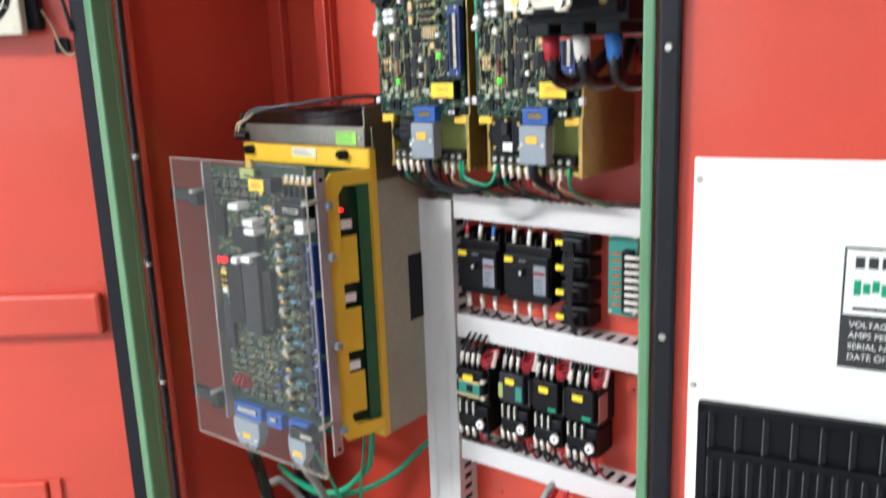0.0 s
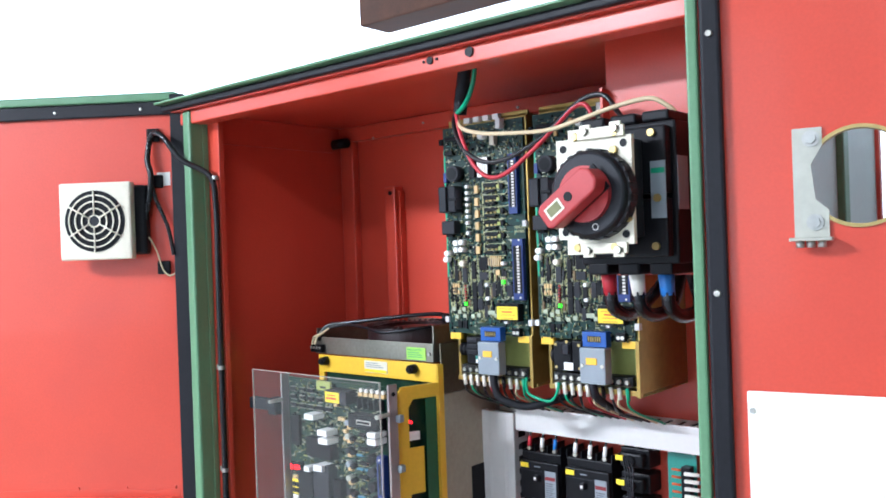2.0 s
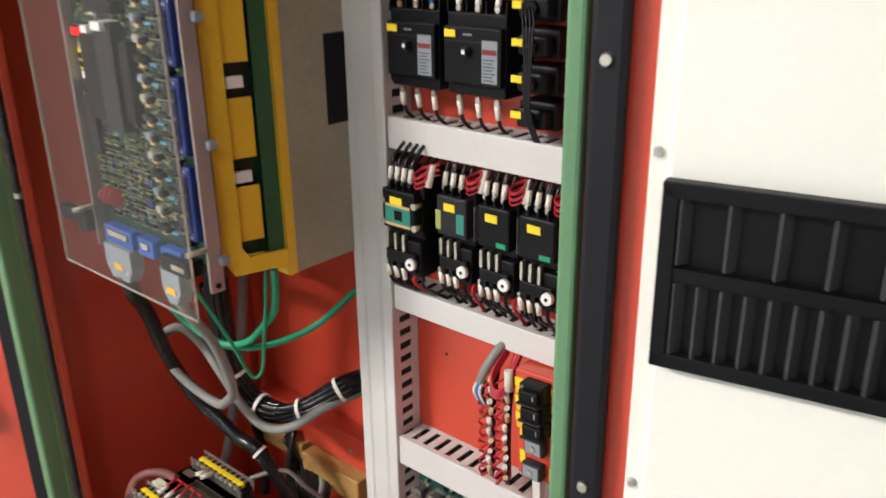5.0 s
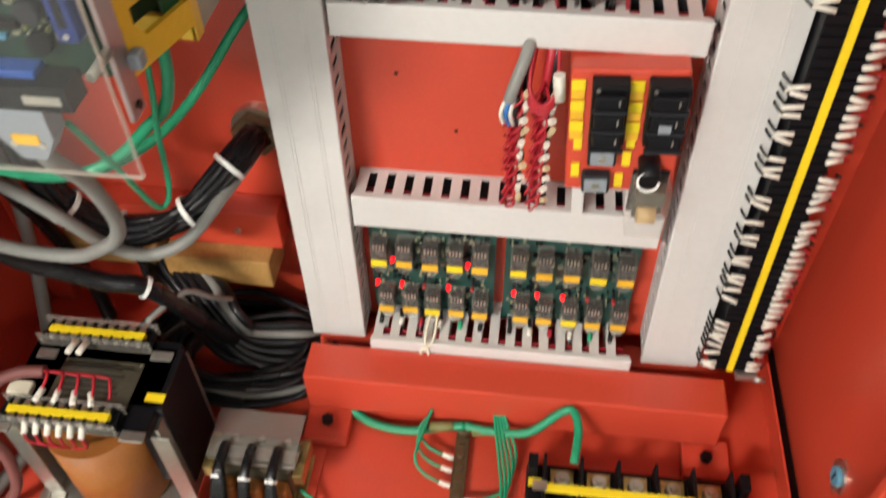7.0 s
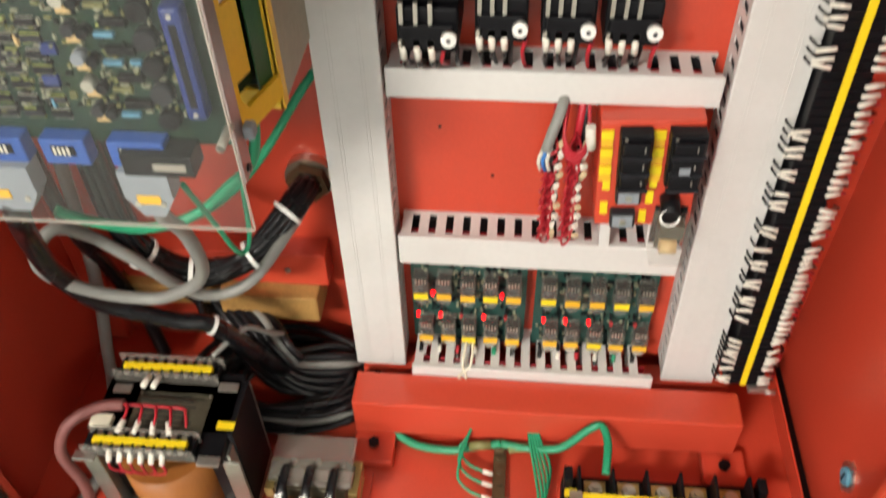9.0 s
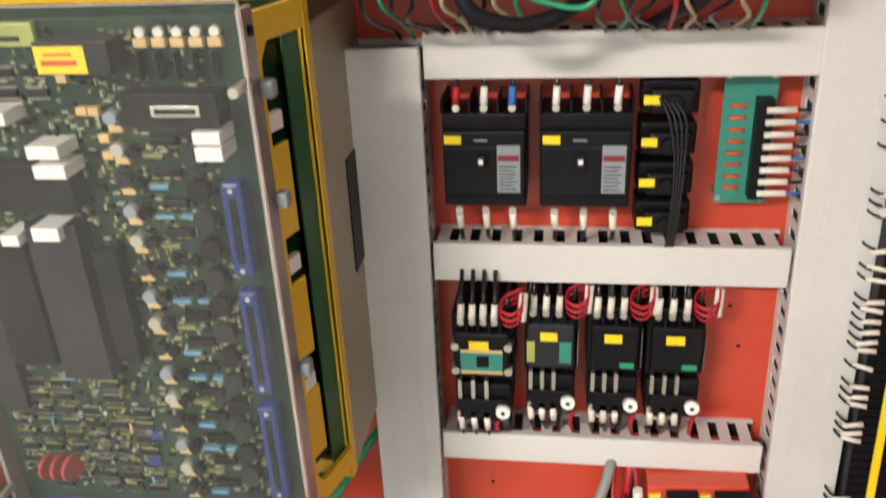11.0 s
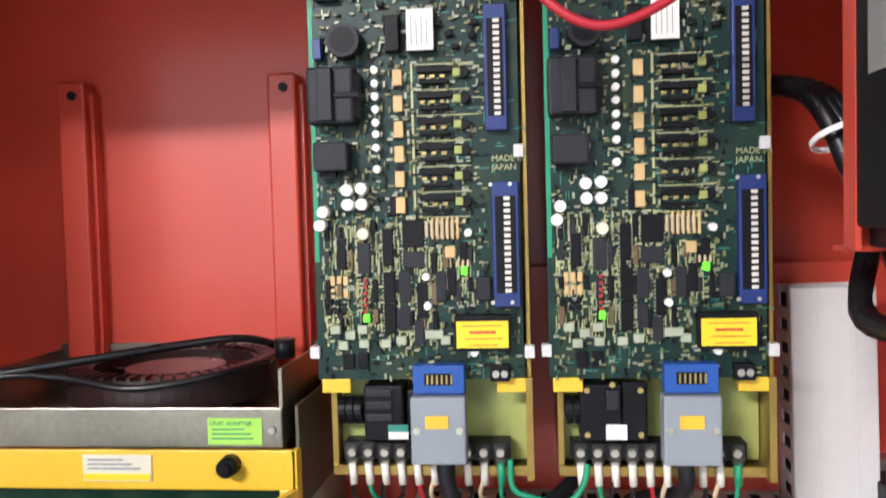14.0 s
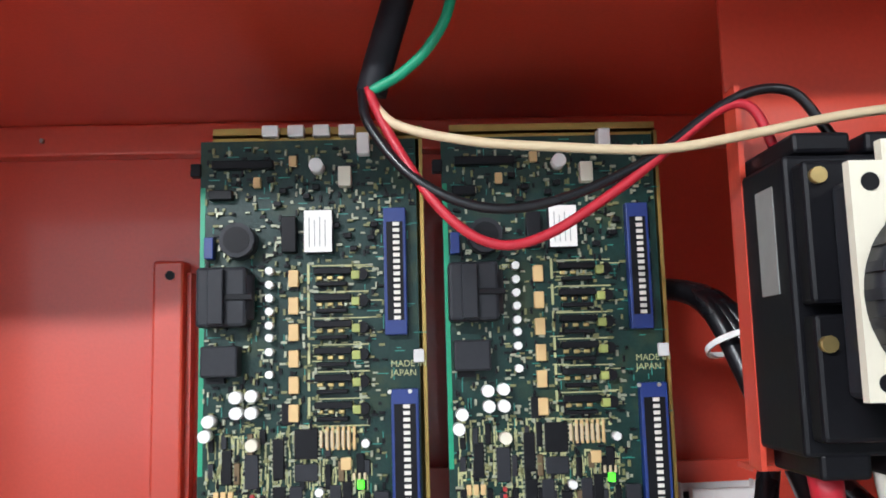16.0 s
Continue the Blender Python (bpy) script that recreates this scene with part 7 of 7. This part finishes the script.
part("slot_rim", Shape().box(-1.118, -1.088, BY - 0.0288, BY - 0.028, 0.896, 0.904, 0.0003), BRUSHED, fs)
# clear cover
cv = part("clear_cover", Shape().box(-1.392, -1.031, 0.934, 0.937, 0.850, 1.402, 0.0008), CLEAR, dv, "clear acrylic cover sheet")
for hx, hz in ((BX0 - 0.003, 1.34), (BX1 + 0.0045, 1.34), (BX0 - 0.003, 0.94), (BX1 + 0.0045, 0.94)):
    part("spacer", Shape().cyl((hx, 0.937, hz), (hx, 0.969, hz), 0.004, seg=10), ALU, cv)
# Pale cut edges; the strips also paint in the glint along the sheet's outline.
for ex0, ex1, ez0, ez1 in ((-1.3925, -1.0305, 0.8488, 0.8499), (-1.3925, -1.0305, 1.4021, 1.4032), (-1.0309, -1.0298, 0.8499, 1.4021), (-1.3932, -1.3921, 0.8499, 1.4021)):
    part("pale_glint_edge", Shape().box(ex0, ex1, 0.9338, 0.9372, ez0, ez1), FROSTED, cv)
# fan tray on top
ft = thing("fan_tray", -1.2, 1.2, 1.414, "metal fan tray with a round dark fan on the drive unit", "fan")
part("front_lip", Shape().box(DX0 - 0.01, DX1 - 0.012, 1.100, 1.103, 1.416, 1.452, 0.001), TRAY, ft)
# The floor is a darker steel than the tray's sides and back.
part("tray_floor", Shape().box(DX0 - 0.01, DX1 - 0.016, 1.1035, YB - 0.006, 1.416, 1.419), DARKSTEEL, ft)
part("tray_side", Shape().box(DX1 - 0.015, DX1 - 0.012, 1.1035, YB - 0.006, 1.416, 1.486), TRAY, ft)
part("tray_side", Shape().box(DX0 - 0.01, DX0 - 0.007, 1.1035, YB - 0.006, 1.4195, 1.470), TRAY, ft)
part("tray_back", Shape().box(DX0 - 0.01, DX1 - 0.012, YB - 0.005, YB - 0.002, 1.416, 1.476), TRAY, ft)
part("fan_rotor", Shape().ring((-1.195, 1.215, 1.444), (0, 0, 1), 0.104, 0.080, 0.030, 48).cyl((-1.195, 1.215, 1.4195), (-1.195, 1.215, 1.470), 0.055, 0.050, seg=32), LACQUER, ft, "dark round fan")
for k in range(9):
    a = 2 * math.pi * k / 9
    part("blade", Shape().box(0.05, 0.088, -0.012, 0.012, -0.001, 0.001, m=pose(-1.195, 1.215, 1.458, 0, 0, math.degrees(a)) @ pose(0, 0, 0, 35, 0, 0)), LACQUER, ft)
for k in range(48):
    a = 2 * math.pi * k / 48
    part("rim_rib", Shape().box(0.084, 0.1055, -0.0016, 0.0016, 1.4742, 1.4775, m=pose(-1.195, 1.215, 0, 0, 0, math.degrees(a))), LACQUER, ft)
lb = part("lime_label", Shape().box(-1.117, -1.067, 1.0985, 1.0998, 1.419, 1.443), LIME, ft, "lime green printed label")
for k, w in enumerate((0.030, 0.036, 0.038)):
    part("print_line", Shape().box(-1.113, -1.113 + w, 1.0980, 1.0985, 1.4325 - 0.0042 * k, 1.4337 - 0.0042 * k), EARTH, lb)
lettering("UNIT ADAPTER", -1.1145, 1.4365, 0.0056, EARTH, lb, Matrix(), 1.0980)
part("screw", screw(-1.058, 1.100, 1.432, 0.004), ZINC, ft)
part("knob", Shape().cyl((-1.062, 1.16, 1.487), (-1.062, 1.16, 1.505), 0.010, seg=14), BLACK, ft)
for k in range(4):
    part("terminal", Shape().box(-1.392 + 0.009 * k, -1.385 + 0.009 * k, 1.088, 1.0995, 1.420, 1.436, 0.001), BLACK, ft)
    part("terminal_screw", Shape().cyl((-1.3885 + 0.009 * k, 1.088, 1.430), (-1.3885 + 0.009 * k, 1.0865, 1.430), 0.003, seg=8), BRUSHED, ft)
cable("fan_tray_cable", [(-1.375, 1.095, 1.445), (-1.36, 1.11, 1.475), (-1.31, 1.125, 1.482), (-1.24, 1.15, 1.490), (-1.17, 1.18, 1.497), (-1.12, 1.21, 1.498), (-1.09, 1.25, 1.482)], 0.0045, CABLE, "black cable draped over the fan tray")
for k in range(2):
    cable("fan_tray_wire", [(-1.387 + 0.009 * k, 1.089, 1.436), (-1.382 + 0.008 * k, 1.092, 1.452), (-1.368, 1.098, 1.458), (-1.355, 1.11, 1.47)], 0.0026, WHITEWIRE, "short white fan tray wire", group="fan tray wires")

# ---- cables below the drive ----
cable("drive_cable", [(-1.278, 0.972, 0.842), (-1.292, 0.985, 0.800), (-1.323, 1.020, 0.741), (-1.343, 1.055, 0.642), (-1.330, 1.090, 0.549), (-1.290, 1.108, 0.508), (-1.251, 1.120, 0.479), (-1.212, 1.130, 0.463), (-1.183, 1.160, 0.376), (-1.165, 1.185, 0.300), (-1.150, 1.205, 0.262)], 0.0125, CABLE, "thick black cable hanging from the drive", seg=12)
part("tie", Shape().ring((-1.212, 1.130, 0.463), (0.7, 0.2, -0.6), 0.0150, 0.0122, 0.005, 16), WHITE, bpy.data.objects["drive_cable"], "white cable tie")
cable("drive_cable", [(-1.134, 0.972, 0.842), (-1.140, 0.985, 0.812), (-1.144, 1.020, 0.755), (-1.153, 1.050, 0.677), (-1.172, 1.066, 0.628), (-1.204, 1.075, 0.596), (-1.251, 1.085, 0.567), (-1.309, 1.072, 0.588), (-1.349, 1.056, 0.632), (-1.354, 1.052, 0.672), (-1.337, 1.080, 0.690), (-1.314, 1.105, 0.655), (-1.270, 1.112, 0.606), (-1.236, 1.128, 0.542), (-1.197, 1.143, 0.512), (-1.150, 1.163, 0.524), (-1.112, 1.216, 0.556), (-1.090, 1.300, 0.562)], 0.0082, GREYCABLE, "thick grey cable looping below the drive", seg=10)
bun = thing("cable_bundle", -1.2, 1.24, 0.52, "tied bundle of black and grey cables entering a gland", "cable")
for k in range(9):
    a = 2 * math.pi * k / 9
    ox, oz = 0.014 * math.cos(a), 0.014 * math.sin(a)
    lead([(-1.094 + ox * 0.6, 1.332, 0.576 + oz * 0.6), (-1.096 + ox, 1.285, 0.582 + oz), (-1.112 + ox, 1.240, 0.576 + oz), (-1.156 + ox * 0.6, 1.190, 0.540 + oz), (-1.203, 1.170 + ox, 0.528 + oz), (-1.244, 1.158 + ox, 0.540 + oz), (-1.279 + oz * 0.6, 1.142 + ox, 0.592 + oz), (-1.290 + oz, 1.138 + ox, 0.665), (-1.285 + oz, 1.130 + ox, 0.76), (-1.28 + oz, 1.125 + ox, 0.868)], 0.0066, CABLE, bun, "cable")
for tx, ty, tz, ax in ((-1.112, 1.240, 0.576, (0.5, 0.6, 0.4)), (-1.156, 1.190, 0.540, (1, 0.6, 0.5)), (-1.234, 1.160, 0.536, (1, 0.2, -0.2)), (-1.279, 1.142, 0.592, (0.5, 0.2, -1))):
    part("tie", Shape().ring((tx, ty, tz), ax, 0.0235, 0.0215, 0.006, 20), WHITE, bun, "white cable tie")
gl = thing("cable_gland", -1.096, YB, 0.572, "steel and brass cable gland in the back panel", "cable gland")
part("ring", Shape().ring((-1.096, YB, 0.572), (0, -1, 0), 0.036, 0.024, 0.014, 28), BRUSHED, gl)
part("nut", Shape().ring((-1.096, YB - 0.014, 0.572), (0, -1, -0.05), 0.032, 0.023, 0.016, 6), BRONZE, gl)
for pts, r in (([(-1.070, 1.095, 0.866), (-1.076, 1.098, 0.820), (-1.090, 1.100, 0.782), (-1.115, 1.100, 0.756), (-1.161, 1.098, 0.712), (-1.212, 1.085, 0.697), (-1.262, 1.068, 0.715), (-1.30, 1.05, 0.75)], 0.0062),
               ([(-1.111, 0.985, 0.856), (-1.115, 1.030, 0.766), (-1.112, 1.060, 0.690), (-1.105, 1.072, 0.680), (-1.100, 1.080, 0.702), (-1.098, 1.088, 0.762), (-1.092, 1.09, 0.804), (-1.085, 1.092, 0.866)], 0.0030),
               ([(-1.036, 1.285, 0.806), (-1.064, 1.250, 0.777), (-1.105, 1.200, 0.723), (-1.136, 1.150, 0.702), (-1.177, 1.112, 0.690), (-1.228, 1.080, 0.697), (-1.290, 1.055, 0.735)], 0.0056)):
    cable("earth_lead", pts, r, EARTH, "green earth lead below the drive", group="drive earth leads")
rp_ = thing("red_cover_plate", -1.2, YB, 0.35, "orange-red plate screwed over a timber block", "plate")
part("plate", Shape().box(-1.42, -1.085, 1.292, 1.334, 0.372, 0.440, 0.002), RED, rp_)
part("screw", screw(-1.147, 1.292, 0.405, 0.005), ZINC, rp_)
solid("timber_block", Shape().box(-1.26, -1.10, 1.262, 1.331, 0.318, 0.371, 0.003), WOOD, "rough pine timber block under the red plate", "timber block")
solid("timber_block", Shape().box(-1.43, -1.275, 1.275, 1.331, 0.330, 0.371, 0.003), WOOD, "rough pine timber block under the red plate", "timber block")
for k in range(6):
    cable("drive_cable", [(-1.300 + 0.016 * k, 1.300 - 0.004 * k, 0.345 - 0.004 * k), (-1.268 + 0.020 * k, 1.270 - 0.005 * k, 0.330), (-1.232 + 0.018 * k, 1.240 - 0.006 * k, 0.305 + 0.004 * k), (-1.185 + 0.012 * k, 1.205, 0.272 + 0.005 * k), (-1.125, 1.180 + 0.008 * k, 0.236 + 0.008 * k), (-1.062, 1.195 + 0.008 * k, 0.215 + 0.010 * k), (-1.035, 1.26, 0.22)], 0.0066, GREYCABLE if k == 4 else CABLE, "black drive cable sweeping down to the coil", group="drive cables")
cable("fan_tray_cable", [(-1.36, 1.11, 1.470), (-1.32, 1.12, 1.478), (-1.26, 1.118, 1.476), (-1.19, 1.108, 1.468), (-1.12, 1.13, 1.476), (-1.09, 1.20, 1.480), (-1.10, 1.28, 1.484)], 0.0034, CABLE, "black cable looped round the fan")
coil = thing("coiled_cable", -1.12, 1.25, ZF, "coil of spare black cable lying on the cabinet floor", "cable")
random.seed(3)
for k in range(13):
    r, zz = 0.075 + 0.008 * (k % 7), ZF + 0.012 + 0.011 * (k // 2) * 0.9
    pts = []
    for j in range(13):
        a = 2 * math.pi * j / 12 + k
        pts.append((-1.155 + 1.25 * r * math.cos(a) + random.uniform(-0.008, 0.008), 1.215 + 0.72 * r * math.sin(a) + random.uniform(-0.006, 0.006), zz + 0.012 * math.sin(a + k)))
    lead(pts, 0.0058, CABLE if k != 4 else GREYCABLE, coil, "turn")
for k in range(6):
    lead([(-1.30 - 0.01 * k, 1.28, 0.40 - 0.01 * k), (-1.28, 1.24 + 0.008 * k, 0.32), (-1.24 + 0.01 * k, 1.23, 0.27), (-1.16, 1.18 + 0.01 * k, 0.24 + 0.006 * k), (-1.08, 1.20 + 0.012 * k, 0.23 + 0.006 * k), (-1.045, 1.26, 0.23)], 0.0062, CABLE, coil, "turn")
cable("grey_conduit", [(-1.44, 1.31, 0.80), (-1.438, 1.27, 0.55), (-1.43, 1.23, 0.42), (-1.44, 1.2, 0.30), (-1.43, 1.14, 0.22), (-1.42, 1.05, ZF + 0.02), (-1.44, 0.98, ZF + 0.012), (-1.455, 0.93, ZF + 0.012)], 0.010, GREYCABLE, "grey conduit running down the corner to the floor")
cable("corner_cable", [(-1.40, 1.18, 0.72), (-1.42, 1.22, 0.55), (-1.42, 1.26, 0.42), (-1.40, 1.27, 0.30), (-1.38, 1.25, 0.22)], 0.011, CABLE, "thick black cable in the back corner")
cable("grey_wire", [(-1.215, 1.11, ZF + 0.24), (-1.18, 1.16, ZF + 0.245), (-1.16, 1.19, ZF + 0.20), (-1.15, 1.22, ZF + 0.16)], 0.004, GREYCABLE, "thin grey wire from the transformer")

# ---- what stands round the cabinet ----
mc = thing("machine_enclosure", 0.3, 2.6, 0, "pale grey machine enclosure with a dark green post behind the cabinet", "machine")
part("panel", Shape().box(-0.55, 1.6, 2.5, 2.54, 0.0, 1.93, 0.004), paint("pale_grey_sheet", (0.55, 0.62, 0.62), 0.5, vary=0.08, scale=2), mc)
part("post", Shape().box(-0.70, -0.64, 2.44, 2.499, 0.0, 1.93, 0.004), GREEN, mc)
duct = thing("timber_beam", -2.6, 3.1, 2.76, "brown timber beam crossing above and behind the cabinet", "beam")
part("hanger", Shape().cyl((-2.6, 3.1, 3.19), (-2.6, 3.1, 6.2), 0.01, seg=8), ZINC, duct)
part("beam", Shape().box(-3.15, -2.0, 2.98, 3.2, 2.80, 3.2, 0.01), paint("dark_brown_timber", (0.13, 0.055, 0.03), 0.7, vary=0.3, scale=12, fine=120, bump=0.3), duct)
